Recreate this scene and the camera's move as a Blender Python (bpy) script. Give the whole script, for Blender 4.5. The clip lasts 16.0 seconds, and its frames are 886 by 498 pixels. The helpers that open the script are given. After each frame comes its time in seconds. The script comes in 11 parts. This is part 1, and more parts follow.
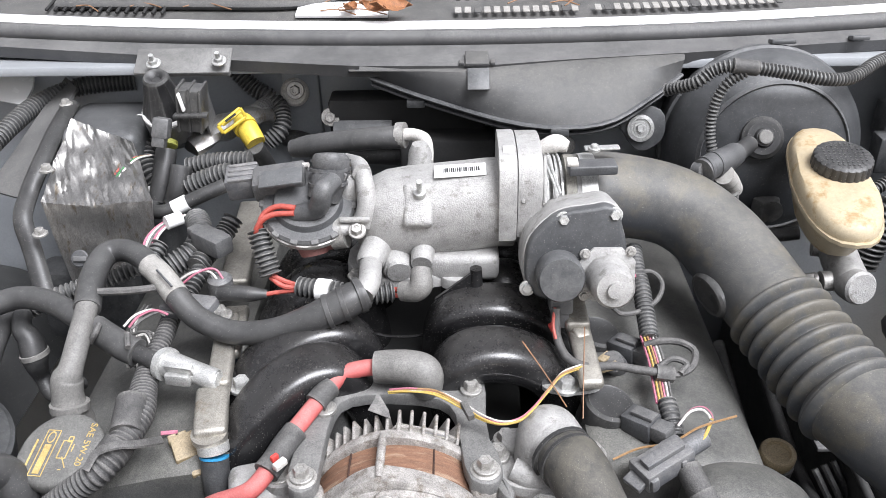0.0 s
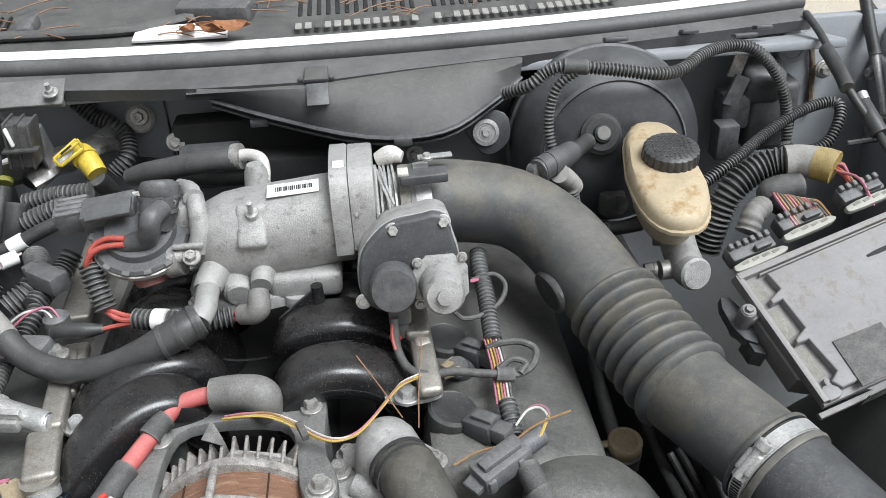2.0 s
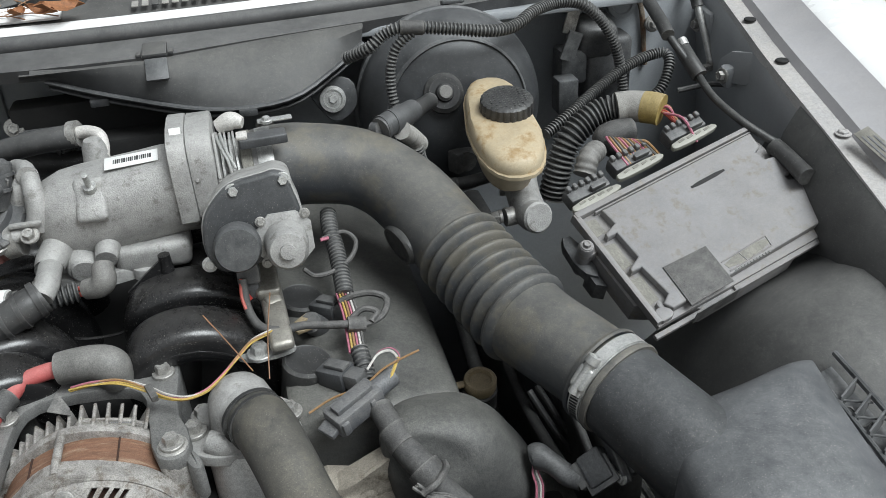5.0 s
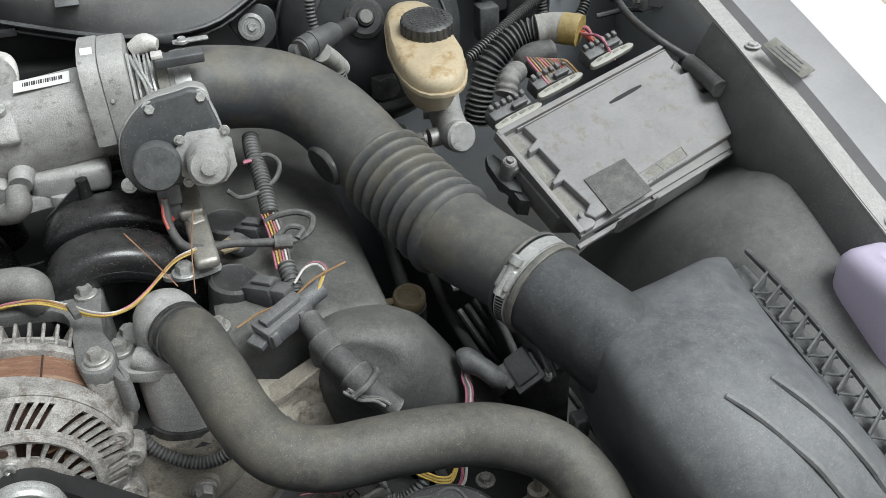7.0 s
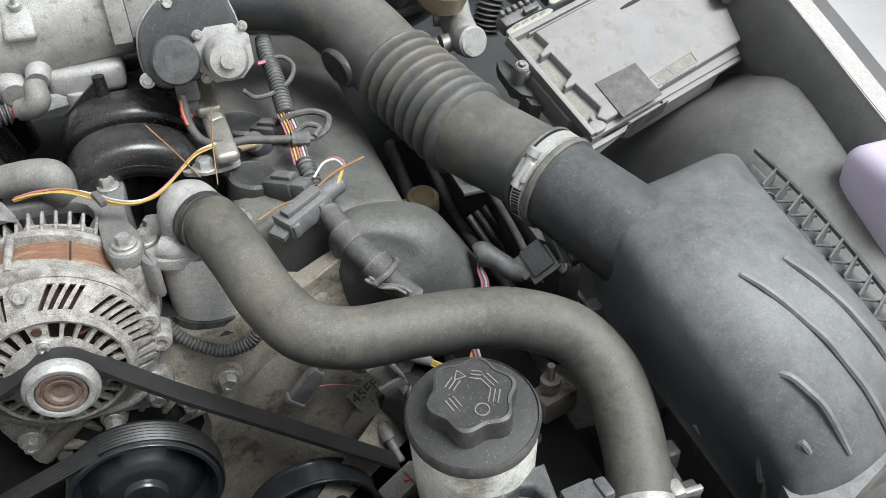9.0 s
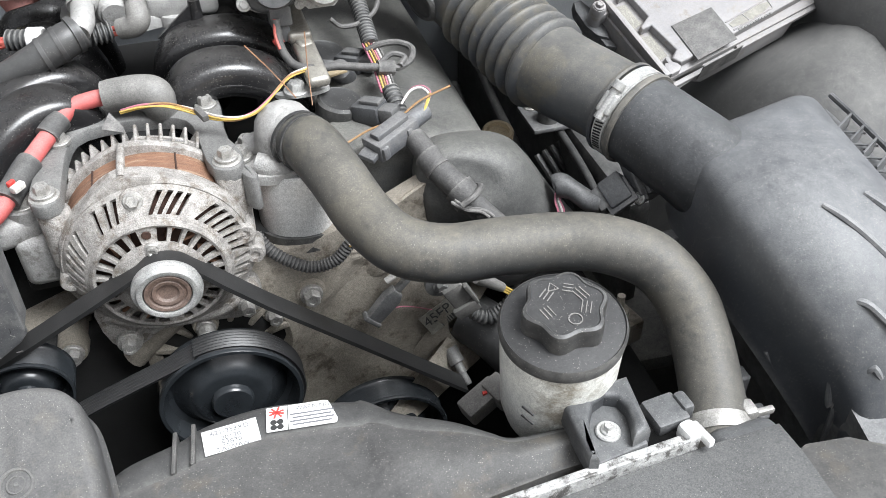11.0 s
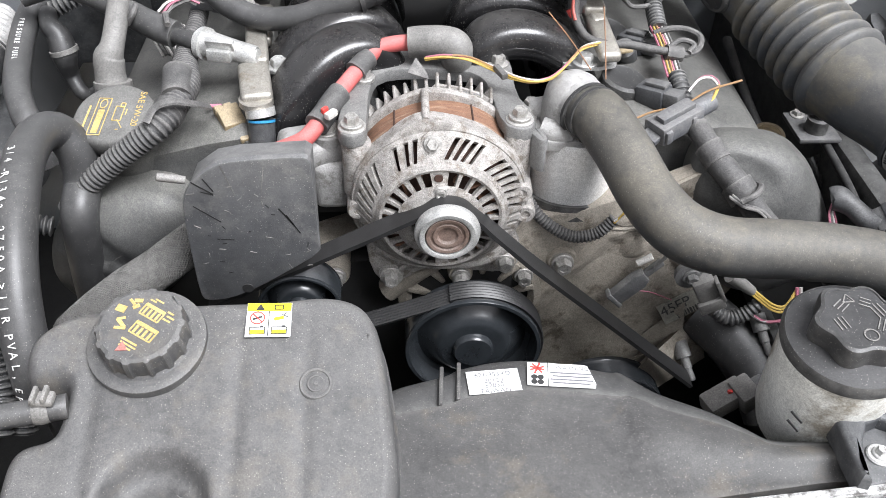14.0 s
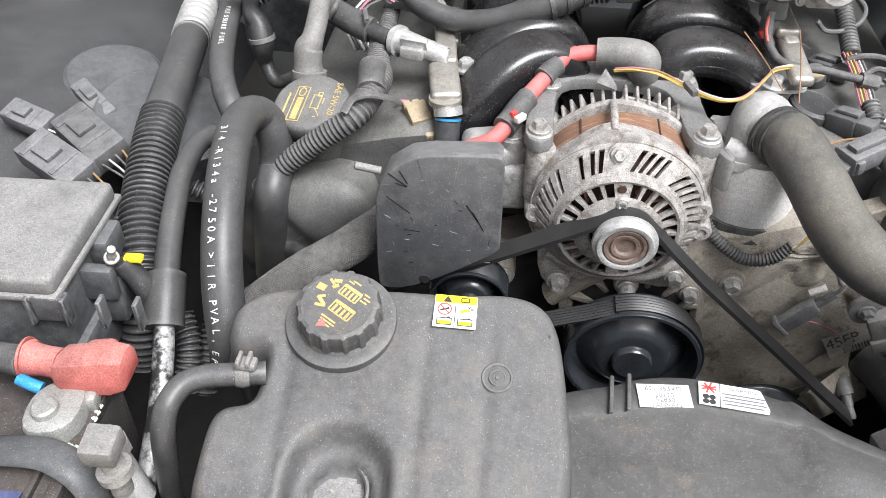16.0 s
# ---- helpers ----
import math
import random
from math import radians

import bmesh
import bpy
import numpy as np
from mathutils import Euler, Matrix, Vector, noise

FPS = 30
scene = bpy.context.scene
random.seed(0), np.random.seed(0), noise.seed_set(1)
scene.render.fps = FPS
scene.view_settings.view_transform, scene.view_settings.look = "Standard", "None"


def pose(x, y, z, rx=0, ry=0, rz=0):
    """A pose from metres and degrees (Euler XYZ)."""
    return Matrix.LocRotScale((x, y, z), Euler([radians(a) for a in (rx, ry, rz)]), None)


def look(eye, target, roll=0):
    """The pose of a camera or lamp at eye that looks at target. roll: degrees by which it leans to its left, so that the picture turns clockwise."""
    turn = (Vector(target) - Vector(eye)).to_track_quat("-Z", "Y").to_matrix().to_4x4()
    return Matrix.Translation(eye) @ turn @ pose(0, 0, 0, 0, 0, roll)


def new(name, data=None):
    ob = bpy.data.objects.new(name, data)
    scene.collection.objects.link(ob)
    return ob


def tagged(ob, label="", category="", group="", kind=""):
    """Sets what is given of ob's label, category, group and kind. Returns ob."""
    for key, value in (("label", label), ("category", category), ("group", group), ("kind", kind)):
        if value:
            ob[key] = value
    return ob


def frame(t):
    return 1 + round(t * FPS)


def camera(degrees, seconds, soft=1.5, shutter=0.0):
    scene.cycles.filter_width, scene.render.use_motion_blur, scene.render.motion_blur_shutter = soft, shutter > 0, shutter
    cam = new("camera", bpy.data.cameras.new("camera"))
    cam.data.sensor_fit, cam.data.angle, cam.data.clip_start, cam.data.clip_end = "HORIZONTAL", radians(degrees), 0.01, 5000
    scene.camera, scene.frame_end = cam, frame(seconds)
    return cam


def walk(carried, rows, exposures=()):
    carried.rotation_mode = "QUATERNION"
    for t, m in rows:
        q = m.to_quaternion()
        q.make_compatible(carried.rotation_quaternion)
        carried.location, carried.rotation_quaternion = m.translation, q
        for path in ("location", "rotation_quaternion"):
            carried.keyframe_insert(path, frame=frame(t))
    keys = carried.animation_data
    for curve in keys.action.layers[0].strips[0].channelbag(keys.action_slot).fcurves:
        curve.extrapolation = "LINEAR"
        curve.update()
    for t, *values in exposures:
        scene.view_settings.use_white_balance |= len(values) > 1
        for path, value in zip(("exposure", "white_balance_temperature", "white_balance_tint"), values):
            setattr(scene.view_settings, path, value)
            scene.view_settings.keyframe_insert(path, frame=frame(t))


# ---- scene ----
cam = camera(54.9, 16.0, soft=0.5)
PATH = [
    (0, (0.0174, 0.0163, 1.4118), (-0.0182, 1.7230, 0.3698), -1.15),
    (0.5, (0.0422, 0.0139, 1.4127), (0.0314, 1.7251, 0.3774), -1.53),
    (1, (0.0643, 0.0177, 1.4108), (0.0969, 1.7316, 0.3805), -1.40),
    (1.5, (0.0867, 0.0207, 1.4123), (0.1764, 1.7299, 0.3776), -2.09),
    (2, (0.1090, 0.0151, 1.4138), (0.2375, 1.7238, 0.3823), -2.78),
    (2.5, (0.1231, 0.0114, 1.4118), (0.3381, 1.7104, 0.3789), -2.22),
    (3, (0.1386, 0.0048, 1.4099), (0.3680, 1.7029, 0.3785), -2.70),
    (3.5, (0.1499, -0.0065, 1.4109), (0.4161, 1.6842, 0.3762), -3.08),
    (4, (0.1547, -0.0160, 1.4055), (0.4427, 1.6698, 0.3685), -3.54),
    (6.5, (0.1564, -0.0631, 1.3569), (0.6220, 1.5416, 0.2577), -2.51),
    (7, (0.1554, -0.0703, 1.3473), (0.6370, 1.5124, 0.2233), -2.72),
    (7.5, (0.1496, -0.0735, 1.3392), (0.6380, 1.4856, 0.1856), -2.69),
    (8, (0.1405, -0.0773, 1.3323), (0.6442, 1.4574, 0.1530), -2.14),
    (8.5, (0.1288, -0.0869, 1.3231), (0.6295, 1.4322, 0.1225), -2.07),
    (9, (0.1146, -0.1001, 1.3166), (0.5993, 1.4064, 0.0937), -2.09),
    (9.2, (0.1097, -0.1057, 1.3133), (0.5885, 1.3944, 0.0802), -2.13),
    (11.3, (0.0315, -0.1263, 1.3060), (0.4312, 1.3440, 0.0104), -0.43),
    (11.5, (0.0218, -0.1235, 1.3041), (0.3994, 1.3465, 0.0016), -0.16),
    (12, (0.0018, -0.1213, 1.3024), (0.3134, 1.3568, -0.0084), 0.18),
    (12.5, (-0.0181, -0.1225, 1.3066), (0.2139, 1.3676, -0.0070), -0.15),
    (13, (-0.0333, -0.1237, 1.3051), (0.1457, 1.3737, -0.0086), -0.06),
    (13.5, (-0.0505, -0.1248, 1.3069), (0.0854, 1.3761, -0.0081), 0.33),
    (14, (-0.0688, -0.1285, 1.3081), (0.0263, 1.3746, -0.0078), 1.29),
    (14.5, (-0.0890, -0.1321, 1.3075), (-0.0427, 1.3723, -0.0095), 2.00),
    (15, (-0.1044, -0.1342, 1.3095), (-0.1268, 1.3693, -0.0092), 0.90),
    (15.5, (-0.1173, -0.1373, 1.3117), (-0.2091, 1.3644, -0.0061), 0.88),
    (16, (-0.1312, -0.1433, 1.3165), (-0.2822, 1.3588, 0.0048), 0.59),
]
EXPOSURES = [(0.0, 0.78, 6330, 14), (1.5, 0.45, 6330, 11), (2.5, 0.14, 6280, 8), (3.5, -0.06, 6280, 7), (6.5, 0.02, 6330, 6), (8.0, 0.22, 6370, 6), (9.0, 0.55, 6400, 7), (11.5, 0.98, 6350, 11), (13.5, 1.0, 6350, 13), (16.0, 0.95, 6450, 13)]
walk(cam, [(t, look(eye, target, roll)) for t, eye, target, roll in PATH], EXPOSURES)

# ---- world and light ----
world = bpy.data.worlds.new("sky")
scene.world = world
world.use_nodes = True
wn, wl = world.node_tree.nodes, world.node_tree.links
wn.clear()
sky = wn.new("ShaderNodeTexSky")
sky.sky_type, sky.sun_disc = "NISHITA", False
sky.sun_elevation, sky.sun_rotation = radians(63), radians(132)
sky.dust_density, sky.air_density = 4.0, 1.0
soften = wn.new("ShaderNodeHueSaturation")
soften.inputs["Saturation"].default_value = 0.12
back = wn.new("ShaderNodeBackground")
back.inputs["Strength"].default_value = 0.11
wout = wn.new("ShaderNodeOutputWorld")
wl.new(sky.outputs["Color"], soften.inputs["Color"])
wl.new(soften.outputs["Color"], back.inputs["Color"])
wl.new(back.outputs["Background"], wout.inputs["Surface"])
sun_data = bpy.data.lights.new("sun", "SUN")
sun_data.energy, sun_data.angle, sun_data.color = 3.5, radians(34), (0.96, 0.985, 1.0)
sun = new("sun", sun_data)
sun.matrix_world = look((1.9, -1.2, 4.8), (0, 0.5, 0.8))

# ---- materials ----
def material(name, base, rough=0.5, metal=0.0, dust=0.0, dust_col=(0.26, 0.25, 0.235), vary=0.25, scale=40.0, bump=0.15, speck=0.0, wear=0.0,
             second=None, second_amount=0.0, second_scale=25.0, spec=0.5, glass=0.0, coat=0.0, fine=900.0, stretch=(1, 1, 1), grit=0.30):
    """A worn surface: base colour varied at two scales, a film of dust that thickens on upward faces, grit specks, patches of a second colour, fine relief."""
    m = bpy.data.materials.new(name)
    m.use_nodes = True
    n, l = m.node_tree.nodes, m.node_tree.links
    b = n["Principled BSDF"]
    co = n.new("ShaderNodeTexCoord")
    mp = n.new("ShaderNodeMapping")
    mp.inputs["Scale"].default_value = stretch
    l.new(co.outputs["Object"], mp.inputs["Vector"])

    def noise_tex(sc, detail=4.0, rg=0.6):
        t = n.new("ShaderNodeTexNoise")
        t.inputs["Scale"].default_value, t.inputs["Detail"].default_value, t.inputs["Roughness"].default_value = sc, detail, rg
        l.new(mp.outputs["Vector"], t.inputs["Vector"])
        return t.outputs["Fac"]

    def ramp(src, lo, hi):
        r = n.new("ShaderNodeMapRange")
        r.inputs["From Min"].default_value, r.inputs["From Max"].default_value = lo, hi
        l.new(src, r.inputs["Value"])
        return r.outputs["Result"]

    def mathn(op, a, v):
        r = n.new("ShaderNodeMath")
        r.operation = op
        for i, s in enumerate((a, v)):
            if isinstance(s, (int, float)):
                r.inputs[i].default_value = s
            else:
                l.new(s, r.inputs[i])
        return r.outputs[0]

    def mix(f, a, c):
        r = n.new("ShaderNodeMix")
        r.data_type = "RGBA"
        for key, s in (("Factor", f), ("A", a), ("B", c)):
            sock = [q for q in r.inputs if q.name == key and (key == "Factor" and q.type == "VALUE" or key != "Factor" and q.type == "RGBA")][0]
            if isinstance(s, (int, float)):
                sock.default_value = s
            elif isinstance(s, tuple):
                sock.default_value = (*s, 1)
            else:
                l.new(s, sock)
        return [q for q in r.outputs if q.type == "RGBA"][0]

    lo, hi = tuple(c * (1 - vary) for c in base), tuple(min(1, c * (1 + vary)) for c in base)
    big, small = noise_tex(scale, 5), noise_tex(fine, 2)
    col = mix(ramp(big, 0.3, 0.7), lo, hi)
    if second:
        col = mix(mathn("MULTIPLY", ramp(noise_tex(second_scale, 6, 0.7), 0.62 - 0.3 * second_amount, 0.72 - 0.3 * second_amount), 0.9), col, second)
    rough_src = None
    if dust > 0:
        geo = n.new("ShaderNodeNewGeometry")
        sep = n.new("ShaderNodeSeparateXYZ")
        l.new(geo.outputs["Normal"], sep.inputs["Vector"])
        up = ramp(sep.outputs["Z"], -0.2, 0.9)
        patch = mathn("ADD", mathn("MULTIPLY", ramp(noise_tex(scale * 0.5, 8, 0.78), 0.36, 0.64), 0.42), mathn("MULTIPLY", ramp(noise_tex(scale * 6, 6, 0.75), 0.32, 0.68), 0.42))
        film = mathn("MULTIPLY", mathn("MULTIPLY", up, mathn("ADD", patch, 0.12)), dust)
        grain = mathn("MULTIPLY", film, ramp(small, 0.2, 0.8))
        fac = mathn("ADD", mathn("MULTIPLY", film, 0.6), mathn("MULTIPLY", grain, 0.6))
        col = mix(fac, col, dust_col)
        rough_src = mathn("MINIMUM", mathn("ADD", mathn("MULTIPLY", fac, 0.6), rough), 0.95)
    if speck > 0:
        v = n.new("ShaderNodeTexVoronoi")
        v.inputs["Scale"].default_value = 820.0
        l.new(mp.outputs["Vector"], v.inputs["Vector"])
        pick = n.new("ShaderNodeSeparateColor")
        l.new(v.outputs["Color"], pick.inputs["Color"])
        size = mathn("MULTIPLY", mathn("MAXIMUM", mathn("SUBTRACT", pick.outputs["Red"], 0.62), 0.0), 1.05)
        dots = mathn("LESS_THAN", v.outputs["Distance"], mathn("MULTIPLY", size, mathn("ADD", mathn("MULTIPLY", ramp(noise_tex(22, 4), 0.3, 0.7), 0.45), 0.55)))
        col = mix(mathn("MULTIPLY", dots, speck), col, (0.40, 0.38, 0.34))
    if wear > 0:
        edge = n.new("ShaderNodeNewGeometry")
        rub = mathn("MULTIPLY", ramp(edge.outputs["Pointiness"], 0.515, 0.60), mathn("ADD", ramp(noise_tex(70, 5, 0.7), 0.35, 0.65), 0.25))
        col = mix(mathn("MINIMUM", mathn("MULTIPLY", rub, wear), 0.8), col, dust_col)
    tone = n.new("ShaderNodeHueSaturation")
    tr = n.new("ShaderNodeMapRange")
    tr.inputs["From Min"].default_value, tr.inputs["From Max"].default_value, tr.inputs["To Min"].default_value, tr.inputs["To Max"].default_value = 0.36, 0.64, 1 - grit, 1 + grit
    l.new(mathn("ADD", mathn("MULTIPLY", small, 0.6), mathn("MULTIPLY", noise_tex(fine * 0.3, 5, 0.75), 0.4)), tr.inputs["Value"])
    l.new(tr.outputs["Result"], tone.inputs["Value"])
    l.new(col, tone.inputs["Color"])
    l.new(tone.outputs["Color"], b.inputs["Base Color"])
    if rough_src is None:
        rough_src = mathn("ADD", mathn("MULTIPLY", ramp(big, 0.3, 0.7), 0.16), max(0.02, rough - 0.08))
    l.new(rough_src, b.inputs["Roughness"])
    b.inputs["Metallic"].default_value = metal
    b.inputs["Specular IOR Level"].default_value = spec
    b.inputs["Coat Weight"].default_value = coat
    if glass:
        b.inputs["Transmission Weight"].default_value = glass
    if bump > 0:
        h = mathn("ADD", mathn("MULTIPLY", big, 0.4), mathn("MULTIPLY", small, 0.6))
        bp = n.new("ShaderNodeBump")
        bp.inputs["Strength"].default_value, bp.inputs["Distance"].default_value = bump, 0.0015
        l.new(h, bp.inputs["Height"])
        l.new(bp.outputs["Normal"], b.inputs["Normal"])
    return m


M_PLASTIC = material("dusty_black_plastic", (0.025, 0.027, 0.030), 0.38, dust=0.46, dust_col=(0.19, 0.191, 0.190), speck=0.4, grit=0.15, wear=0.5)
# besides real dust, the paler film stands in for sky sheen on the lid
M_AIRLID = material("air_cleaner_plastic", (0.050, 0.055, 0.063), 0.36, dust=0.68, dust_col=(0.262, 0.262, 0.258), scale=12, speck=0.6, wear=0.5, grit=0.10)
M_OILCAP = material("dusty_cap_plastic", (0.060, 0.060, 0.058), 0.5, dust=0.6, dust_col=(0.22, 0.215, 0.20), speck=0.3, wear=0.5)
M_CLOTH = material("grey_cloth_tape", (0.30, 0.29, 0.27), 0.7, vary=0.2, dust=0.4, scale=90, bump=0.6, grit=0.16)
M_SHIELD = material("scuffed_shield_plastic", (0.062, 0.064, 0.068), 0.42, dust=0.5, dust_col=(0.2, 0.197, 0.19), speck=0.5, second=(0.098, 0.098, 0.098), second_amount=0.4, second_scale=35, scale=30, wear=0.5, grit=0.14)
M_TANK = material("dusty_reservoir_plastic", (0.045, 0.0455, 0.047), 0.46, dust=0.66, dust_col=(0.172, 0.166, 0.157), speck=0.45, scale=26, second=(0.072, 0.066, 0.058), second_amount=0.32, second_scale=30, grit=0.16, wear=0.5)
M_FUSELID = material("dusty_fuse_lid", (0.10, 0.10, 0.10), 0.6, dust=0.75, dust_col=(0.27, 0.265, 0.25), scale=30, speck=0.7, wear=0.5)
M_SHROUD = material("shroud_plastic", (0.032, 0.0325, 0.033), 0.5, dust=0.42, dust_col=(0.175, 0.168, 0.158), speck=0.5, scale=24, second=(0.068, 0.058, 0.045), second_amount=0.28, second_scale=20, grit=0.16, wear=0.5)
M_DUCT = material("intake_rubber", (0.042, 0.046, 0.052), 0.42, dust=0.66, dust_col=(0.228, 0.210, 0.174), scale=16, speck=0.3, second=(0.078, 0.072, 0.058), second_amount=0.4, second_scale=14, wear=0.5, grit=0.10)
M_RADHOSE = material("dusty_radiator_hose", (0.036, 0.037, 0.038), 0.45, dust=0.62, dust_col=(0.218, 0.198, 0.158), scale=24, speck=0.3, second=(0.060, 0.057, 0.050), second_amount=0.4, second_scale=18, grit=0.12)
M_HOSE = material("hose_rubber", (0.030, 0.030, 0.031), 0.36, dust=0.32, dust_col=(0.20, 0.197, 0.188), scale=24, speck=0.35, wear=0.5, grit=0.12)
M_RUBBER = material("black_rubber", (0.018, 0.018, 0.019), 0.42, dust=0.20, dust_col=(0.17, 0.168, 0.16), speck=0.45, wear=0.5, grit=0.15)
M_CONDUIT = material("conduit_plastic", (0.032, 0.033, 0.035), 0.40, dust=0.42, dust_col=(0.24, 0.235, 0.22), speck=0.3, wear=0.5)
M_GLOSS = material("glossy_black_runner", (0.012, 0.012, 0.013), 0.24, dust=0.14, dust_col=(0.17, 0.155, 0.135), spec=0.6, bump=0.05, speck=0.5, scale=30, grit=0.06)
# near-black base stands in for deep shade in gaps, holes and slots
M_DEEP = material("gap_shade_black", (0.009, 0.009, 0.009), 0.75, dust=0.06)
M_ALU = material("cast_aluminium", (0.36, 0.355, 0.345), 0.55, metal=0.3, vary=0.16, dust=0.3, dust_col=(0.34, 0.33, 0.31), scale=60, bump=0.7, second=(0.20, 0.195, 0.18), second_amount=0.22, second_scale=70, speck=0.5, fine=700, grit=0.16)
M_ALT = material("corroded_aluminium", (0.320, 0.304, 0.285), 0.58, metal=0.25, vary=0.35, dust=0.3, scale=90, bump=1.0, second=(0.17, 0.145, 0.12), second_amount=0.34, second_scale=95, speck=0.5, grit=0.34)
M_BLOCK = material("oily_aluminium", (0.32, 0.29, 0.245), 0.5, metal=0.2, vary=0.3, dust=0.4, dust_col=(0.30, 0.262, 0.21), scale=25, bump=0.7, second=(0.12, 0.10, 0.078), second_amount=0.28, speck=0.5)
M_STEEL = material("zinc_steel", (0.50, 0.50, 0.485), 0.38, metal=0.55, vary=0.15, scale=90, bump=0.15, dust=0.15)
M_BOLT = material("dull_bolt_steel", (0.38, 0.37, 0.35), 0.42, metal=0.55, vary=0.25, scale=150, dust=0.3)
M_RAIL = material("fuel_rail_steel", (0.42, 0.40, 0.36), 0.4, metal=0.75, vary=0.2, scale=40, dust=0.4, dust_col=(0.27, 0.25, 0.21), second=(0.25, 0.2, 0.14), second_amount=0.15)
M_COVER = material("valve_cover_metal", (0.056, 0.057, 0.058), 0.46, metal=0.1, dust=0.58, dust_col=(0.235, 0.228, 0.20), scale=22, bump=0.3, wear=0.5)
M_BRACKET = material("bracket_grey", (0.165, 0.165, 0.162), 0.5, metal=0.3, dust=0.4, scale=40, bump=0.3, dust_col=(0.21, 0.20, 0.18), speck=0.3)
M_LAMIN = material("rusty_stator", (0.20, 0.105, 0.065), 0.75, metal=0.1, vary=0.3, scale=60, bump=0.5, second=(0.32, 0.22, 0.15), second_amount=0.3, stretch=(1, 6, 1))
M_BODY = material("body_grey_paint", (0.30, 0.312, 0.325), 0.4, vary=0.08, dust=0.35, dust_col=(0.32, 0.30, 0.27), scale=14, bump=0.05, coat=0.2, grit=0.08)
M_GUTTER = material("pale_gutter_paint", (0.36, 0.355, 0.37), 0.4, vary=0.08, dust=0.3, dust_col=(0.36, 0.32, 0.27), scale=14, bump=0.05, grit=0.08)
M_FIREWALL = material("firewall_paint", (0.27, 0.285, 0.30), 0.5, vary=0.12, dust=0.3, scale=12, bump=0.08, grit=0.10)
M_WHITE = material("white_paint", (0.80, 0.80, 0.79), 0.25, vary=0.03, scale=10, bump=0.0, coat=0.6, grit=0.03)
M_FLANGE = material("dirty_flange_paint", (0.40, 0.395, 0.40), 0.5, vary=0.12, dust=0.5, dust_col=(0.38, 0.33, 0.26), scale=20)
M_SEAL = material("weatherstrip", (0.065, 0.065, 0.067), 0.5, dust=0.5, dust_col=(0.24, 0.235, 0.22), scale=18, speck=0.3, grit=0.15)
M_COWL = material("cowl_grille_plastic", (0.05, 0.051, 0.053), 0.5, dust=0.55, dust_col=(0.2, 0.19, 0.17), scale=20, speck=0.3, grit=0.15)
M_CREAM = material("aged_nylon", (0.47, 0.40, 0.28), 0.42, vary=0.2, dust=0.6, dust_col=(0.30, 0.20, 0.09), scale=30, bump=0.1, second=(0.30, 0.20, 0.09), second_amount=0.28, second_scale=30, grit=0.12)
M_FLUID = material("washer_bottle", (0.62, 0.55, 0.70), 0.35, vary=0.08, dust=0.15, scale=10, bump=0.05, grit=0.06)
M_PSRES = material("translucent_reservoir", (0.66, 0.66, 0.62), 0.35, vary=0.2, dust=0.3, scale=25, second=(0.26, 0.23, 0.18), second_amount=0.3, second_scale=16)
M_FOIL = material("heat_foil", (0.36, 0.352, 0.34), 0.36, metal=0.92, vary=0.12, scale=22, bump=0.22, stretch=(1.6, 0.5, 0.6), second=(0.22, 0.18, 0.13), second_amount=0.15, second_scale=70)
M_RED = material("red_cable", (0.42, 0.085, 0.08), 0.55, vary=0.2, dust=0.5, dust_col=(0.46, 0.27, 0.25), grit=0.12)
M_BOOT = material("faded_red_boot", (0.34, 0.075, 0.062), 0.55, vary=0.25, dust=0.75, dust_col=(0.40, 0.25, 0.22), scale=35)
M_GREYBOOT = material("grey_boot", (0.13, 0.127, 0.12), 0.5, dust=0.5, scale=40, wear=0.5)
M_TAPE = material("friction_tape", (0.032, 0.032, 0.033), 0.6, dust=0.28, bump=0.5, scale=80, wear=0.5)
M_YELLOW = material("yellow_plastic", (0.58, 0.43, 0.05), 0.4, vary=0.12, dust=0.2, dust_col=(0.4, 0.33, 0.15))
M_ORANGE = material("orange_wire", (0.42, 0.07, 0.05), 0.5, vary=0.15, dust=0.25)
M_WIREY = material("yellow_wire", (0.50, 0.34, 0.06), 0.5, vary=0.15, dust=0.4)
M_WIREP = material("pink_wire", (0.42, 0.13, 0.19), 0.45, vary=0.2, dust=0.25)
M_WIREW = material("pale_wire", (0.55, 0.53, 0.50), 0.45, vary=0.1, dust=0.2)
M_WIREB = material("brown_wire", (0.30, 0.17, 0.07), 0.45, vary=0.15, dust=0.2)
M_WIREG = material("green_wire", (0.06, 0.22, 0.08), 0.45, vary=0.1)
M_BLUE = material("blue_seal", (0.03, 0.22, 0.42), 0.35, vary=0.1)
M_TAN = material("tan_connector", (0.30, 0.235, 0.14), 0.5, vary=0.15, dust=0.3)
M_CONN = material("dark_connector", (0.048, 0.050, 0.054), 0.42, dust=0.35, dust_col=(0.22, 0.215, 0.205), wear=0.5)
M_BLUECONN = material("blue_grey_connector", (0.058, 0.063, 0.073), 0.45, dust=0.45, wear=0.5)
M_PAPER = material("label_paper", (0.78, 0.78, 0.76), 0.45, vary=0.04, scale=60, bump=0.0, dust=0.12, grit=0.06)
M_INK = material("black_ink", (0.03, 0.03, 0.03), 0.5, vary=0.05, bump=0.0)
M_FADED = material("faded_ink", (0.14, 0.14, 0.15), 0.5, vary=0.1, bump=0.0)
M_GOLDINK = material("gold_print", (0.46, 0.33, 0.10), 0.5, vary=0.18, bump=0.0, dust=0.3)
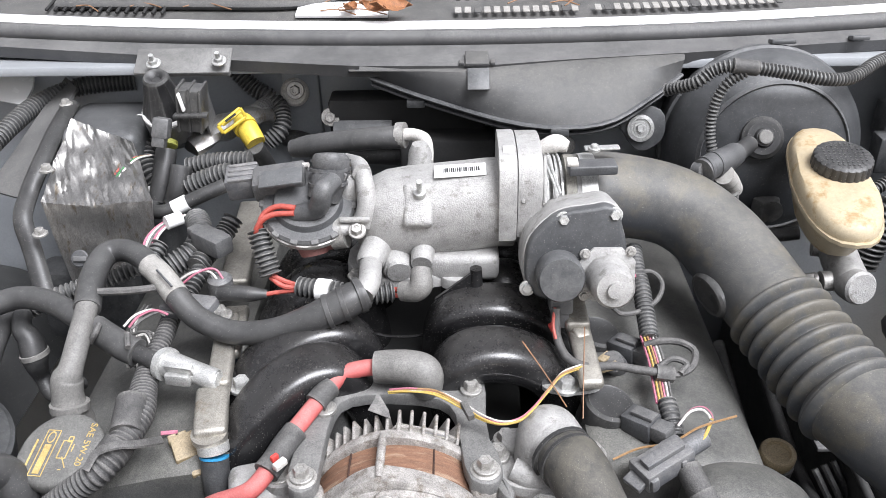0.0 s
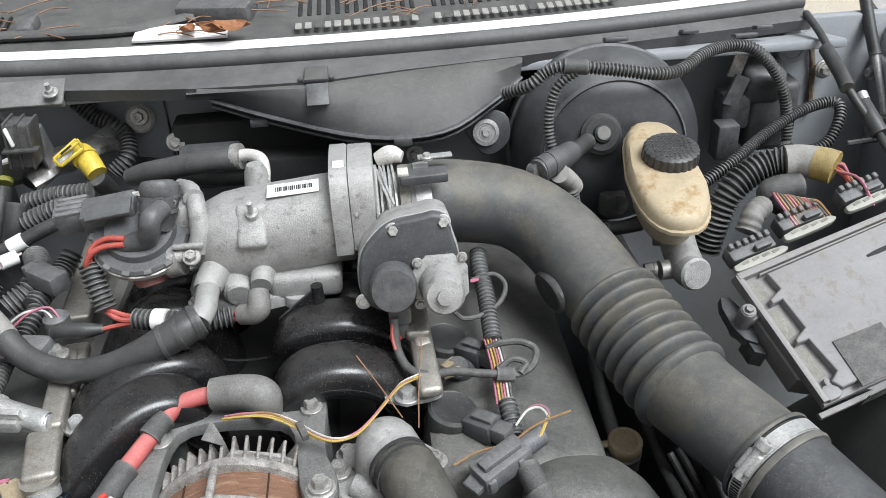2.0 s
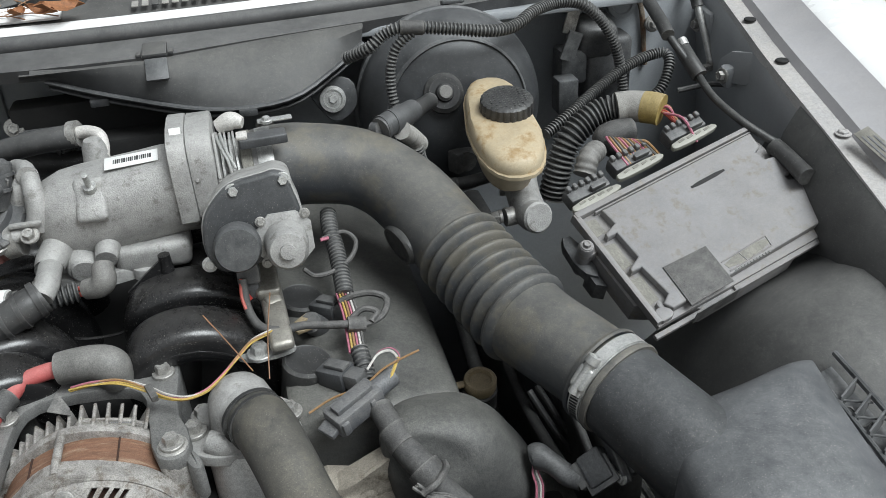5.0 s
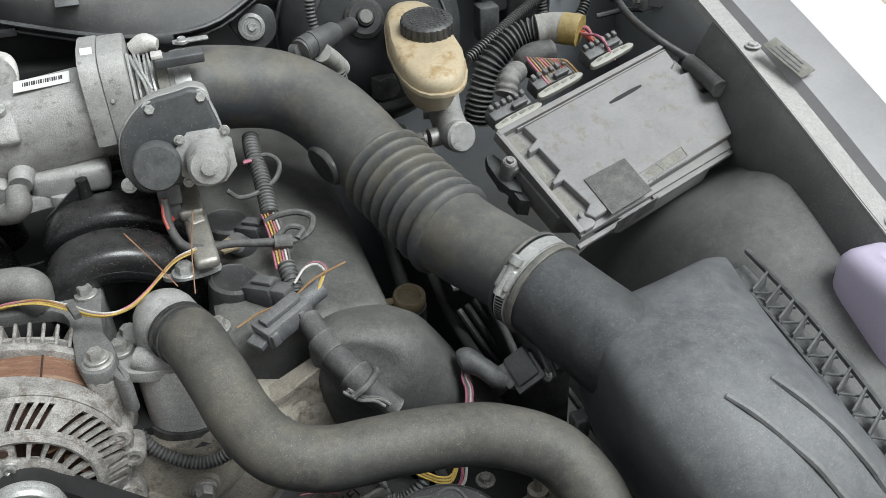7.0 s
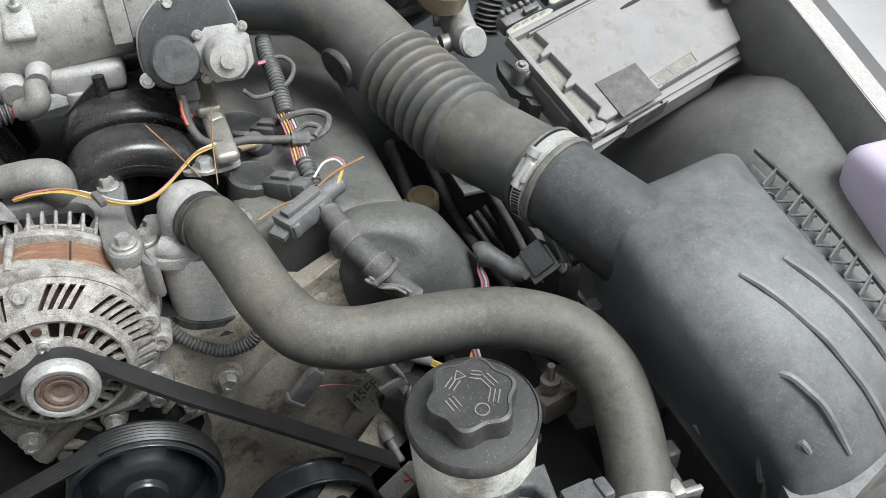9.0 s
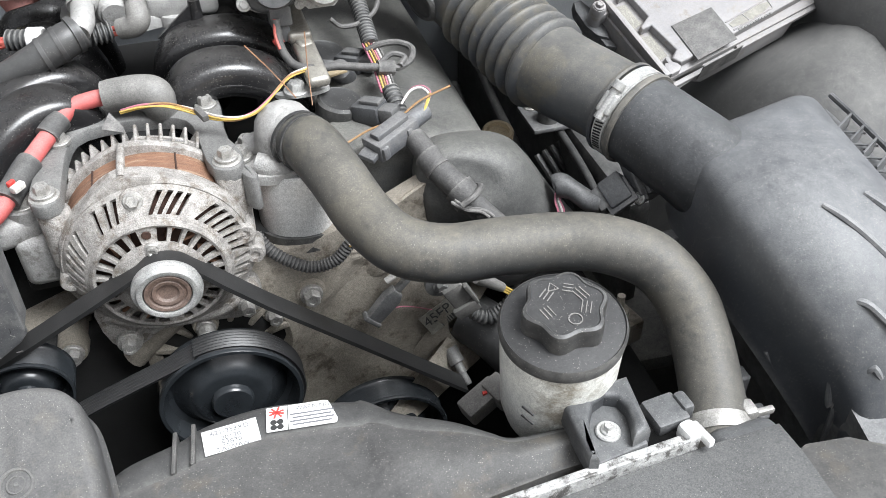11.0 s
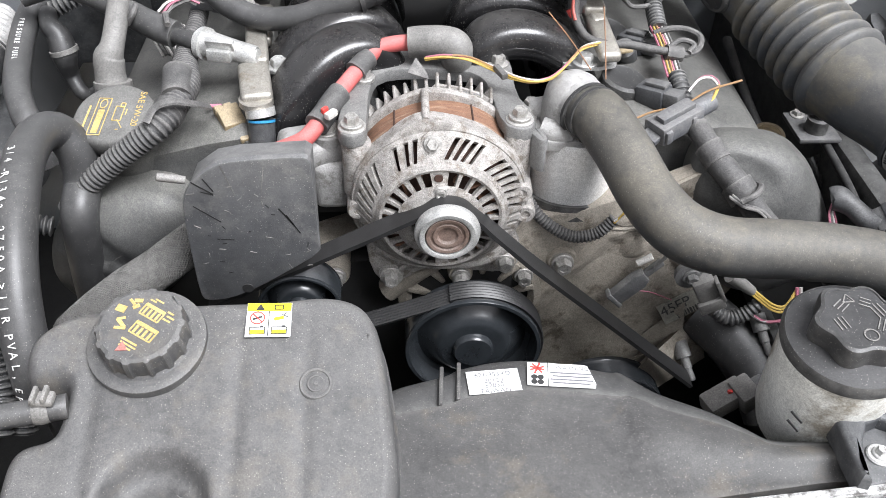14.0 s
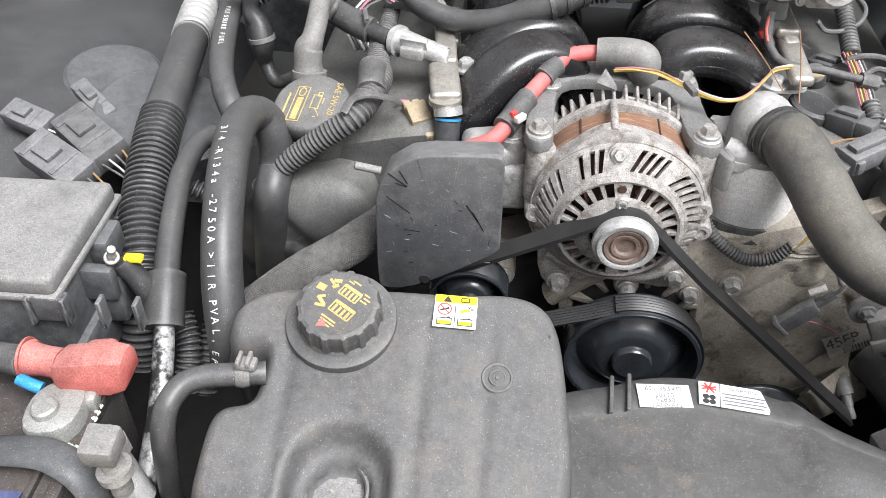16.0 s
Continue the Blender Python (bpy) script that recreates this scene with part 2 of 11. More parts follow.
M_REDINK = material("red_print", (0.60, 0.06, 0.05), 0.5, vary=0.05, bump=0.0)
M_YELLOWINK = material("yellow_print", (0.85, 0.68, 0.02), 0.45, vary=0.04, bump=0.0)
M_WHITEINK = material("white_print", (0.62, 0.62, 0.60), 0.5, vary=0.1, bump=0.0)
M_ECM = material("module_aluminium", (0.25, 0.248, 0.256), 0.55, metal=0.2, vary=0.15, dust=0.6, dust_col=(0.27, 0.25, 0.23), scale=35, speck=0.35, second=(0.20, 0.18, 0.155), second_amount=0.22, second_scale=60, grit=0.11, wear=0.5)
M_PULLEY = material("pulley_black", (0.018, 0.021, 0.024), 0.20, dust=0.10, dust_col=(0.17, 0.165, 0.16), bump=0.03, grit=0.06)
M_BELT = material("belt_rubber", (0.016, 0.016, 0.0165), 0.42, dust=0.06, bump=0.1, grit=0.08)
M_ASPHALT = material("sunlit_aggregate", (0.52, 0.46, 0.37), 0.8, vary=0.35, scale=90, bump=0.8, speck=0.6, second=(0.26, 0.22, 0.17), second_amount=0.45, second_scale=120, fine=260)
M_LINERDUST = material("dust_coated_wheelhouse", (0.050, 0.051, 0.052), 0.6, dust=0.5, dust_col=(0.155, 0.153, 0.147), scale=8, speck=0.4)
M_LINER = material("wheelhouse_plastic", (0.062, 0.063, 0.064), 0.48, dust=0.6, dust_col=(0.235, 0.228, 0.213), scale=14, speck=0.4, grit=0.15)
M_BATT = material("battery_case", (0.022, 0.021, 0.021), 0.45, dust=0.5, dust_col=(0.16, 0.13, 0.11), speck=0.6, scale=60)
M_CORR = material("terminal_corrosion", (0.45, 0.58, 0.50), 0.9, vary=0.3, scale=200, bump=1.0, second=(0.70, 0.68, 0.50), second_amount=0.5, second_scale=120)
M_LEAD = material("terminal_lead", (0.30, 0.30, 0.28), 0.5, metal=0.4, vary=0.15, scale=90, bump=0.4)
M_LEAF = material("dry_leaf", (0.26, 0.11, 0.045), 0.7, vary=0.3, scale=120)
M_NEEDLE = material("pine_needle", (0.24, 0.13, 0.07), 0.6, vary=0.3, scale=60)
M_BRAID = material("braided_sleeve", (0.085, 0.083, 0.078), 0.75, dust=0.3, bump=0.5, scale=200)
M_CLEAR = material("windscreen_glass", (0.9, 0.95, 0.93), 0.02, vary=0.0, bump=0.0, glass=1.0)
M_LEVER = material("lever_plastic", (0.33, 0.325, 0.28), 0.45, vary=0.15, dust=0.4, grit=0.12)
M_STICKER = material("weathered_sticker", (0.19, 0.182, 0.155), 0.6, vary=0.3, dust=0.4, scale=80)
M_SLOT = material("rusty_recess", (0.045, 0.022, 0.015), 0.9, vary=0.5, scale=150)

# ---- shape helpers ----
# what lies in front of the engine is laid out in axes of its own, turned a little against the body
FRONT = Matrix(((0.9716, -0.0356, 0.0021, 0.0161), (0.0220, 1.0083, 0.0025, -0.0065), (0.0115, -0.0119, 0.9706, 0.0309), (0.0000, 0.0000, 0.0000, 1.0000)))
PLACE = Matrix()


def part(name, bm, mat, parent=None, label="", smooth=True, angle=38):
    """Links a bmesh as one mesh object under a thing or a part, with hard edges where faces meet sharply."""
    bmesh.ops.recalc_face_normals(bm, faces=bm.faces)
    if smooth:
        lim = radians(angle)
        for f in bm.faces:
            f.smooth = True
        for e in bm.edges:
            if len(e.link_faces) == 2 and e.calc_face_angle(0) > lim:
                e.smooth = False
    bm.transform(PLACE)
    me = bpy.data.meshes.new(name)
    bm.to_mesh(me)
    bm.free()
    for m in (mat if isinstance(mat, (list, tuple)) else [mat]):
        me.materials.append(m)
    ob = new(name, me)
    if parent:
        ob.parent = parent
    if label:
        ob["label"] = label
    return ob


def thing(name, label, category, group="", kind="", at=(0, 0, 0)):
    ob = new(name)
    ob.empty_display_size = 0.01
    return tagged(ob, label, category, group, kind)


def solid(name, bm, mat, label, category, group="", kind="", **kw):
    return tagged(part(name, bm, mat, None, **kw), label, category, group, kind)


def axes(o, d, hint=(0, 0, 1)):
    """A matrix at o whose local z runs along d and whose local x lies near hint."""
    z = Vector(d).normalized()
    x = Vector(hint) - z * z.dot(Vector(hint))
    if x.length < 1e-4:
        x = Vector((1, 0, 0)) - z * z.x
    x.normalize()
    y = z.cross(x)
    m = Matrix((x, y, z)).transposed().to_4x4()
    m.translation = Vector(o)
    return m


def at(*p):
    return Matrix.Translation(p)


def join(*bms):
    out = bms[0]
    for b in bms[1:]:
        me = bpy.data.meshes.new("tmp")
        b.to_mesh(me)
        b.free()
        out.from_mesh(me)
        bpy.data.meshes.remove(me)
    return out


def box(sx, sy, sz, m=Matrix(), bevel=0.0, seg=2):
    bm = bmesh.new()
    bmesh.ops.create_cube(bm, size=1.0, matrix=Matrix.Diagonal((sx, sy, sz, 1)))
    if bevel:
        bmesh.ops.bevel(bm, geom=bm.edges[:], offset=bevel, segments=seg, profile=0.5, affect="EDGES")
    bm.transform(m)
    return bm


def prism(poly, h, m=Matrix(), bevel=0.0, seg=2):
    """A flat outline (x, y) raised to height h along local z."""
    bm = bmesh.new()
    lo = [bm.verts.new((x, y, 0)) for x, y in poly]
    hi = [bm.verts.new((x, y, h)) for x, y in poly]
    k = len(poly)
    bm.faces.new(lo[::-1])
    top = bm.faces.new(hi)
    for i in range(k):
        bm.faces.new((lo[i], lo[(i + 1) % k], hi[(i + 1) % k], hi[i]))
    bmesh.ops.recalc_face_normals(bm, faces=bm.faces)
    if bevel:
        bmesh.ops.bevel(bm, geom=[e for e in top.edges], offset=bevel, segments=seg, profile=0.5, affect="EDGES")
    bm.transform(m)
    return bm


def smooth_loop(poly, rounds=2):
    """Rounds the corners of a closed outline."""
    for _ in range(rounds):
        out = []
        for i, p in enumerate(poly):
            q = poly[(i + 1) % len(poly)]
            out += [tuple(0.75 * a + 0.25 * b for a, b in zip(p, q)), tuple(0.25 * a + 0.75 * b for a, b in zip(p, q))]
        poly = out
    return poly


def lathe(prof, m=Matrix(), seg=28, wob=None, closed=False):
    """A profile of (radius, height) spun about local z; wob(angle, radius, height) may change the radius."""
    bm = bmesh.new()
    rings = []
    for r, h in prof:
        if r < 1e-6:
            rings.append([bm.verts.new((0, 0, h))])
        else:
            ring = []
            for i in range(seg):
                a = 2 * math.pi * i / seg
                q = wob(a, r, h) if wob else r
                ring.append(bm.verts.new((q * math.cos(a), q * math.sin(a), h)))
            rings.append(ring)
    pairs = list(zip(rings, rings[1:])) + ([(rings[-1], rings[0])] if closed else [])
    for a, b in pairs:
        for i in range(seg):
            j = (i + 1) % seg
            if len(a) == 1 and len(b) == 1:
                continue
            if len(a) == 1:
                bm.faces.new((a[0], b[j], b[i]))
            elif len(b) == 1:
                bm.faces.new((a[i], a[j], b[0]))
            else:
                bm.faces.new((a[i], a[j], b[j], b[i]))
    if not closed:
        for ring in (rings[0], rings[-1]):
            if len(ring) > 2:
                bm.faces.new(ring)
    bmesh.ops.recalc_face_normals(bm, faces=bm.faces)
    bm.transform(m)
    return bm


def disc(r, h, m=Matrix(), seg=24, bevel=0.001):
    b = min(bevel, h * 0.4, r * 0.4)
    return lathe([(0, 0), (r, 0), (r, h - b), (r - b, h), (0, h)], m, seg)


def curve_points(pts, n=8):
    """A smooth line through the points (Catmull-Rom); extra values such as the radius glide along."""
    p = [np.array(q, float) for q in pts]
    p = [2 * p[0] - p[1]] + p + [2 * p[-1] - p[-2]]
    out = []
    for i in range(1, len(p) - 2):
        for k in range(n):
            t = k / n
            a, b, c, d = p[i - 1], p[i], p[i + 1], p[i + 2]
            out.append(0.5 * (2 * b + (c - a) * t + (2 * a - 5 * b + 4 * c - d) * t * t + (3 * b - a - 3 * c + d) * t ** 3))
    out.append(p[-2])
    return out


def tube(pts, r=None, seg=14, n=8, rib=None, cap=True, flat=1.0, lump=0.0):
    """A hose through (x, y, z) or (x, y, z, r). rib=(pitch, depth): corrugated. flat: squeezes its section. lump: slight unevenness."""
    pts = [tuple(q) + ((r,) if len(q) == 3 else ()) for q in pts]
    c = curve_points(pts, n)
    if rib:
        d = [0.0]
        for a, b in zip(c, c[1:]):
            d.append(d[-1] + float(np.linalg.norm(b[:3] - a[:3])))
        cnt = max(4, int(d[-1] / rib[0] * 6))
        s = np.linspace(0, d[-1], cnt)
        arr = np.array(c)
        c = [np.array([np.interp(v, d, arr[:, k]) for k in range(4)]) for v in s]
        for v, q in zip(s, c):
            w = math.cos(2 * math.pi * v / rib[0])
            q[3] -= rib[1] * (0.5 - 0.5 * max(-1, min(1, 1.6 * w)))
    bm = bmesh.new()
    rings, x = [], None
    for i, q in enumerate(c):
        t = Vector(c[min(i + 1, len(c) - 1)][:3] - c[max(i - 1, 0)][:3])
        t = t.normalized() if t.length > 1e-9 else Vector((0, 0, 1))
        if x is None:
            x = t.cross(Vector((0, 0, 1)))
            if x.length < 1e-3:
                x = t.cross(Vector((0, 1, 0)))
        x = (x - t * x.dot(t)).normalized()
        y = t.cross(x)
        o = Vector(q[:3])
        ring = []
        for k in range(seg):
            a = 2 * math.pi * k / seg
            rr = q[3] * (1 + (lump * noise.noise(o * 40 + Vector((math.cos(a), math.sin(a), 0)) * 0.8) if lump else 0))
            ring.append(bm.verts.new(o + x * (math.cos(a) * rr) + y * (math.sin(a) * rr * flat)))
        rings.append(ring)
    for a, b in zip(rings, rings[1:]):
        for k in range(seg):
            bm.faces.new((a[k], a[(k + 1) % seg], b[(k + 1) % seg], b[k]))
    if cap:
        bm.faces.new(rings[0][::-1])
        bm.faces.new(rings[-1])
    return bm


def loft(sections, cap=True, closed=True):
    """Skins a row of outlines with equal numbers of points."""
    bm = bmesh.new()
    rings = [[bm.verts.new(p) for p in s] for s in sections]
    k = len(rings[0])
    for a, b in zip(rings, rings[1:]):
        for i in range(k if closed else k - 1):
            bm.faces.new((a[i], a[(i + 1) % k], b[(i + 1) % k], b[i]))
    if cap and closed:
        bm.faces.new(rings[0][::-1])
        bm.faces.new(rings[-1])
    return bm


def sheet(grid, thick=0.003):
    """A bent sheet through a grid of points, with thickness along its normals."""
    bm = bmesh.new()
    v = [[bm.verts.new(p) for p in row] for row in grid]
    for a, b in zip(v, v[1:]):
        for i in range(len(a) - 1):
            bm.faces.new((a[i], a[i + 1], b[i + 1], b[i]))
    bmesh.ops.recalc_face_normals(bm, faces=bm.faces)
    bmesh.ops.solidify(bm, geom=bm.faces[:], thickness=thick)
    return bm


def hexbolt(m, r=0.006, h=0.005, washer=1.5):
    """A flanged hexagon bolt: washer, six-sided head, dished top."""
    a = disc(r * washer, h * 0.35, m, 20, 0.0006)
    b = lathe([(r, h * 0.3), (r, h * 0.9), (r * 0.86, h * 1.1), (r * 0.5, h * 1.1), (r * 0.45, h * 1.0), (0, h * 1.0)], m, 6)
    return join(a, b)


def lettering(name, body, size, m, mat, parent, align="CENTER", depth=0.0002, squeeze=1.0):
    c = bpy.data.curves.new("letters", "FONT")
    c.body, c.size, c.align_x, c.align_y, c.extrude = body, size, align, "CENTER", depth
    ob = bpy.data.objects.new("letters", c)
    me = bpy.data.meshes.new_from_object(ob)
    bpy.data.objects.remove(ob)
    me.transform(PLACE @ m @ Matrix.Diagonal((squeeze, 1, 1, 1)))
    me.materials.clear()
    me.materials.append(mat)
    out = new(name, me)
    out.parent = parent
    return out


def outline(w, h, t, m):
    """A thin printed rectangle."""
    return join(box(w, t, 0.0004, m @ at(0, h / 2, 0)), box(w, t, 0.0004, m @ at(0, -h / 2, 0)), box(t, h, 0.0004, m @ at(w / 2, 0, 0)), box(t, h, 0.0004, m @ at(-w / 2, 0, 0)))

# ---- setting: ground, body shell ----
CX = -0.037  # the engine's centre line

gb = bmesh.new()
bmesh.ops.create_grid(gb, x_segments=8, y_segments=8, size=60)
solid("ground", gb, M_ASPHALT, "pale sunlit tan aggregate parking surface", "ground", kind="structure")

# firewall with its ledge
fw = join(box(1.75, 0.02, 0.80, at(0.02, 1.125, 0.665), 0.004), box(1.58, 0.10, 0.012, at(-0.07, 1.085, 1.045) @ pose(0, 0, 0, -10), 0.003))
firewall = solid("wall_firewall", fw, M_FIREWALL, "grey painted sheet-metal firewall with pressed ledge", "firewall", kind="structure")
part("seam", box(0.9, 0.004, 0.012, at(-0.1, 1.112, 0.88), 0.001), M_FIREWALL, firewall)
# added black floor that hides the ground, so gaps end in darkness
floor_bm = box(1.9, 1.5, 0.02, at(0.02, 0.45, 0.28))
solid("floor_dark_fill", floor_bm, M_DEEP, "near-black floor added deep below the engine as shade", "undertray", kind="structure")
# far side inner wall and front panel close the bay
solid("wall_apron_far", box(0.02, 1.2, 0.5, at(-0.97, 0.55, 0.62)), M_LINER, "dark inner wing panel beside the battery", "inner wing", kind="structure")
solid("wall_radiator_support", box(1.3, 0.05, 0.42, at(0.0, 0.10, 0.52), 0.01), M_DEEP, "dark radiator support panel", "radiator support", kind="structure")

# inner wing on the driver's side: sheet metal apron behind the wheelhouse
FEN = [(1.25, 0.850, 1.066), (1.10, 0.816, 1.046), (0.966, 0.790, 1.025), (0.85, 0.763, 1.013), (0.709, 0.750, 0.982), (0.576, 0.742, 0.945), (0.478, 0.737, 0.914), (0.418, 0.735, 0.895), (0.30, 0.733, 0.855), (0.10, 0.731, 0.80)]
FY = [f[0] for f in FEN[::-1]]
def apron_grid(y0, y1, inset):
    rows = []
    for i in range(15):
        y = y0 + i * (y1 - y0) / 14
        fx, fz = float(np.interp(y, FY, [f[1] for f in FEN[::-1]])), float(np.interp(y, FY, [f[2] for f in FEN[::-1]]))
        rows.append([(fx + 0.006, y, fz - 0.002), (fx - 0.002, y, fz - 0.012), (fx - inset * 0.6, y, fz - 0.035), (fx - inset, y, fz - 0.075), (fx - inset * 0.5, y, fz - 0.12), (fx + 0.01, y, fz - 0.25), (fx + 0.02, y, fz - 0.45)])
    return rows
solid("wall_apron", sheet(apron_grid(0.76, 1.20, 0.006), 0.004), M_BODY, "grey painted inner wing apron with dusty film", "inner wing", kind="structure")
solid("wall_apron_liner", sheet(apron_grid(0.20, 0.765, 0.022), 0.004), M_LINER, "dusty black plastic edge of the wheelhouse liner", "inner wing", kind="structure")

# rail built up as a tall black wall to paint the shaded gap
solid("wall_frame_rail", box(0.03, 0.66, 0.48, at(0.450, 0.84, 0.52), 0.01), M_RUBBER, "black wall at the frame rail, standing in for gap shade", "frame rail", kind="structure")

# wheelhouse liner: a broad dome of dusty plastic
def liner():
    rows = []
    for i in range(29):
        u = i / 28
        y = 0.20 + 0.75 * u
        row = []
        for j in range(15):
            v = j / 14
            x = 0.485 + 0.275 * v
            arch = math.sin(math.pi * min(1, max(0, (y - 0.08) / 0.80))) ** 0.5
            side = 1 - (1 - min(1, v * 1.5)) ** 2.2
            z = 0.46 + 0.385 * arch * side + 0.09 * v ** 2 * arch * min(1, max(0, (y - 0.34) / 0.22)) ** 1.5
            lim = float(np.interp(y, FY, [f[2] for f in FEN[::-1]])) - 0.010
            z = -0.022 * math.log(math.exp(-z / 0.022) + math.exp(-lim / 0.022))
            row.append((x, y, z))
        rows.append(row)
    return sheet(rows, 0.004)
wh = solid("wheelhouse_liner", liner(), M_LINER, "dusty black plastic wheelhouse dome in the wing", "wheelhouse", kind="structure")

# front wing: dusty bolted flange, raised grey gutter, white outer panel
wing = thing("front_wing", "white front wing with dusty bolted inner flange", "car wing")
def fender_strip(profile, thick=0.003):
    pts = curve_points([(x, y, z) for y, x, z in FEN], 5)
    return sheet([[(p[0] + dx, p[1], p[2] + dz) for dx, dz in profile] for p in pts], thick)
part("flange", fender_strip([(0.0, -0.012), (0.0015, 0.0), (0.013, 0.001), (0.024, 0.002)]), M_FLANGE, wing, "tan-dusted flange")
part("gutter", fender_strip([(0.024, 0.002), (0.030, 0.012), (0.056, 0.018), (0.078, 0.030)]), M_GUTTER, wing, "grey painted gutter")
part("outer_panel", fender_strip([(0.078, 0.030), (0.088, 0.035), (0.13, 0.036), (0.19, 0.026), (0.22, -0.05), (0.23, -0.25)]), M_WHITE, wing, "white painted outer panel")
for y, x, z in ((0.966, 0.804, 1.028), (0.846, 0.778, 1.014)):
    part("flange_hole", disc(0.008, 0.0025, at(x, y, z + 0.0005), 16), M_DEEP, wing)
for y, x, z in ((0.70, 0.766, 0.982), (0.44, 0.752, 0.904)):
    part("screw", hexbolt(at(x, y, z), 0.006, 0.004), M_FLANGE, wing)
STK = at(*(0.7840, 0.6490, 0.9700)) @ at(-0.010, 0, 0.016) @ pose(0, 0, 0, 18, -20, 4)
part("sticker", box(0.018, 0.062, 0.0008, STK, 0.0002), M_STICKER, wing, "faded paper sticker")
for k in range(3):
    part("print_bar", box(0.0016, 0.046 - 0.006 * k, 0.0006, STK @ at(-0.005 + 0.005 * k, 0, 0.0006)), M_FADED, wing)

# cowl: curved seal, grille plastic behind it, windscreen
def cowl_y(x):
    return 1.045 + 0.16 * (x - 0.02) ** 2
XS = [-0.95 + 0.05 * i for i in range(39)]
XE = [x for x in XS if x < 0.73]
cowl = thing("cowl_panel", "dusty grey-black plastic cowl panel below the windscreen", "cowl", kind="structure")
def ledge_y(x):
    return float(np.interp(x, (-0.95, -0.30, -0.112, -0.015, 0.045, 0.138, 0.22, 0.30, 0.73), (1.17, 1.035, 1.000, 0.996, 0.994, 1.0115, 1.0225, 1.0325, 1.10)))
part("ledge", sheet([[(x, ledge_y(x) + 0.003, 1.054), (x, ledge_y(x), 1.0690), (x, ledge_y(x) + 0.004, 1.0705), (x, cowl_y(x) - 0.004, 1.072), (x, cowl_y(x) + 0.01, 1.076), (x, cowl_y(x) + 0.03, 1.080)] for x in XE], 0.004), M_SEAL, cowl)
part("hood_seal", tube([(x, cowl_y(x) + 0.018, 1.081) for x in XE], 0.011, 12, 3), M_SEAL, cowl, "rubber hood seal")
part("bright_edge", sheet([[(x, cowl_y(x) + 0.034, 1.088), (x, cowl_y(x) + 0.040, 1.094), (x, cowl_y(x) + 0.047, 1.095)] for x in XE], 0.002), M_WHITE, cowl, "bright painted edge strip")
part("grille_panel", sheet([[(x, cowl_y(x) + 0.047, 1.092), (x, cowl_y(x) + 0.10, 1.100), (x, cowl_y(x) + 0.20, 1.115), (x, cowl_y(x) + 0.34, 1.15)] for x in XS], 0.004), M_COWL, cowl, "black cowl grille panel")
solid("windscreen", sheet([[(x, cowl_y(x) + 0.30 + 0.9 * k, 1.145 + 0.55 * k) for x in XS] for k in (0, 1)], 0.005), M_CLEAR, "sloping windscreen glass above the cowl", "windscreen", kind="structure").visible_shadow = False

# ---- engine: block, heads, covers ----
engine = thing("engine_block", "oily cast-aluminium V8 engine block and timing cover", "engine block")
# crankcase, valley and heads wear the shade black, so gaps below look deep
part("crankcase", box(0.40, 0.42, 0.36, at(CX, 0.77, 0.55), 0.02), M_DEEP, engine, "crankcase coloured near-black for deep shade")
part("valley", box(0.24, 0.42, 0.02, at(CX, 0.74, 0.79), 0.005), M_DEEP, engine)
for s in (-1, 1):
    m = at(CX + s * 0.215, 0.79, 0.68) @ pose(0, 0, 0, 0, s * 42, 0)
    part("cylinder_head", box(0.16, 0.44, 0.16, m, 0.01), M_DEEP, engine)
timing = prism(smooth_loop([(0.03, 0.40), (0.20, 0.40), (0.30, 0.66), (0.33, 0.72), (0.22, 0.83), (0.12, 0.79), (0.03, 0.79)], 1), 0.03, Matrix.Translation((CX, 0.535, 0)) @ pose(0, 0, 0, 90), 0.004)
part("timing_cover", timing, M_BLOCK, engine, "dusty cast timing cover")
def cover_skin():
    """Cast face of the timing cover: a shoulder that falls away to the pump, ribs, pads, bosses."""
    lz, lx = (0.48, 0.765, 0.775, 0.785, 0.81, 0.835, 0.845), (0.03, 0.03, 0.06, 0.12, 0.15, 0.20, 0.222)
    rz, rx = (0.48, 0.575, 0.606, 0.632, 0.68, 0.74, 0.80, 0.845), (0.12, 0.18, 0.215, 0.245, 0.256, 0.266, 0.262, 0.236)
    def relief(x, z):
        side = (x - 0.085) * 0.78 - (z - 0.700) * 0.62  # across the shoulder line
        h = -0.022 / (1 + math.exp((side + 0.022) * 160))
        h += 0.006 * math.exp(-((side + 0.004) / 0.010) ** 2)
        for bx, bz, r, t in ((0.170, 0.792, 0.015, 0.008), (0.163, 0.752, 0.013, 0.004), (0.178, 0.722, 0.009, 0.003), (0.225, 0.738, 0.018, 0.007), (0.232, 0.618, 0.020, 0.008), (0.150, 0.772, 0.010, 0.003)):
            h += t / (1 + math.exp((math.hypot(x - bx, z - bz) - r) * 900))
        return h + 0.0008 * math.sin(x * 210 + 3 * math.sin(z * 90)) * math.sin(z * 170)
    rows = []
    for j in range(90):
        z = 0.48 + 0.365 * j / 89
        a, b = float(np.interp(z, lz, lx)), float(np.interp(z, rz, rx))
        row = [(a, 0.525, z)] + [(a + (b - a) * i / 70, 0.5055 - relief(a + (b - a) * i / 70, z), z) for i in range(71)]
        rows.append(row + [(b - 0.004, 0.500, z), (b + 0.002, 0.500, z), (b + 0.003, 0.504, z), (b + 0.003, 0.525, z)])
    return sheet(rows, 0.004)
part("cover_face", cover_skin(), M_BLOCK, engine, "dusty tan cast face with bosses", angle=60)
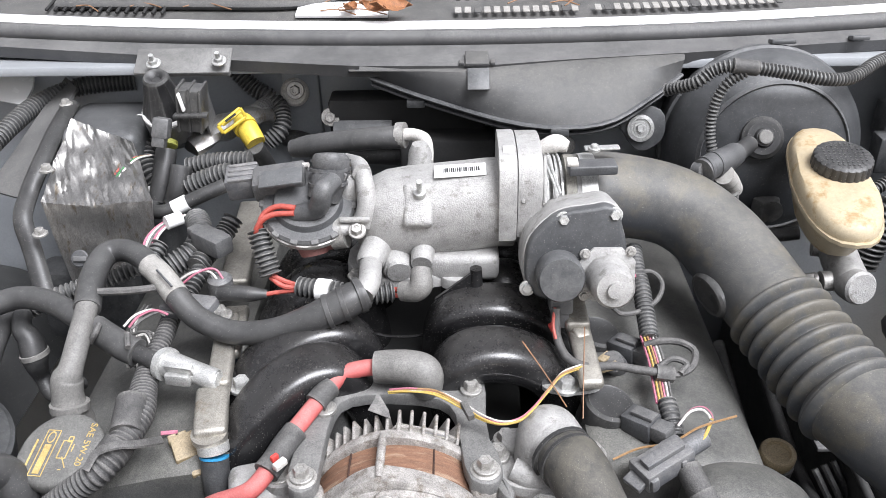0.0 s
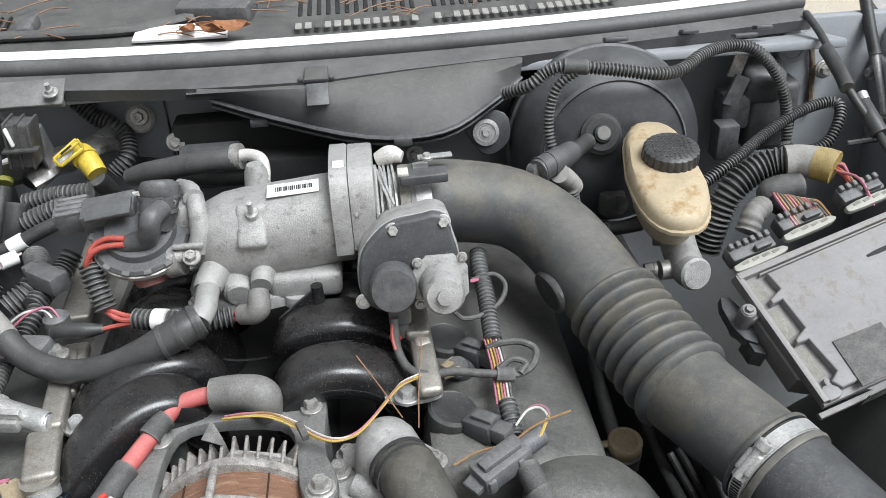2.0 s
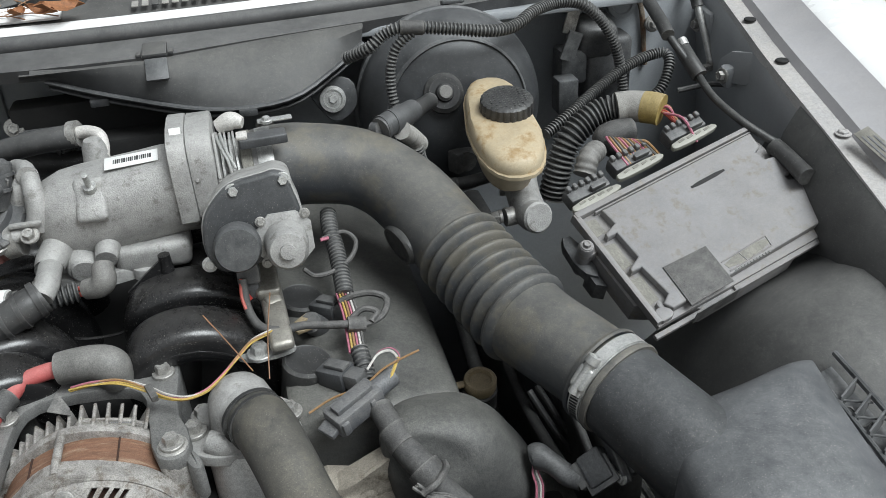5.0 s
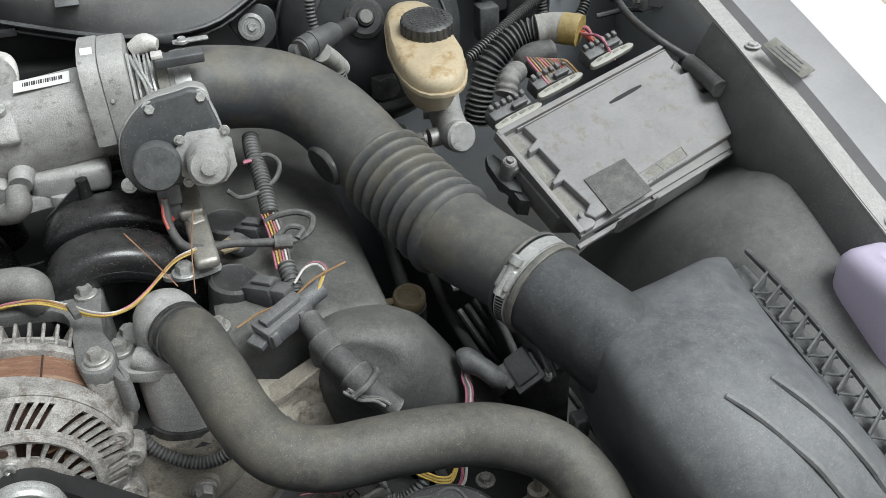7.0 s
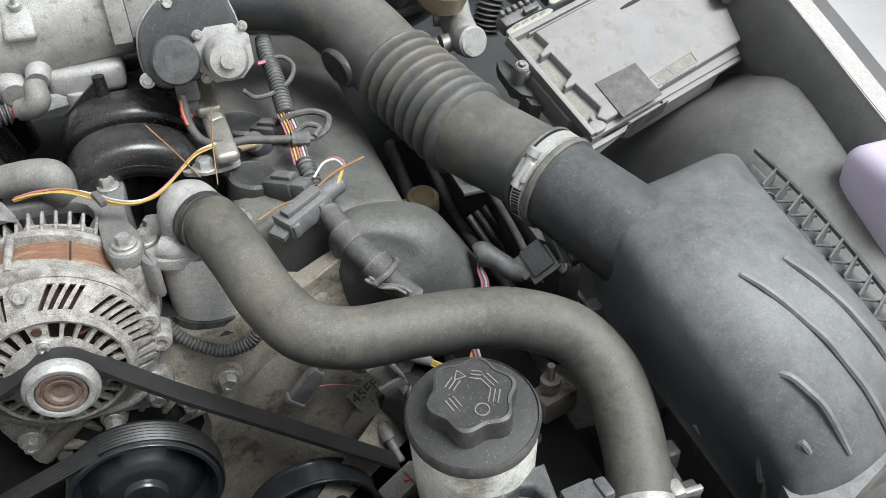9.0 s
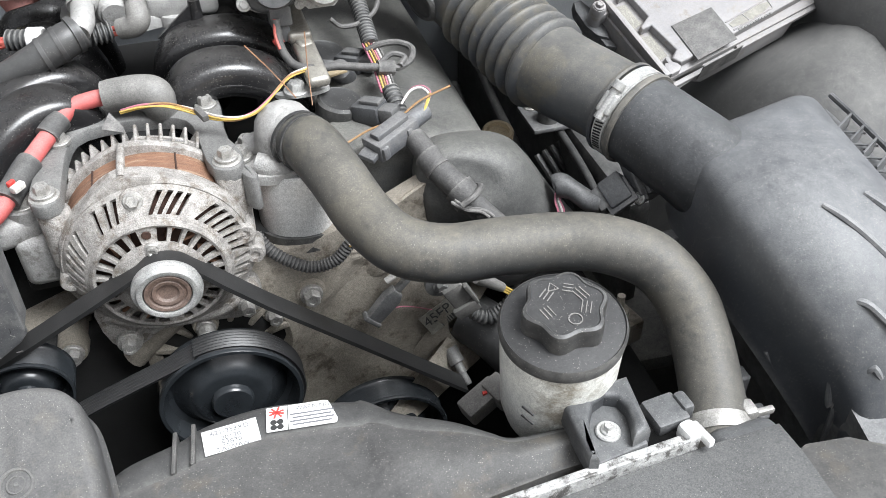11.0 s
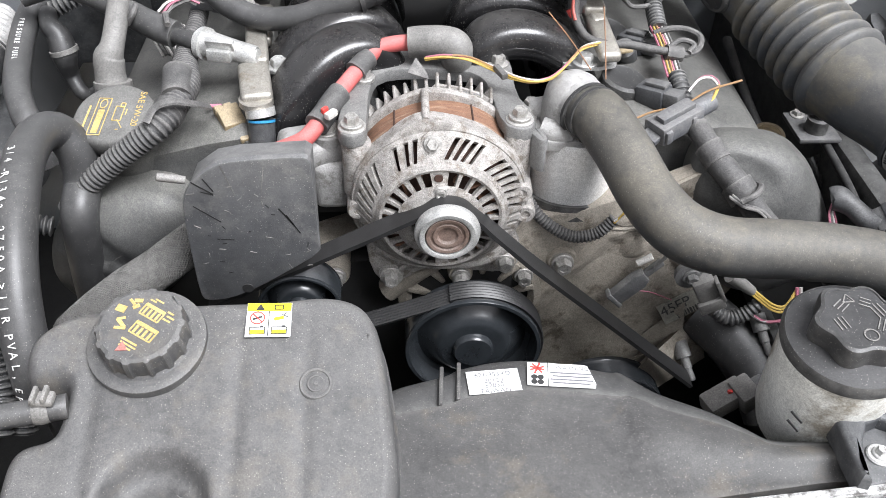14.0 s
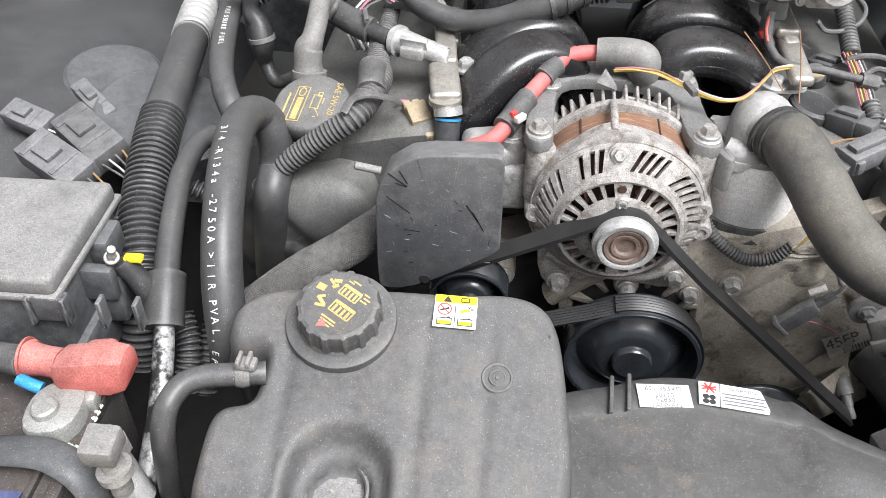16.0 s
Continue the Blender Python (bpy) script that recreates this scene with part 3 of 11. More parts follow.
# other half of the cover front, with its shade put into the colour
part("front_plate", prism([(-0.33, 0.72), (-0.30, 0.66), (-0.20, 0.40), (0.028, 0.40), (0.028, 0.74), (-0.12, 0.72), (-0.22, 0.74)], 0.02, Matrix.Translation((CX, 0.54, 0)) @ pose(0, 0, 0, 90), 0.003), M_DEEP, engine)

# valve covers: long rounded shells, with the cam drive dome at the front end
def valve_cover(s):
    """A shallow lid: flat sloping top with rounded edges, steep outer wall."""
    secs = []
    prof = [(0.165, 0.79), (0.166, 0.850), (0.170, 0.862), (0.180, 0.868), (0.21, 0.862), (0.25, 0.850), (0.30, 0.836), (0.322, 0.829), (0.331, 0.824), (0.335, 0.815), (0.338, 0.78), (0.342, 0.70)]
    if s > 0:
        prof = [(0.165, 0.79), (0.166, 0.850), (0.170, 0.862), (0.180, 0.868), (0.21, 0.867), (0.25, 0.862), (0.30, 0.853), (0.318, 0.848), (0.328, 0.841), (0.333, 0.829), (0.338, 0.78), (0.342, 0.70)]
    for y, k in ((1.005, 0.0), (1.0, 0.6), (0.99, 0.9), (0.97, 1.0), (0.80, 1.0), (0.60, 1.0), (0.575, 0.97), (0.56, 0.85), (0.552, 0.6), (0.55, 0.0)):
        secs.append([(CX + s * (0.25 + (x - 0.25) * (0.9 + 0.1 * k)), y, 0.80 + (z - 0.80) * (0.5 + 0.5 * k) if z > 0.80 else z) for x, z in prof])
    return loft(secs)

def plain_dome():
    """The other bank's pressed dome: it runs back into the cover, with a shallow thumb-shaped hollow."""
    ring = [Vector((x, 0.520, z)) for x, z in smooth_loop([(0.206, 0.845), (0.217, 0.866), (0.240, 0.872), (0.273, 0.869), (0.295, 0.862), (0.315, 0.848), (0.332, 0.821), (0.346, 0.798), (0.357, 0.774), (0.360, 0.745), (0.348, 0.705), (0.310, 0.680), (0.262, 0.690), (0.225, 0.735), (0.208, 0.800)], 2)]
    c = sum(ring, Vector()) / len(ring)
    rows = [[tuple(c + (p - c) * 0.86 + Vector((0, 0.055, -0.014))) for p in ring], [tuple(c + (p - c) * 0.985 + Vector((0, 0.022, -0.002))) for p in ring]]
    for k in range(19):
        f = math.cos(k / 18 * math.pi / 2 * 0.995)
        row = []
        for p in ring:
            q = c + (p - c) * f
            d = math.hypot((q.x - 0.240 + 0.35 * (q.z - 0.845)) / 0.034, (q.z - 0.845) / 0.019)
            dent = 0.008 / (1 + math.exp((d - 1) * 7)) * min(1, k / 3)
            row.append((q.x, 0.520 - 0.046 * math.sin(k / 18 * math.pi / 2) ** 0.8 + dent, q.z))
        rows.append(row)
    return loft(rows)
def big_dome():
    """An egg-shaped pressed dome with a wavy crease across its face."""
    ring = [Vector(p) for p in smooth_loop([(-0.4160, 0.5250, 0.7430), (-0.4030, 0.5250, 0.7770), (-0.3840, 0.5250, 0.7980), (-0.3600, 0.5250, 0.8140), (-0.3340, 0.5250, 0.8210), (-0.3070, 0.5250, 0.8230), (-0.2810, 0.5250, 0.8170), (-0.2660, 0.5250, 0.7960), (-0.2710, 0.5250, 0.7560), (-0.2890, 0.5250, 0.7110), (-0.3250, 0.5250, 0.6790), (-0.3740, 0.5250, 0.6650), (-0.4050, 0.5250, 0.6860), (-0.4190, 0.5250, 0.7120)], 2)]
    c = sum(ring, Vector()) / len(ring)
    rows = [[tuple(p + Vector((0, 0.03, 0))) for p in ring]]
    w = max(abs(p.x - c.x) for p in ring)
    for k in range(17):
        f = math.cos(k / 16 * math.pi / 2 * 0.995)
        row = []
        for p in ring:
            q = c + (p - c) * f
            u, v = (q.x - c.x) / w, (q.z - c.z) / w
            crease = 0.26 - 0.30 * math.tanh((u + 0.05) * 4) + 0.10 * math.cos(u * 5) - v
            dent = 0.0075 / (1 + math.exp(-crease * 16)) * min(1, k / 5)
            dent -= 0.0045 * math.exp(-((v + 0.18 + 0.35 * u) / 0.09) ** 2) * min(1, k / 5) * (1 if u < 0 else math.exp(-(u / 0.2) ** 2))
            row.append((q.x, 0.525 - 0.040 * math.sin(k / 16 * math.pi / 2) ** 0.8 + dent, q.z))
        rows.append(row)
    return loft(rows)
for s, side in ((1, "beside the intake duct"), (-1, "carrying the oil filler cap")):
    vc = thing("valve_cover", "dusty dark grey valve cover " + side, "valve cover", group="valve covers")
    part("shell", valve_cover(s), M_COVER, vc)
    part("cam_dome", plain_dome() if s > 0 else big_dome(), M_COVER, vc, "rounded cam drive dome")
    part("gasket_flange", box(0.012, 0.45, 0.03, at(CX + s * 0.345, 0.775, 0.70), 0.003), M_COVER, vc)

# intake runners: glossy black arches from the valley to the heads
def runner(s, y, lean=0.0, z=0.0, wide=1.0):
    o = 0.060 if s > 0 else 0.050
    pts = [(CX + s * o, y + 0.004, 0.78), (CX + s * (o + 0.004), y + 0.004, 0.845 + z), (CX + s * (o + 0.020), y + 0.002, 0.888 + z), (CX + s * (o + 0.048) * wide, y - 0.004 - lean * 0.3, 0.900 + z),
           (CX + s * (o + 0.078) * wide, y - 0.012 - lean * 0.7, 0.872 + z), (CX + s * (o + 0.098) * wide, y - 0.02 - lean, 0.82), (CX + s * (o + 0.104) * wide, y - 0.025 - lean, 0.77)]
    return tube([(*p, q) for p, q in zip(pts, (0.030, 0.032, 0.0335, 0.034, 0.034, 0.033, 0.032))], seg=26, n=8, flat=0.94)
def arch(pts, wide, high):
    """A runner of flattened round section along an arched line."""
    line = [Vector(p) for p in curve_points(pts, 6)]
    d = line[-1] - line[0]
    side = Vector((-d.y, d.x, 0)).normalized()
    rows = []
    for i, p in enumerate(line):
        t = (line[min(i + 1, len(line) - 1)] - line[max(i - 1, 0)]).normalized()
        up = side.cross(t)
        ring = []
        for k in range(28):
            a = 2 * math.pi * k / 28
            c, s_ = math.cos(a), math.sin(a)
            ring.append(tuple(p + side * (math.copysign(abs(c) ** 0.62, c) * wide / 2) + up * (math.copysign(abs(s_) ** 0.62, s_) * high / 2)))
        rows.append(ring)
    return loft(rows)
manifold = thing("intake_manifold", "glossy black moulded plastic intake manifold with arched runners", "intake manifold")
# black floor paints in the shade between the runners
part("plenum_floor", box(0.16, 0.36, 0.06, at(CX, 0.77, 0.79), 0.02, 3), M_DEEP, manifold)
for s in (-1, 1):
    for y in (0.87, 0.79):
        part("runner", runner(s, y, 0, -0.01), M_GLOSS, manifold)
RUN = [
    [(0.0100, 0.6850, 0.8000), (0.0050, 0.6460, 0.8650), (0.0150, 0.6410, 0.9020), (0.0370, 0.6450, 0.9120), (0.0690, 0.6480, 0.9080), (0.1000, 0.6550, 0.8850), (0.1260, 0.6650, 0.8350), (0.1440, 0.6950, 0.7700)],
    [(-0.0040, 0.7830, 0.8000), (-0.0040, 0.7400, 0.8650), (0.0100, 0.7210, 0.9020), (0.0390, 0.7190, 0.9120), (0.0760, 0.7210, 0.9080), (0.1090, 0.7270, 0.8850), (0.1390, 0.7430, 0.8350), (0.1590, 0.7770, 0.7700)],
    [(-0.0840, 0.6810, 0.8000), (-0.0790, 0.6430, 0.8650), (-0.0940, 0.6340, 0.9020), (-0.1230, 0.6210, 0.9100), (-0.1530, 0.6010, 0.8980), (-0.1780, 0.5860, 0.8660), (-0.1970, 0.5930, 0.8100), (-0.2170, 0.6250, 0.7400)],
    [(-0.0860, 0.7630, 0.8000), (-0.0790, 0.7100, 0.8650), (-0.0960, 0.6900, 0.9020), (-0.1260, 0.6780, 0.9100), (-0.1590, 0.6640, 0.8980), (-0.1860, 0.6520, 0.8660), (-0.2060, 0.6660, 0.8100), (-0.2260, 0.7020, 0.7400)],
]
for pts in RUN:
    rn = part("runner", arch(pts, 0.056, 0.040), M_GLOSS, manifold)
    q = [Vector(p) for p in curve_points(pts[1:7], 5)]
    part("runner_seam", tube([tuple(p + Vector((0, -0.027, -0.002))) for p in q], 0.0016, 6, 2), M_GLOSS, rn)
part("web", tube([(-0.0710, 0.7370, 0.8680), (-0.0550, 0.7350, 0.8660), (-0.0280, 0.7350, 0.8660), (-0.0040, 0.7440, 0.8680)], 0.0016, 6), M_GLOSS, manifold)
part("boss", join(lathe([(0.008, 0), (0.006, 0.035), (0, 0.035)], at(0.035, 0.735, 0.915), 14), prism([(-0.04, 0), (0.004, 0), (0.004, 0.03), (-0.004, 0.03)], 0.004, at(0.033, 0.735, 0.915) @ pose(0, 0, 0, 90))), M_GLOSS, manifold)

# ---- intake elbow and throttle body ----
elbow = thing("intake_elbow", "cast-aluminium intake elbow with grey speckled surface", "intake elbow")
def casting():
    """A rounded box section that swells from a blunt end to the flange."""
    rows = []
    for x, cz, hz, hy in ((-0.0945, 0.972, 0.004, 0.006), (-0.0925, 0.972, 0.017, 0.020), (-0.086, 0.973, 0.029, 0.033), (-0.074, 0.975, 0.039, 0.044), (-0.057, 0.9765, 0.0455, 0.051), (-0.036, 0.9775, 0.048, 0.053), (-0.010, 0.980, 0.0485, 0.051), (0.020, 0.983, 0.0485, 0.050), (0.045, 0.987, 0.0475, 0.049), (0.060, 0.989, 0.046, 0.049)):
        ring = []
        for k in range(44):
            a = 2 * math.pi * k / 44
            c, d = math.cos(a), math.sin(a)
            ring.append((x, 0.803 + hy * math.copysign(abs(c) ** 0.86, c), cz + hz * math.copysign(abs(d) ** 0.86, d) - 0.10 * hy * c))
        rows.append(ring)
    return loft(rows)
part("casting", casting(), M_ALU, elbow)
part("flange_plate", prism(smooth_loop([(-0.052, -0.050), (0.052, -0.050), (0.054, 0.040), (0.034, 0.058), (-0.034, 0.060), (-0.054, 0.040)], 1), 0.018, Matrix.Translation((0.058, 0.803, 1.000)) @ pose(0, 0, 0, 90, 0, 90), 0.003, 2), M_ALU, elbow, "machined square flange")
FLB = at(0.0675, 0.7705, 1.0520) @ pose(0, 0, 0, 42, 0, 0)
part("code_label", box(0.011, 0.030, 0.0008, FLB, 0.0002), M_PAPER, elbow, "small white code label")
part("code_mark", join(*[box(0.0016, 0.0016, 0.0004, FLB @ at(-0.003 + 0.002 * i, -0.002 + 0.002 * j, 0.0006)) for i in range(4) for j in range(4) if (i * 3 + j * 5) % 3]), M_INK, elbow)
def foot(x0, x1, y0, y1):
    return prism(smooth_loop([(x0, y0), (x1, y0), (x1, y1), (x0, y1)], 2), 0.014, at(0, 0, 0.918), 0.002)
part("foot", join(foot(-0.10, 0.022, 0.745, 0.84), box(0.09, 0.05, 0.05, at(-0.04, 0.785, 0.935), 0.012)), M_ALU, elbow, "cast mounting foot")
for p in ((0.013, 0.768, 0.931), (-0.088, 0.752, 0.931)):
    part("mounting_bolt", hexbolt(at(*p), 0.006, 0.006), M_BOLT, elbow)
part("foot", join(prism(smooth_loop([p[:2] for p in ((-0.0060, 0.7800, 0.9300), (0.0200, 0.7910, 0.9300), (0.0300, 0.7620, 0.9300), (0.0200, 0.7410, 0.9300), (-0.0030, 0.7480, 0.9300))], 2), 0.012, at(0, 0, 0.918), 0.002), box(0.03, 0.04, 0.03, at(*(-0.0010, 0.7800, 0.9350)), 0.008)), M_ALU, elbow)
part("mounting_bolt", hexbolt(at(*(0.0160, 0.7630, 0.9310)), 0.0065, 0.006), M_BOLT, elbow)
part("snout", tube([(-0.062, 0.775, 0.962, 0.017), (-0.068, 0.750, 0.960, 0.0150), (-0.071, 0.737, 0.957, 0.0140), (-0.0715, 0.734, 0.956, 0.0120)], seg=20), M_ALU, elbow, "cast outlet snout")
part("snout", tube([(-0.018, 0.775, 0.958, 0.014), (-0.019, 0.752, 0.955, 0.0118), (-0.0195, 0.740, 0.952, 0.0105)], seg=18), M_ALU, elbow)
part("lower_lobe", tube([(-0.050, 0.768, 0.945, 0.018), (-0.044, 0.748, 0.942, 0.0155), (-0.043, 0.742, 0.941, 0.012)], seg=16), M_ALU, elbow)
part("rear_boss", tube([(-0.095, 0.800, 0.985, 0.017), (-0.092, 0.800, 1.010, 0.0165), (-0.090, 0.805, 1.024, 0.0125), (-0.0895, 0.806, 1.030, 0.008)], seg=18), M_ALU, elbow, "cast pipe boss")
part("nub", join(tube([(-0.080, 0.768, 0.985, 0.008), (-0.100, 0.757, 0.984, 0.0075), (-0.108, 0.754, 0.983, 0.006)], seg=14), box(0.030, 0.006, 0.004, at(-0.085, 0.755, 0.996), 0.001)), M_ALU, elbow)
part("logo_mark", lathe([(0.0100, 0), (0.0106, 0.0006), (0.0114, 0.0006), (0.0120, 0)], axes((0.012, 0.7555, 0.9985), (0, -0.93, 0.36), (1, 0, 0)) @ Matrix.Diagonal((1.0, 0.45, 1, 1)), 28, closed=True), M_ALU, elbow, "raised oval mark")
part("web", box(0.075, 0.05, 0.03, at(0.022, 0.775, 0.938), 0.008, 3), M_ALU, elbow)
for x, z_ in ((0.028, 1.0), (-0.002, 0.998)):
    part("cast_mark", lathe([(0.0075, 0), (0.0085, 0), (0.0085, 0.0012), (0.0075, 0.0012)], axes((x, 0.803 - 0.0485 * math.cos(radians(20)), 0.978 + 0.0485 * math.sin(radians(20))), (0, -0.94, 0.34)), 24, closed=True), M_ALU, elbow)
part("nipple_boss", lathe([(0.016, -0.02), (0.012, 0.012), (0.0085, 0.02), (0, 0.021)], at(-0.022, 0.842, 1.018), 18), M_ALU, elbow)
part("sensor_pad", box(0.030, 0.012, 0.045, at(-0.022, 0.762, 1.008) @ pose(0, 0, 0, -42), 0.005, 3), M_ALU, elbow)
part("stud", join(lathe([(0.0065, 0), (0.0065, 0.006), (0.003, 0.006), (0.003, 0.022), (0, 0.0225)], axes((-0.020, 0.765, 1.018), (0, -0.45, 0.9)), 10)), M_STEEL, elbow)
lm = at(0.0200, 0.7870, 1.0335) @ pose(0, 0, 0, 9, -3, 1)
part("label", box(0.052, 0.021, 0.0008, lm, 0.0002), M_PAPER, elbow, "white barcode label")
for k in range(18):
    part("bar", box(0.0008 + 0.0005 * ((k * 7) % 3), 0.007, 0.0006, lm @ at(-0.017 + k * 0.0021, 0.0005, 0.0006)), M_INK, elbow)

throttle = thing("throttle_unit", "aluminium throttle body with black gear cover and motor", "throttle body")
TB = axes((0.082, 0.808, 0.985), (1, 0, 0))
part("bore", lathe([(0.046, 0.0), (0.052, 0.0), (0.052, 0.022), (0.043, 0.024), (0.043, 0.034), (0.047, 0.035), (0.047, 0.038), (0.043, 0.039), (0.043, 0.044), (0.047, 0.045), (0.047, 0.048), (0.044, 0.05), (0.044, 0.066), (0.0, 0.066)], TB, 44), M_ALU, throttle)
part("mount_flange", prism(smooth_loop([(-0.050, -0.046), (0.050, -0.046), (0.052, 0.036), (0.036, 0.056), (-0.034, 0.058), (-0.052, 0.038)], 1), 0.0245, Matrix.Translation((0.0765, 0.803, 1.001)) @ pose(0, 0, 0, 90, 0, 90), 0.003, 2), M_ALU, throttle, "bolted mounting flange")
# thin plate whose dark colour paints the shade of a recess
part("pocket", box(0.017, 0.036, 0.003, at(0.0925, 0.7640, 1.0330) @ pose(0, 0, 0, 58, 0, 0), 0.001), M_STICKER, throttle, "dark plate painted as a shaded pocket in the flange")
part("pocket_rim", join(box(0.0030, 0.046, 0.006, at(0.0815, 0.7640, 1.0335) @ pose(0, 0, 0, 58, 0, 0), 0.001), box(0.0030, 0.046, 0.006, at(0.1030, 0.7640, 1.0335) @ pose(0, 0, 0, 58, 0, 0), 0.001)), M_ALU, throttle)
for k, x in enumerate((0.1075, 0.1120, 0.1165, 0.1205)):
    part("spring_coil", lathe([(0.0445 + 0.001 * (k % 2), -0.0011), (0.0475 + 0.001 * (k % 2), -0.0011), (0.0475 + 0.001 * (k % 2), 0.0011), (0.0445 + 0.001 * (k % 2), 0.0011)], axes((x, 0.808, 0.988), (1, 0.04 * (k % 2), 0)), 44, closed=True), M_STEEL, throttle, "steel return spring")
part("grimy_collar", lathe([(0.0440, -0.006), (0.0470, -0.005), (0.0470, 0.005), (0.0440, 0.006)], axes((0.1310, 0.8085, 0.988), (1, 0, 0)), 44, closed=True), M_STICKER, throttle, "dirty cast collar")
part("linkage", join(tube([(0.104, 0.800, 1.040), (0.108, 0.776, 1.036), (0.1135, 0.764, 1.024), (0.1150, 0.760, 1.000)], 0.0016, 8), tube([(0.108, 0.800, 1.042), (0.1125, 0.776, 1.034), (0.119, 0.764, 1.018)], 0.0016, 8), box(0.006, 0.010, 0.012, at(0.116, 0.760, 0.995), 0.001)), M_STEEL, throttle, "bent wire linkage")
part("pale_cam", tube([(0.106, 0.832, 1.036, 0.008), (0.120, 0.830, 1.042, 0.010), (0.132, 0.826, 1.040, 0.006)], seg=14), M_WIREW, throttle, "pale plastic cam")
part("top_strip", box(0.036, 0.010, 0.0025, at(0.165, 0.8140, 1.0440) @ pose(0, 0, 0, 0, 0, 3), 0.001), M_STEEL, throttle)
part("strip_screw", join(disc(0.006, 0.003, at(0.1565, 0.8080, 1.0440), 16), hexbolt(at(0.1565, 0.8080, 1.0460), 0.0042, 0.004)), M_STEEL, throttle)
cover2d = smooth_loop([(-0.046, -0.028), (-0.044, 0.008), (-0.030, 0.026), (-0.012, 0.040), (0.018, 0.043), (0.030, 0.046), (0.043, 0.040), (0.044, 0.026), (0.050, 0.006), (0.050, -0.026), (0.028, -0.036), (0.004, -0.040), (-0.014, -0.046), (-0.034, -0.044)], 2)
TC = axes((0.125, 0.712, 0.987), (0, -1, 0.30), (1, 0, 0))
part("gear_housing", prism([(x * 1.04, y * 1.04) for x, y in cover2d], 0.05, TC @ at(0, 0, -0.045), 0.002), M_ALU, throttle, "cast gear housing")
part("gear_cover", prism(cover2d, 0.016, TC @ at(0, 0, 0.005), 0.004, 3), M_PLASTIC, throttle, "black plastic gear cover")
for x, y in ((-0.010, 0.032), (0.037, 0.036), (-0.043, -0.034)):
    part("cover_screw", hexbolt(TC @ at(x, y, 0.018), 0.005, 0.005), M_STEEL, throttle)
part("sensor_cap", lathe([(0.022, 0), (0.022, 0.026), (0.020, 0.030), (0, 0.031)], TC @ at(-0.014, -0.018, 0.018), 32), M_PLASTIC, throttle)
part("motor_plate", prism(smooth_loop([(-0.026, -0.026), (0.026, -0.026), (0.026, 0.026), (-0.026, 0.026)], 1), 0.008, TC @ at(0.031, -0.020, 0.016), 0.001), M_ALU, throttle)
part("motor", lathe([(0.021, 0), (0.021, 0.012), (0.019, 0.016), (0.019, 0.038), (0.016, 0.043), (0.007, 0.044), (0.007, 0.048), (0, 0.0485)], TC @ at(0.031, -0.022, 0.022), 32), M_ALU, throttle, "dull metal throttle motor")
for x, y in ((0.010, 0.0), (0.052, 0.002), (0.010, -0.040)):
    part("motor_screw", hexbolt(TC @ at(x, y, 0.023), 0.0035, 0.004), M_BOLT, throttle)
part("plug", join(box(0.022, 0.02, 0.028, TC @ at(-0.010, -0.050, 0.008), 0.003), box(0.016, 0.016, 0.02, TC @ at(-0.010, -0.068, 0.006), 0.002)), M_CONN, throttle)
part("lock_tab", box(0.010, 0.008, 0.008, TC @ at(-0.016, -0.074, 0.014) @ pose(0, 0, 0, 0, 0, 30), 0.001), M_REDINK, throttle, "red locking tab")

# ---- intake duct ----
duct = thing("intake_duct", "dusty black rubber intake duct with ribbed bellows", "intake duct")
DUCT = [(0.128, 0.818, 0.986, 0.0435), (0.1803, 0.8257, 0.9842, 0.0437), (0.2472, 0.8249, 0.969, 0.0445), (0.2906, 0.7938, 0.9476, 0.0448), (0.32, 0.7371, 0.922, 0.0442), (0.3459, 0.6686, 0.9021, 0.0435), (0.3718, 0.5961, 0.8878, 0.0440), (0.4084, 0.5202, 0.8821, 0.0430), (0.4463, 0.4342, 0.8673, 0.0440)]
DLINE = curve_points(DUCT, 40)
def duct_at(s):
    """The duct's centre and radius s control points along it."""
    k = min(len(DLINE) - 1, max(0, s * 40))
    i = min(len(DLINE) - 2, int(k))
    return DLINE[i] * (1 - (k - i)) + DLINE[i + 1] * (k - i)
def duct_run(s0, s1, n, grow=lambda u: 0.0):
    out = []
    for i in range(n + 1):
        q = duct_at(s0 + (s1 - s0) * i / n)
        out.append((*q[:3], q[3] + grow(i / n)))
    return out
part("side_plug", lathe([(0.026, -0.012), (0.026, 0.001), (0.0235, 0.004), (0.020, 0.0045), (0.018, 0.003), (0, 0.003)], axes((0.2735, 0.7370, 0.9140), (-0.89, -0.32, -0.20)) @ Matrix.Diagonal((0.85, 1.1, 1, 1)), 32), M_RUBBER, duct, "round black resonator plug")
part("elbow_tube", tube(duct_run(0, 4.40, 60, lambda u: 0.0012 * math.sin(9 * u)), seg=44, n=1, lump=0.012), M_DUCT, duct)
def bellows_swell(u):
    ridge = (0.5 + 0.5 * math.cos(2 * math.pi * 8 * (u - 0.055))) ** 0.55
    return (-0.0018 + 0.0082 * ridge) * min(1, u / 0.03 + 0.2) if u < 0.94 else 0.0070 - 0.0068 * ((u - 0.94) / 0.06) ** 2
part("bellows", tube(duct_run(4.36, 5.97, 170, bellows_swell), seg=48, n=1), M_DUCT, duct, "ribbed rubber bellows")
part("straight_tube", tube(duct_run(5.93, 7.10, 20, lambda u: -0.0009 + 0.002 * (1 - u) ** 4), seg=48, n=1, lump=0.008), M_DUCT, duct)
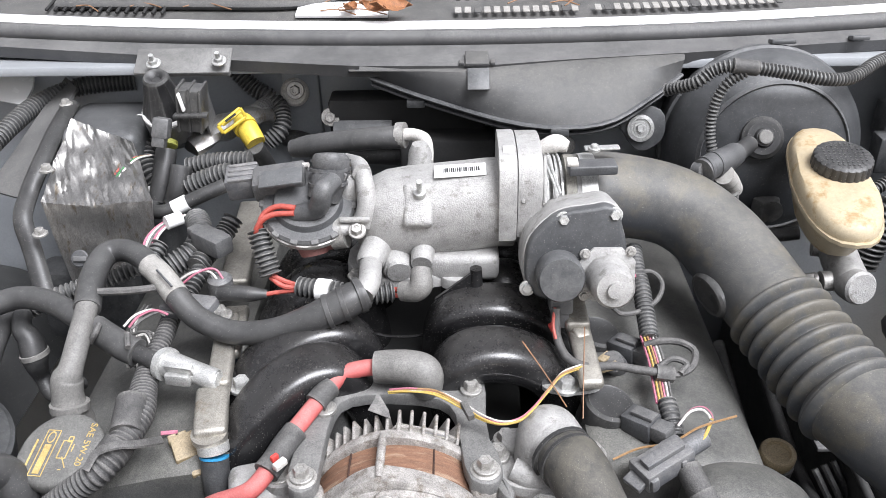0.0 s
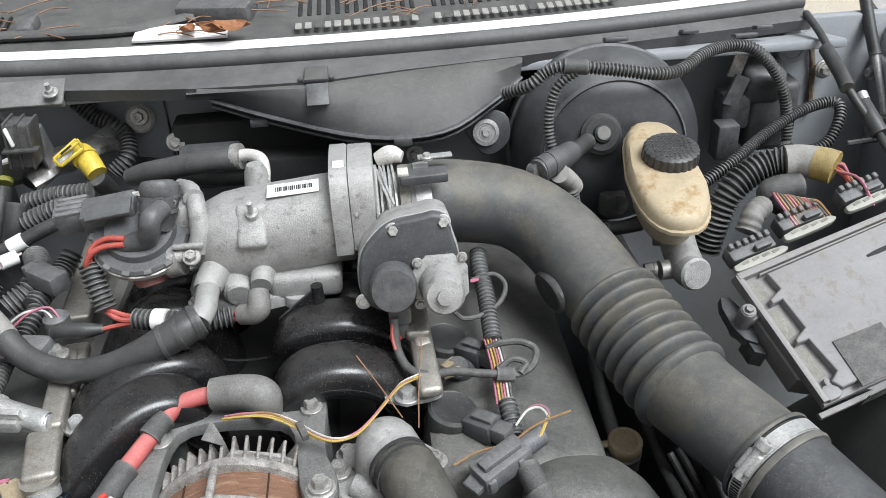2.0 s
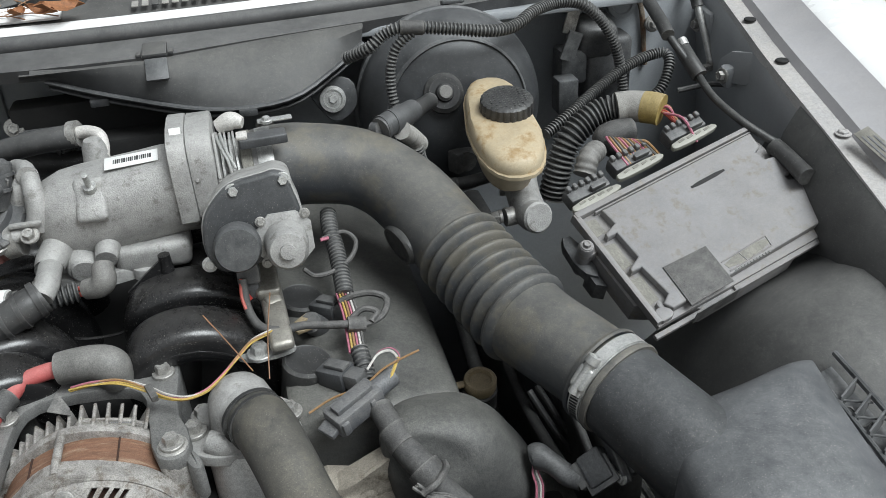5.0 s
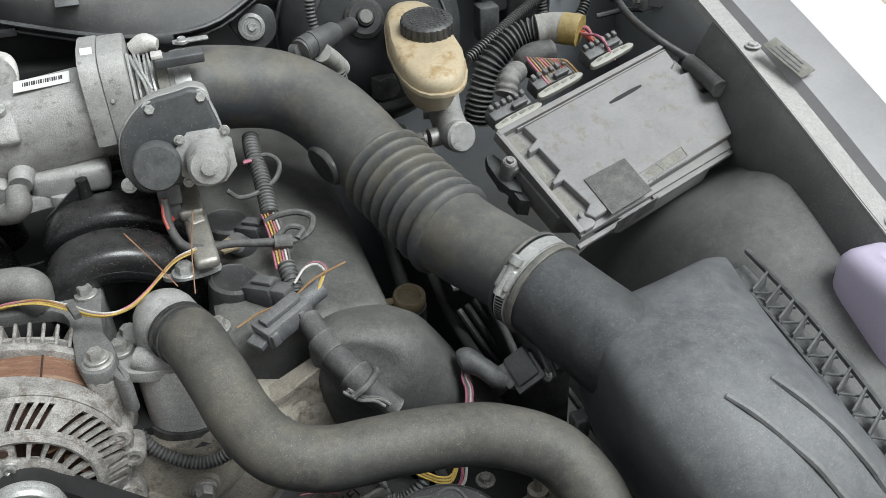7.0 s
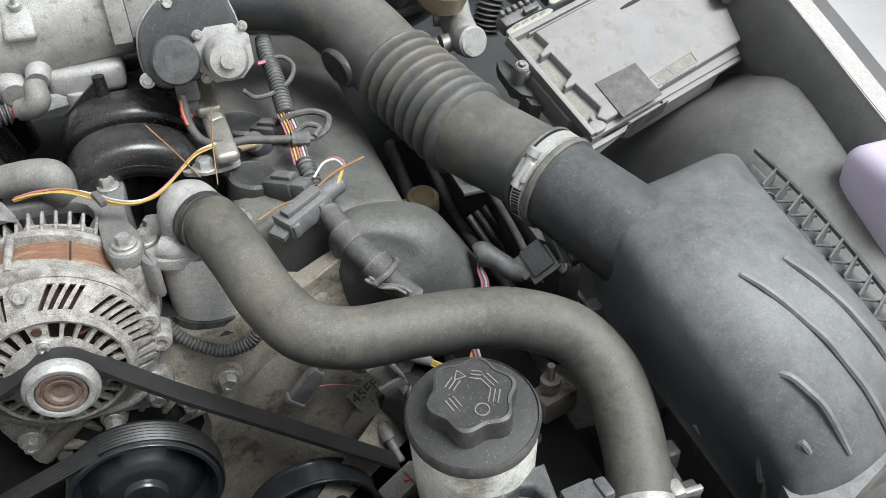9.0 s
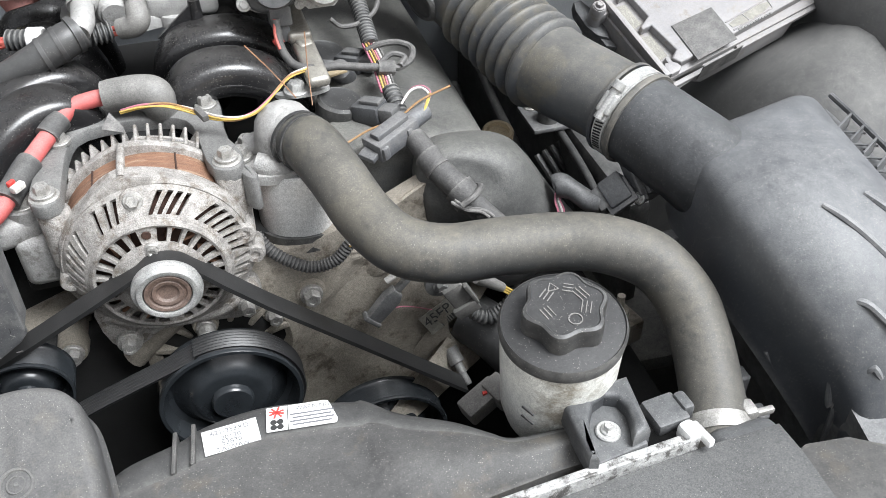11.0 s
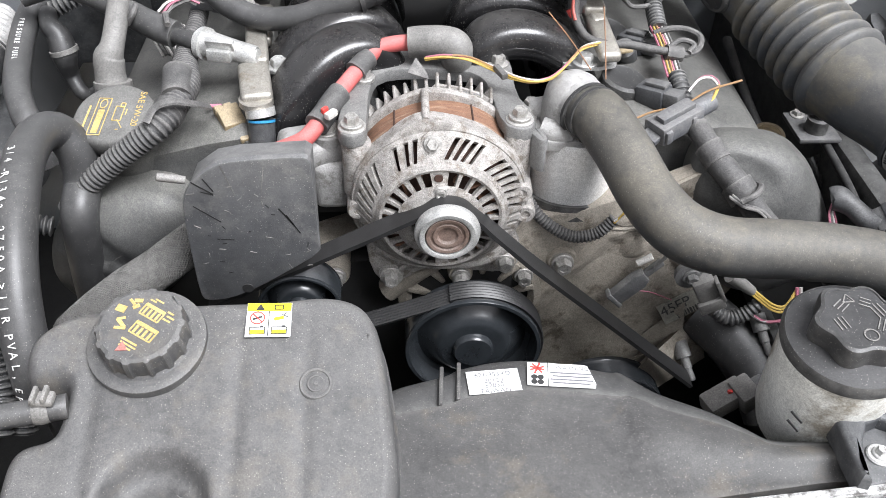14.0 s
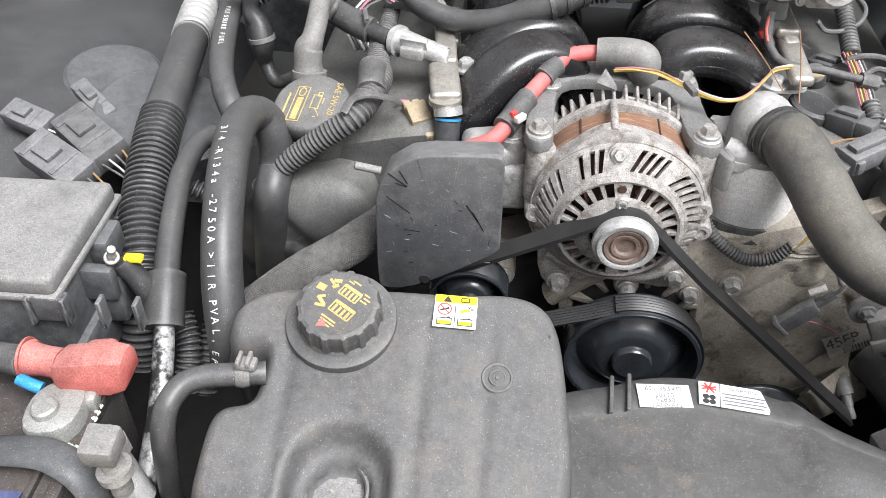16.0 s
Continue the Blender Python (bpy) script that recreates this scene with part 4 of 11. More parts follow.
def band(a, b, r, w):
    d = (Vector(b) - Vector(a)).normalized()
    return lathe([(r - 0.003, -w / 2), (r, -w / 2), (r + 0.0008, 0), (r, w / 2), (r - 0.003, w / 2)], axes(a, d, (0, 0, 1)), 56, closed=True)
def duct_band(s, r, w):
    a, b = duct_at(s - 0.05), duct_at(s + 0.05)
    return band(tuple((a[:3] + b[:3]) / 2), tuple(b[:3]), r, w)
clamp = thing("hose_clamp", "worm-drive steel hose clamp round the duct", "hose clamp")
ca = Vector(duct_at(7.19)[:3])
dirn = Vector(duct_at(7.3)[:3] - duct_at(7.1)[:3]).normalized()
part("strap", duct_band(7.19, 0.0452, 0.0135), M_STEEL, clamp)
cm = axes(ca, dirn, Vector((0.386, 0.490, 0.903)) - ca)
part("strap_tail", lathe([(0.0452, -0.0062), (0.0466, -0.0060), (0.0466, 0.0060), (0.0452, 0.0062)], cm, 56, closed=True), M_STEEL, clamp)
part("screw_housing", join(box(0.008, 0.022, 0.015, cm @ at(0.0490, 0.0, 0), 0.0028, 3), box(0.004, 0.030, 0.0128, cm @ at(0.0468, 0.002, 0), 0.001)), M_STEEL, clamp)
part("screw", lathe([(0.0042, 0), (0.0042, 0.030), (0.0062, 0.031), (0.0062, 0.038), (0.004, 0.039), (0.0035, 0.037), (0, 0.037)], cm @ at(0.0500, 0.016, 0) @ pose(0, 0, 0, 90), 12), M_STEEL, clamp)
for k in range(10):
    a = radians(24 + 4.2 * k)
    part("slot", box(0.0012, 0.0014, 0.0085, cm @ Matrix.Rotation(a, 4, "Z") @ at(0.0466, 0, 0) @ pose(0, 0, 0, 14)), M_DEEP, clamp)
part("lip_ring", join(duct_band(7.075, 0.0466, 0.0045), duct_band(7.31, 0.0468, 0.006)), M_DUCT, clamp, "rubber lips beside the strap")

# ---- engine control module ----
module = thing("control_module", "grey aluminium engine control module in a dusty plastic tray", "control module")
f0, fr, fl = Vector((0.520, 0.603, 0.8565)), Vector((0.7485, 0.657, 0.8990)), Vector((0.4645, 0.731, 0.918))
ex, ey = (fr - f0), (fl - f0)
ez = ex.cross(ey).normalized()
ex.normalize()
ey = ez.cross(ex)
EM = Matrix((ex, ey, ez)).transposed().to_4x4()
EM.translation = f0
def slab(poly, z0, z1, bevel=0.0015, seg=2):
    return prism(poly, z1 - z0, EM @ at(0, 0, z0), bevel, seg)
part("tray", slab(smooth_loop([(-0.014, -0.010), (0.241, -0.006), (0.243, 0.150), (-0.014, 0.154)], 1), -0.044, -0.013), M_ECM, module, "deep cast case")
part("case", slab([(-0.010, -0.004), (0.240, -0.003), (0.240, 0.150), (-0.012, 0.152)], -0.013, -0.0055), M_ECM, module)
part("base_lip", join(slab([(-0.016, -0.012), (0.090, -0.012), (0.090, -0.006), (-0.016, -0.006)], -0.018, -0.013), slab([(0.090, -0.010), (0.244, -0.008), (0.244, 0.0), (0.090, -0.002)], -0.014, -0.009)), M_ECM, module, "stepped front lip")
LIDP = [(0.018, 0.139), (0.0205, 0.118), (0.004, 0.112), (0.003, 0.106), (0.0155, 0.107), (0.0170, 0.071), (0.001, 0.064), (0.0, 0.059), (0.013, 0.059), (0.0175, 0.020), (0.006, 0.013), (0.012, 0.003), (0.236, 0.008), (0.236, 0.066), (0.226, 0.069), (0.226, 0.074), (0.238, 0.076), (0.237, 0.101), (0.222, 0.104), (0.219, 0.117), (0.229, 0.121), (0.232, 0.142)]
part("lid", slab(LIDP, -0.0055, 0.0045, 0.0022, 3), M_ECM, module, "raised notched aluminium lid")
part("side_rail", slab([(-0.012, -0.002), (-0.005, -0.002), (-0.005, 0.150), (-0.012, 0.151)], -0.0055, 0.002, 0.002), M_ECM, module)
part("back_rail", join(slab([(-0.010, 0.144), (0.240, 0.147), (0.240, 0.153), (-0.010, 0.152)], -0.006, 0.0030, 0.0015), slab([(0.012, 0.1405), (0.236, 0.1435), (0.236, 0.1455), (0.012, 0.1430)], -0.006, 0.0015, 0.0008)), M_ECM, module, "raised rear rails")
part("front_corner", slab(smooth_loop([(-0.010, -0.003), (0.012, -0.003), (0.010, 0.010), (-0.006, 0.014)], 1), -0.0055, 0.0015, 0.002), M_ECM, module)
for y0, y1 in ((0.020, 0.056), (0.068, 0.104), (0.116, 0.140)):
    part("channel_pit", slab([(-0.004, y0), (0.010, y0 + 0.002), (0.010, y1 - 0.003), (-0.004, y1)], -0.0055, -0.0048, 0), M_STICKER, module, "darker channel floor")
for x0, y0 in ((0.229, 0.085), (0.2245, 0.130), (0.001, 0.0085)):
    part("peg", slab(smooth_loop([(x0, y0), (x0 + 0.006, y0), (x0 + 0.006, y0 + 0.010), (x0, y0 + 0.010)], 1), -0.0055, 0.001, 0.001), M_ECM, module)
part("slot", slab(smooth_loop([(0.1225, 0.1115), (0.171, 0.1125), (0.171, 0.1175), (0.1225, 0.1165)], 1), 0.0040, 0.0048, 0), M_DEEP, module)
part("pocket", slab(smooth_loop([(0.0925, 0.0095), (0.149, 0.0120), (0.151, 0.0235), (0.090, 0.0205)], 1), 0.0040, 0.0049, 0), M_STICKER, module, "pocket with a darker floor")
part("pocket_rim", join(*[tube([EM @ Vector((*p, 0.0046)) for p in q], 0.0010, 6, 2) for q in ([(0.0905, 0.0085), (0.150, 0.0110)], [(0.150, 0.0110), (0.152, 0.0240)], [(0.152, 0.0240), (0.089, 0.0212)], [(0.115, 0.010), (0.113, 0.0215)])]), M_ECM, module)
part("label_bars", join(*[slab([(0.096 + 0.0042 * q, 0.0052), (0.0985 + 0.0042 * q, 0.0052), (0.0985 + 0.0042 * q, 0.0075), (0.096 + 0.0042 * q, 0.0075)], 0.0043, 0.0051, 0) for q in range(12)]), M_BRACKET, module)
part("tape", join(slab([(0.0290, -0.004), (0.0855, -0.003), (0.0870, 0.0455), (0.0310, 0.0470)], 0.0050, 0.0062, 0.0004), slab([(0.0290, -0.0145), (0.0855, -0.0135), (0.0855, -0.0125), (0.0290, -0.0135)], -0.018, 0.0062, 0)), M_TAPE, module, "square of black tape")
part("corner_lug", join(lathe([(0.009, -0.050), (0.009, -0.004), (0.0075, 0.0), (0, 0.0)], EM @ at(-0.0205, 0.1110, 0), 20), box(0.012, 0.020, 0.016, EM @ at(-0.016, 0.111, -0.014), 0.003), hexbolt(EM @ at(-0.0205, 0.1110, 0.0), 0.0045, 0.005)), M_ECM, module, "bolted mounting lug")
part("frame_arm", join(slab(smooth_loop([(-0.034, 0.098), (-0.014, 0.078), (-0.012, 0.142), (-0.030, 0.146)], 1), -0.040, -0.026, 0.002), slab([(-0.026, 0.078), (-0.016, 0.070), (-0.016, 0.092), (-0.026, 0.096)], -0.060, -0.030, 0.001)), M_PLASTIC, module, "black support frame")
part("cable_holder", join(slab(smooth_loop([(0.243, 0.062), (0.252, 0.058), (0.262, 0.062), (0.258, 0.128), (0.246, 0.130)], 1), -0.020, -0.004, 0.003), slab([(0.240, 0.056), (0.252, 0.050), (0.256, 0.060), (0.242, 0.064)], -0.030, -0.010, 0.001)), M_PLASTIC, module, "black cable holder")

# ---- air cleaner ----
airbox = thing("air_cleaner", "dusty black plastic air cleaner box with ribbed lid", "air cleaner")
part("neck", tube(duct_run(7.12, 8.0, 12, lambda u: 0.0008) + [(0.462, 0.404, 0.858, 0.046), (0.478, 0.378, 0.848, 0.047)], seg=44, n=2), M_PLASTIC, airbox, "round inlet neck")
LID = [  # left foot, left shoulder, middle, right shoulder, right foot; rear to front
    ((0.4700, 0.4960, 0.8150), (0.4790, 0.4820, 0.8500), (0.5380, 0.4840, 0.8600), (0.5970, 0.4930, 0.8620), (0.6330, 0.5130, 0.8350)),
    ((0.4550, 0.4760, 0.8380), (0.4520, 0.4450, 0.8840), (0.5060, 0.4420, 0.8990), (0.5640, 0.4570, 0.8980), (0.6030, 0.4750, 0.8720)),
    ((0.4320, 0.4390, 0.8380), (0.4260, 0.3960, 0.8920), (0.4800, 0.3760, 0.9100), (0.5470, 0.3920, 0.9060), (0.5880, 0.4200, 0.8760)),
    ((0.4200, 0.3790, 0.8320), (0.4190, 0.3380, 0.8890), (0.4670, 0.3190, 0.9080), (0.5390, 0.3310, 0.9020), (0.5810, 0.3570, 0.8720)),
    ((0.4320, 0.3060, 0.8080), (0.4300, 0.2750, 0.8660), (0.4810, 0.2640, 0.8860), (0.5530, 0.2710, 0.8800), (0.5920, 0.2920, 0.8500)),
    ((0.4550, 0.2520, 0.7680), (0.4520, 0.2280, 0.8260), (0.4970, 0.2200, 0.8460), (0.5760, 0.2270, 0.8400), (0.6160, 0.2440, 0.8100)),
    ((0.4760, 0.2170, 0.7250), (0.4720, 0.1960, 0.7820), (0.5170, 0.1910, 0.8010), (0.6020, 0.2010, 0.7960), (0.6410, 0.2150, 0.7660)),
    ((0.467, 0.190, 0.70), (0.472, 0.182, 0.75), (0.522, 0.178, 0.762), (0.608, 0.188, 0.758), (0.642, 0.205, 0.73)),
]
def lid_surface():
    rows = []
    long = [curve_points([row[k] for row in LID], 5) for k in range(5)]
    for i in range(len(long[0])):
        a = [long[k][i] for k in range(5)]
        q = [a[0] - Vector((0, 0, 0.03)), a[0], a[0] * 0.35 + a[1] * 0.65, a[1] * 0.8 + a[2] * 0.2, a[2], a[2] * 0.4 + a[3] * 0.6 + Vector((0, 0, 0.001)), a[3], a[3] * 0.35 + a[4] * 0.65 + Vector((0.002, 0, 0.004)), a[4], a[4] - Vector((0, 0, 0.03))]
        c = curve_points(q, 3)
        rows.append([tuple(p) for p in c])
    return rows
LS = lid_surface()
part("lid", loft(LS), M_AIRLID, airbox, "dusty black lid, paled for sky sheen")
def lid_at(x, y):
    near = sorted((p for row in LS for p in row), key=lambda p: (p[0] - x) ** 2 + (p[1] - y) ** 2)[:4]
    w = [1 / (1e-6 + (p[0] - x) ** 2 + (p[1] - y) ** 2) for p in near]
    return sum(a * p[2] for a, p in zip(w, near)) / sum(w)
for a, b in (((0.4450, 0.2750, 0.8970), (0.5190, 0.1910, 0.8180)), ((0.4770, 0.2990, 0.9020), (0.5650, 0.1900, 0.8100)), ((0.5220, 0.3070, 0.8970), (0.5810, 0.2170, 0.8320)), ((0.4640, 0.2230, 0.8220), (0.4900, 0.2000, 0.7960))):
    line = [(a[0] + (b[0] - a[0]) * k / 8, a[1] + (b[1] - a[1]) * k / 8) for k in range(9)]
    part("rib", tube([(x, y, lid_at(x, y) + (0.0025 if a[0] < 0.45 else 0.0006), 0.0034 if 0 < k < 8 else 0.0022) for k, (x, y) in enumerate(line)], seg=8, n=3), M_AIRLID, airbox)
RN = Vector((0.95, 0.31, 0.0))
OA, OB = Vector((0.6370, 0.4940, 0.8620)), Vector((0.6310, 0.2900, 0.8250))
RA = OA - RN * 0.034
RB = RA + (OB - OA) * 1.4
def rim_at(u, w):
    return RA + (RB - RA) * u + RN * w + Vector((0, 0, 0.012 * math.sin(math.pi * u)))
part("base", loft([[tuple(rim_at(u, w) + Vector((0, 0, h))) for w, h in ((-0.13, -0.05), (-0.005, -0.012), (0.034, -0.012), (0.034, -0.12), (-0.13, -0.16))] for u in (0, 0.25, 0.5, 0.75, 1.0)]), M_PLASTIC, airbox, "lower box")
for k in range(2, 15):
    p = rim_at(k / 14.0, 0.016)
    part("web", box(0.034, 0.0022, 0.016, at(*p) @ Matrix.Rotation(math.atan2(RN.y, RN.x) + 0.25, 4, "Z"), 0.0005, 1), M_PLASTIC, airbox)
for k in range(2, 14):  # slanting braces between the webs
    a, b = rim_at(k / 14.0, 0.002), rim_at((k + 1) / 14.0, 0.032)
    part("brace", tube([tuple(a), tuple(b)], 0.0011, 6, 1), M_PLASTIC, airbox)
part("rim", join(tube([rim_at(k / 6, 0.034) + Vector((0, 0, 0.004)) for k in range(7)], 0.003, 8), tube([rim_at(k / 6, 0.0) + Vector((0, 0, 0.002)) for k in range(7)], 0.0025, 8)), M_PLASTIC, airbox, "outer rim")
for k in range(8):
    u = k / 7
    p = Vector((0.415, 0.40, 0.80)) + (Vector((0.432, 0.18, 0.70)) - Vector((0.415, 0.40, 0.80))) * u
    part("side_clip", box(0.014, 0.016, 0.022, at(*p), 0.002, 1), M_PLASTIC, airbox)
part("side_flange", tube([(0.412, 0.40, 0.795), (0.416, 0.30, 0.755), (0.43, 0.18, 0.70)], 0.006, 8, flat=0.5), M_PLASTIC, airbox)
hookp = [(0.600, 0.425, 0.852), (0.603, 0.431, 0.860), (0.609, 0.430, 0.861), (0.611, 0.423, 0.857), (0.606, 0.418, 0.853), (0.612, 0.413, 0.853), (0.619, 0.414, 0.855), (0.620, 0.409, 0.850)]
part("wire_clip", tube(hookp, 0.0011, 8), M_RUBBER, airbox, "wire spring clip")
part("corner_post", box(0.020, 0.012, 0.03, at(0.570, 0.437, 0.872) @ pose(0, 0, 0, 0, 0, 18), 0.003), M_PLASTIC, airbox)
MM = axes((0.4060, 0.4600, 0.8370), (-0.80, -0.25, 0.30), (0.30, -0.72, -0.60))
maf = part("air_flow_sensor", join(box(0.056, 0.016, 0.006, MM @ at(0, 0, 0.004), 0.003), box(0.040, 0.022, 0.022, MM @ at(0.002, 0.0, -0.010), 0.003), box(0.044, 0.003, 0.010, MM @ at(0, 0.006, 0.006), 0.001)), M_CONN, airbox, "bolted air flow sensor")
for x in (-0.022, 0.022):
    part("sensor_bolt", hexbolt(MM @ at(x, 0, 0.006), 0.0042, 0.004), M_STEEL, maf)
part("plug", join(box(0.030, 0.026, 0.024, axes((0.3890, 0.4590, 0.8240), (-0.6, 0.1, -0.5), (0.3, -0.9, -0.3)), 0.003), box(0.024, 0.020, 0.016, axes((0.3780, 0.4620, 0.8160), (-0.6, 0.1, -0.5), (0.3, -0.9, -0.3)), 0.002), box(0.026, 0.004, 0.030, axes((0.3850, 0.4500, 0.8260), (-0.6, 0.1, -0.5), (0.3, -0.9, -0.3)), 0.001)), M_CONN, maf, "black wiring plug")
part("lead_cover", tube([(0.3740, 0.4620, 0.8120, 0.0110), (0.3640, 0.4690, 0.8120, 0.0105), (0.3540, 0.4810, 0.8170, 0.0100), (0.3440, 0.4920, 0.8190, 0.0125), (0.3390, 0.4940, 0.8170, 0.0100)], seg=14, lump=0.06), M_CONN, maf, "moulded lead cover")
for k in range(4):
    part("wire", tube([(0.3400, 0.4910, 0.8140), (0.3370 + 0.0016 * k, 0.4850, 0.8060), (0.3380 + 0.0020 * k, 0.4780, 0.7970), (0.3350 + 0.002 * k, 0.4700, 0.7860)], 0.0012, 6), (M_WIREP, M_TAPE, M_WIREW, M_WIREP)[k], maf)


# ---- alternator ----
alt = thing("alternator", "corroded aluminium alternator with rusty stator band and slotted cooling vents", "alternator")
AX, AZ = -0.034, 0.825
AM = axes((AX, 0.472, AZ), (0, 1, 0), (1, 0, 0))  # local z runs to the rear, x to the side, y = -up
def around(deg, r, y):
    """A point of the alternator: degrees clockwise from the top, radius, depth."""
    return (AX + r * math.sin(radians(deg)), y, AZ + r * math.cos(radians(deg)))
def slotted(rows, slots, first, last, thick):
    """A turned band with openings through it; rows are (radius, depth, 1 where slots run), slots (inner deg, outer deg, width)."""
    cols = []
    for i, (a, b, w) in enumerate(slots):
        cols += [(a - w / 2, b - w / 2, True), (a, b, True), (a + w / 2, b + w / 2, False)]
        nxt = slots[(i + 1) % len(slots)]
        wrap = 360 if i == len(slots) - 1 else 0
        a0, b0, a1, b1 = a + w / 2, b + w / 2, nxt[0] + wrap - nxt[2] / 2, nxt[1] + wrap - nxt[2] / 2
        k = max(1, int((a1 - a0) / 5))
        cols += [(a0 + (a1 - a0) * q / k, b0 + (b1 - b0) * q / k, False) for q in range(1, k)]
    bm = bmesh.new()
    grid = []
    for a, b, _ in cols:
        line = []
        for r, y, _ in rows:
            u = max(0.0, min(1.0, (r - first) / (last - first)))
            line.append(bm.verts.new(around(a + (b - a) * u, r, y)))
        grid.append(line)
    for i, c in enumerate(cols):
        d = grid[(i + 1) % len(grid)]
        for j in range(len(rows) - 1):
            if not (c[2] and rows[j][2]):
                bm.faces.new((grid[i][j], grid[i][j + 1], d[j + 1], d[j]))
    bmesh.ops.recalc_face_normals(bm, faces=bm.faces)
    if sum(f.normal.y for f in bm.faces) > 0:
        bmesh.ops.reverse_faces(bm, faces=bm.faces[:])
    bmesh.ops.solidify(bm, geom=bm.faces[:], thickness=thick)
    return bm
windows = [(d, d, 10.0) for d in (12, 26, 40, 54, 68, 82, 96, 110, 124, 138, 152, 166)] + [(d, d, 10.0) for d in (-170, -156, -142, -128, -114, -100, -86, -72, -58, -44, -30, -16)]
windows.sort()
part("face_ring", slotted([(0.026, 0.455, 0), (0.034, 0.457, 0), (0.0385, 0.459, 0), (0.040, 0.4600, 1), (0.0435, 0.4612, 1), (0.049, 0.4625, 1), (0.0525, 0.4632, 0), (0.0535, 0.4628, 0), (0.0550, 0.4622, 0), (0.0575, 0.4640, 0), (0.0585, 0.4662, 0)], windows, 0.03, 0.06, 0.0055), M_ALT, alt, "spoked front face")
slots = [(3.5, 12.0, 3.4), (10, 18.7, 3.4), (16.5, 24.6, 3.4), (23.5, 30.0, 3.0), (38, 50, 3.8), (46, 57, 3.8), (53, 63.5, 3.8), (60, 70, 3.8), (67, 77, 3.8), (74, 83.5, 3.8), (81, 90, 3.8)] + [(d, d + 4, 3.8) for d in range(92, 180, 8)]
slots = [q for q in slots if q[0] < 116]
slots += [(-21.7, -16.9, 4.0), (-28, -23.5, 4.0), (-36.8, -32.2, 4.2), (-58, -51, 4.0), (-67, -60, 4.0), (-75, -67, 4.0), (-83, -74.5, 4.0), (-91, -82, 4.0), (-99, -90, 4.0)] + [(d, d + 4, 3.8) for d in range(-116, -104, 8)]
slots.sort()
part("front_housing", slotted([(0.0575, 0.4660, 0), (0.0600, 0.4675, 0), (0.0615, 0.4690, 1), (0.066, 0.4730, 1), (0.072, 0.4790, 1), (0.0760, 0.4830, 0), (0.0785, 0.4865, 0), (0.0800, 0.4900, 0), (0.0803, 0.4950, 0), (0.0803, 0.5065, 0)], slots, 0.061, 0.077, 0.005), M_ALT, alt, "corroded slotted front housing")
def peak(a, r, h):
    d = (math.degrees(a) + 90 + 8 + 180) % 360 - 180
    return r + (0.0075 * max(0.0, 1 - abs(d) / 26) + 0.0008 * math.sin(9 * a)) * (1 if r > 0.0805 else 0)
part("rim", lathe([(0.0770, 0.0155), (0.0800, 0.0150), (0.0818, 0.0175), (0.0818, 0.0330), (0.0800, 0.0355), (0.0770, 0.0355)], AM, 90, peak, closed=True), M_ALT, alt, "uneven cast rim")
part("winding", lathe([(0.026, 0.002), (0.050, 0.004), (0.0545, 0.008), (0.0735, 0.024), (0.0735, 0.030), (0, 0.030)], AM, 48), M_SLOT, alt, "rusty rotor and windings")
for k in range(16):
    a = 2 * math.pi * k / 16
    part("rotor_blade", box(0.018, 0.0025, 0.006, AM @ Matrix.Rotation(a, 4, "Z") @ at(0.046, 0, 0.000) @ pose(0, 0, 0, 0, 0, 25), 0.0006, 1), M_LAMIN, alt)
part("stator", lathe([(0.0792, 0.0), (0.0792, 0.034), (0, 0.034)], AM @ at(0, 0, 0.0335), 64), M_LAMIN, alt, "rusty brown laminated stator")
for deg in (-62, -30, 22, 52):
    part("stator_weld", box(0.0015, 0.032, 0.0022, Matrix.Translation(around(deg, 0.0794, 0.522)) @ pose(0, 0, 0, 0, deg, 0), 0.0004, 1), M_SLOT, alt)
part("rear_housing", lathe([(0.081, 0.064), (0.0845, 0.0650), (0.0858, 0.0680), (0.0845, 0.0740), (0.076, 0.0780), (0.062, 0.098), (0.05, 0.108), (0, 0.108)], AM, 64, lambda a, r, h: r + (0.003 * max(0.0, 1 - abs((math.degrees(a) + 98 + 180) % 360 - 180) / 26) if r > 0.083 else 0)), M_ALT, alt, "grey rear housing")
for k, deg in enumerate(range(-84, 85, 7)):  # raised cooling blades on the rear end
    tall = 0.0050 if -4 <= deg <= 36 else 0.001 * (k % 3)
    part("rear_fin", box(0.0030, 0.024, 0.034 + tall, Matrix.Translation(around(deg, 0.0665 + tall / 2, 0.5585)) @ pose(0, 0, 0, 0, deg, 0) @ pose(0, 0, 0, 7, 0, 0), 0.0009, 1), M_ALT, alt)
part("fin_bar", lathe([(0.0805, 0.0), (0.0855, 0.001), (0.0855, 0.004), (0.0805, 0.005)], AM @ at(0, 0, 0.077), 90, lambda a, r, h: r if -5 <= (math.degrees(a) + 90 + 180) % 360 - 180 <= 37 else 0.080, closed=True), M_ALT, alt)
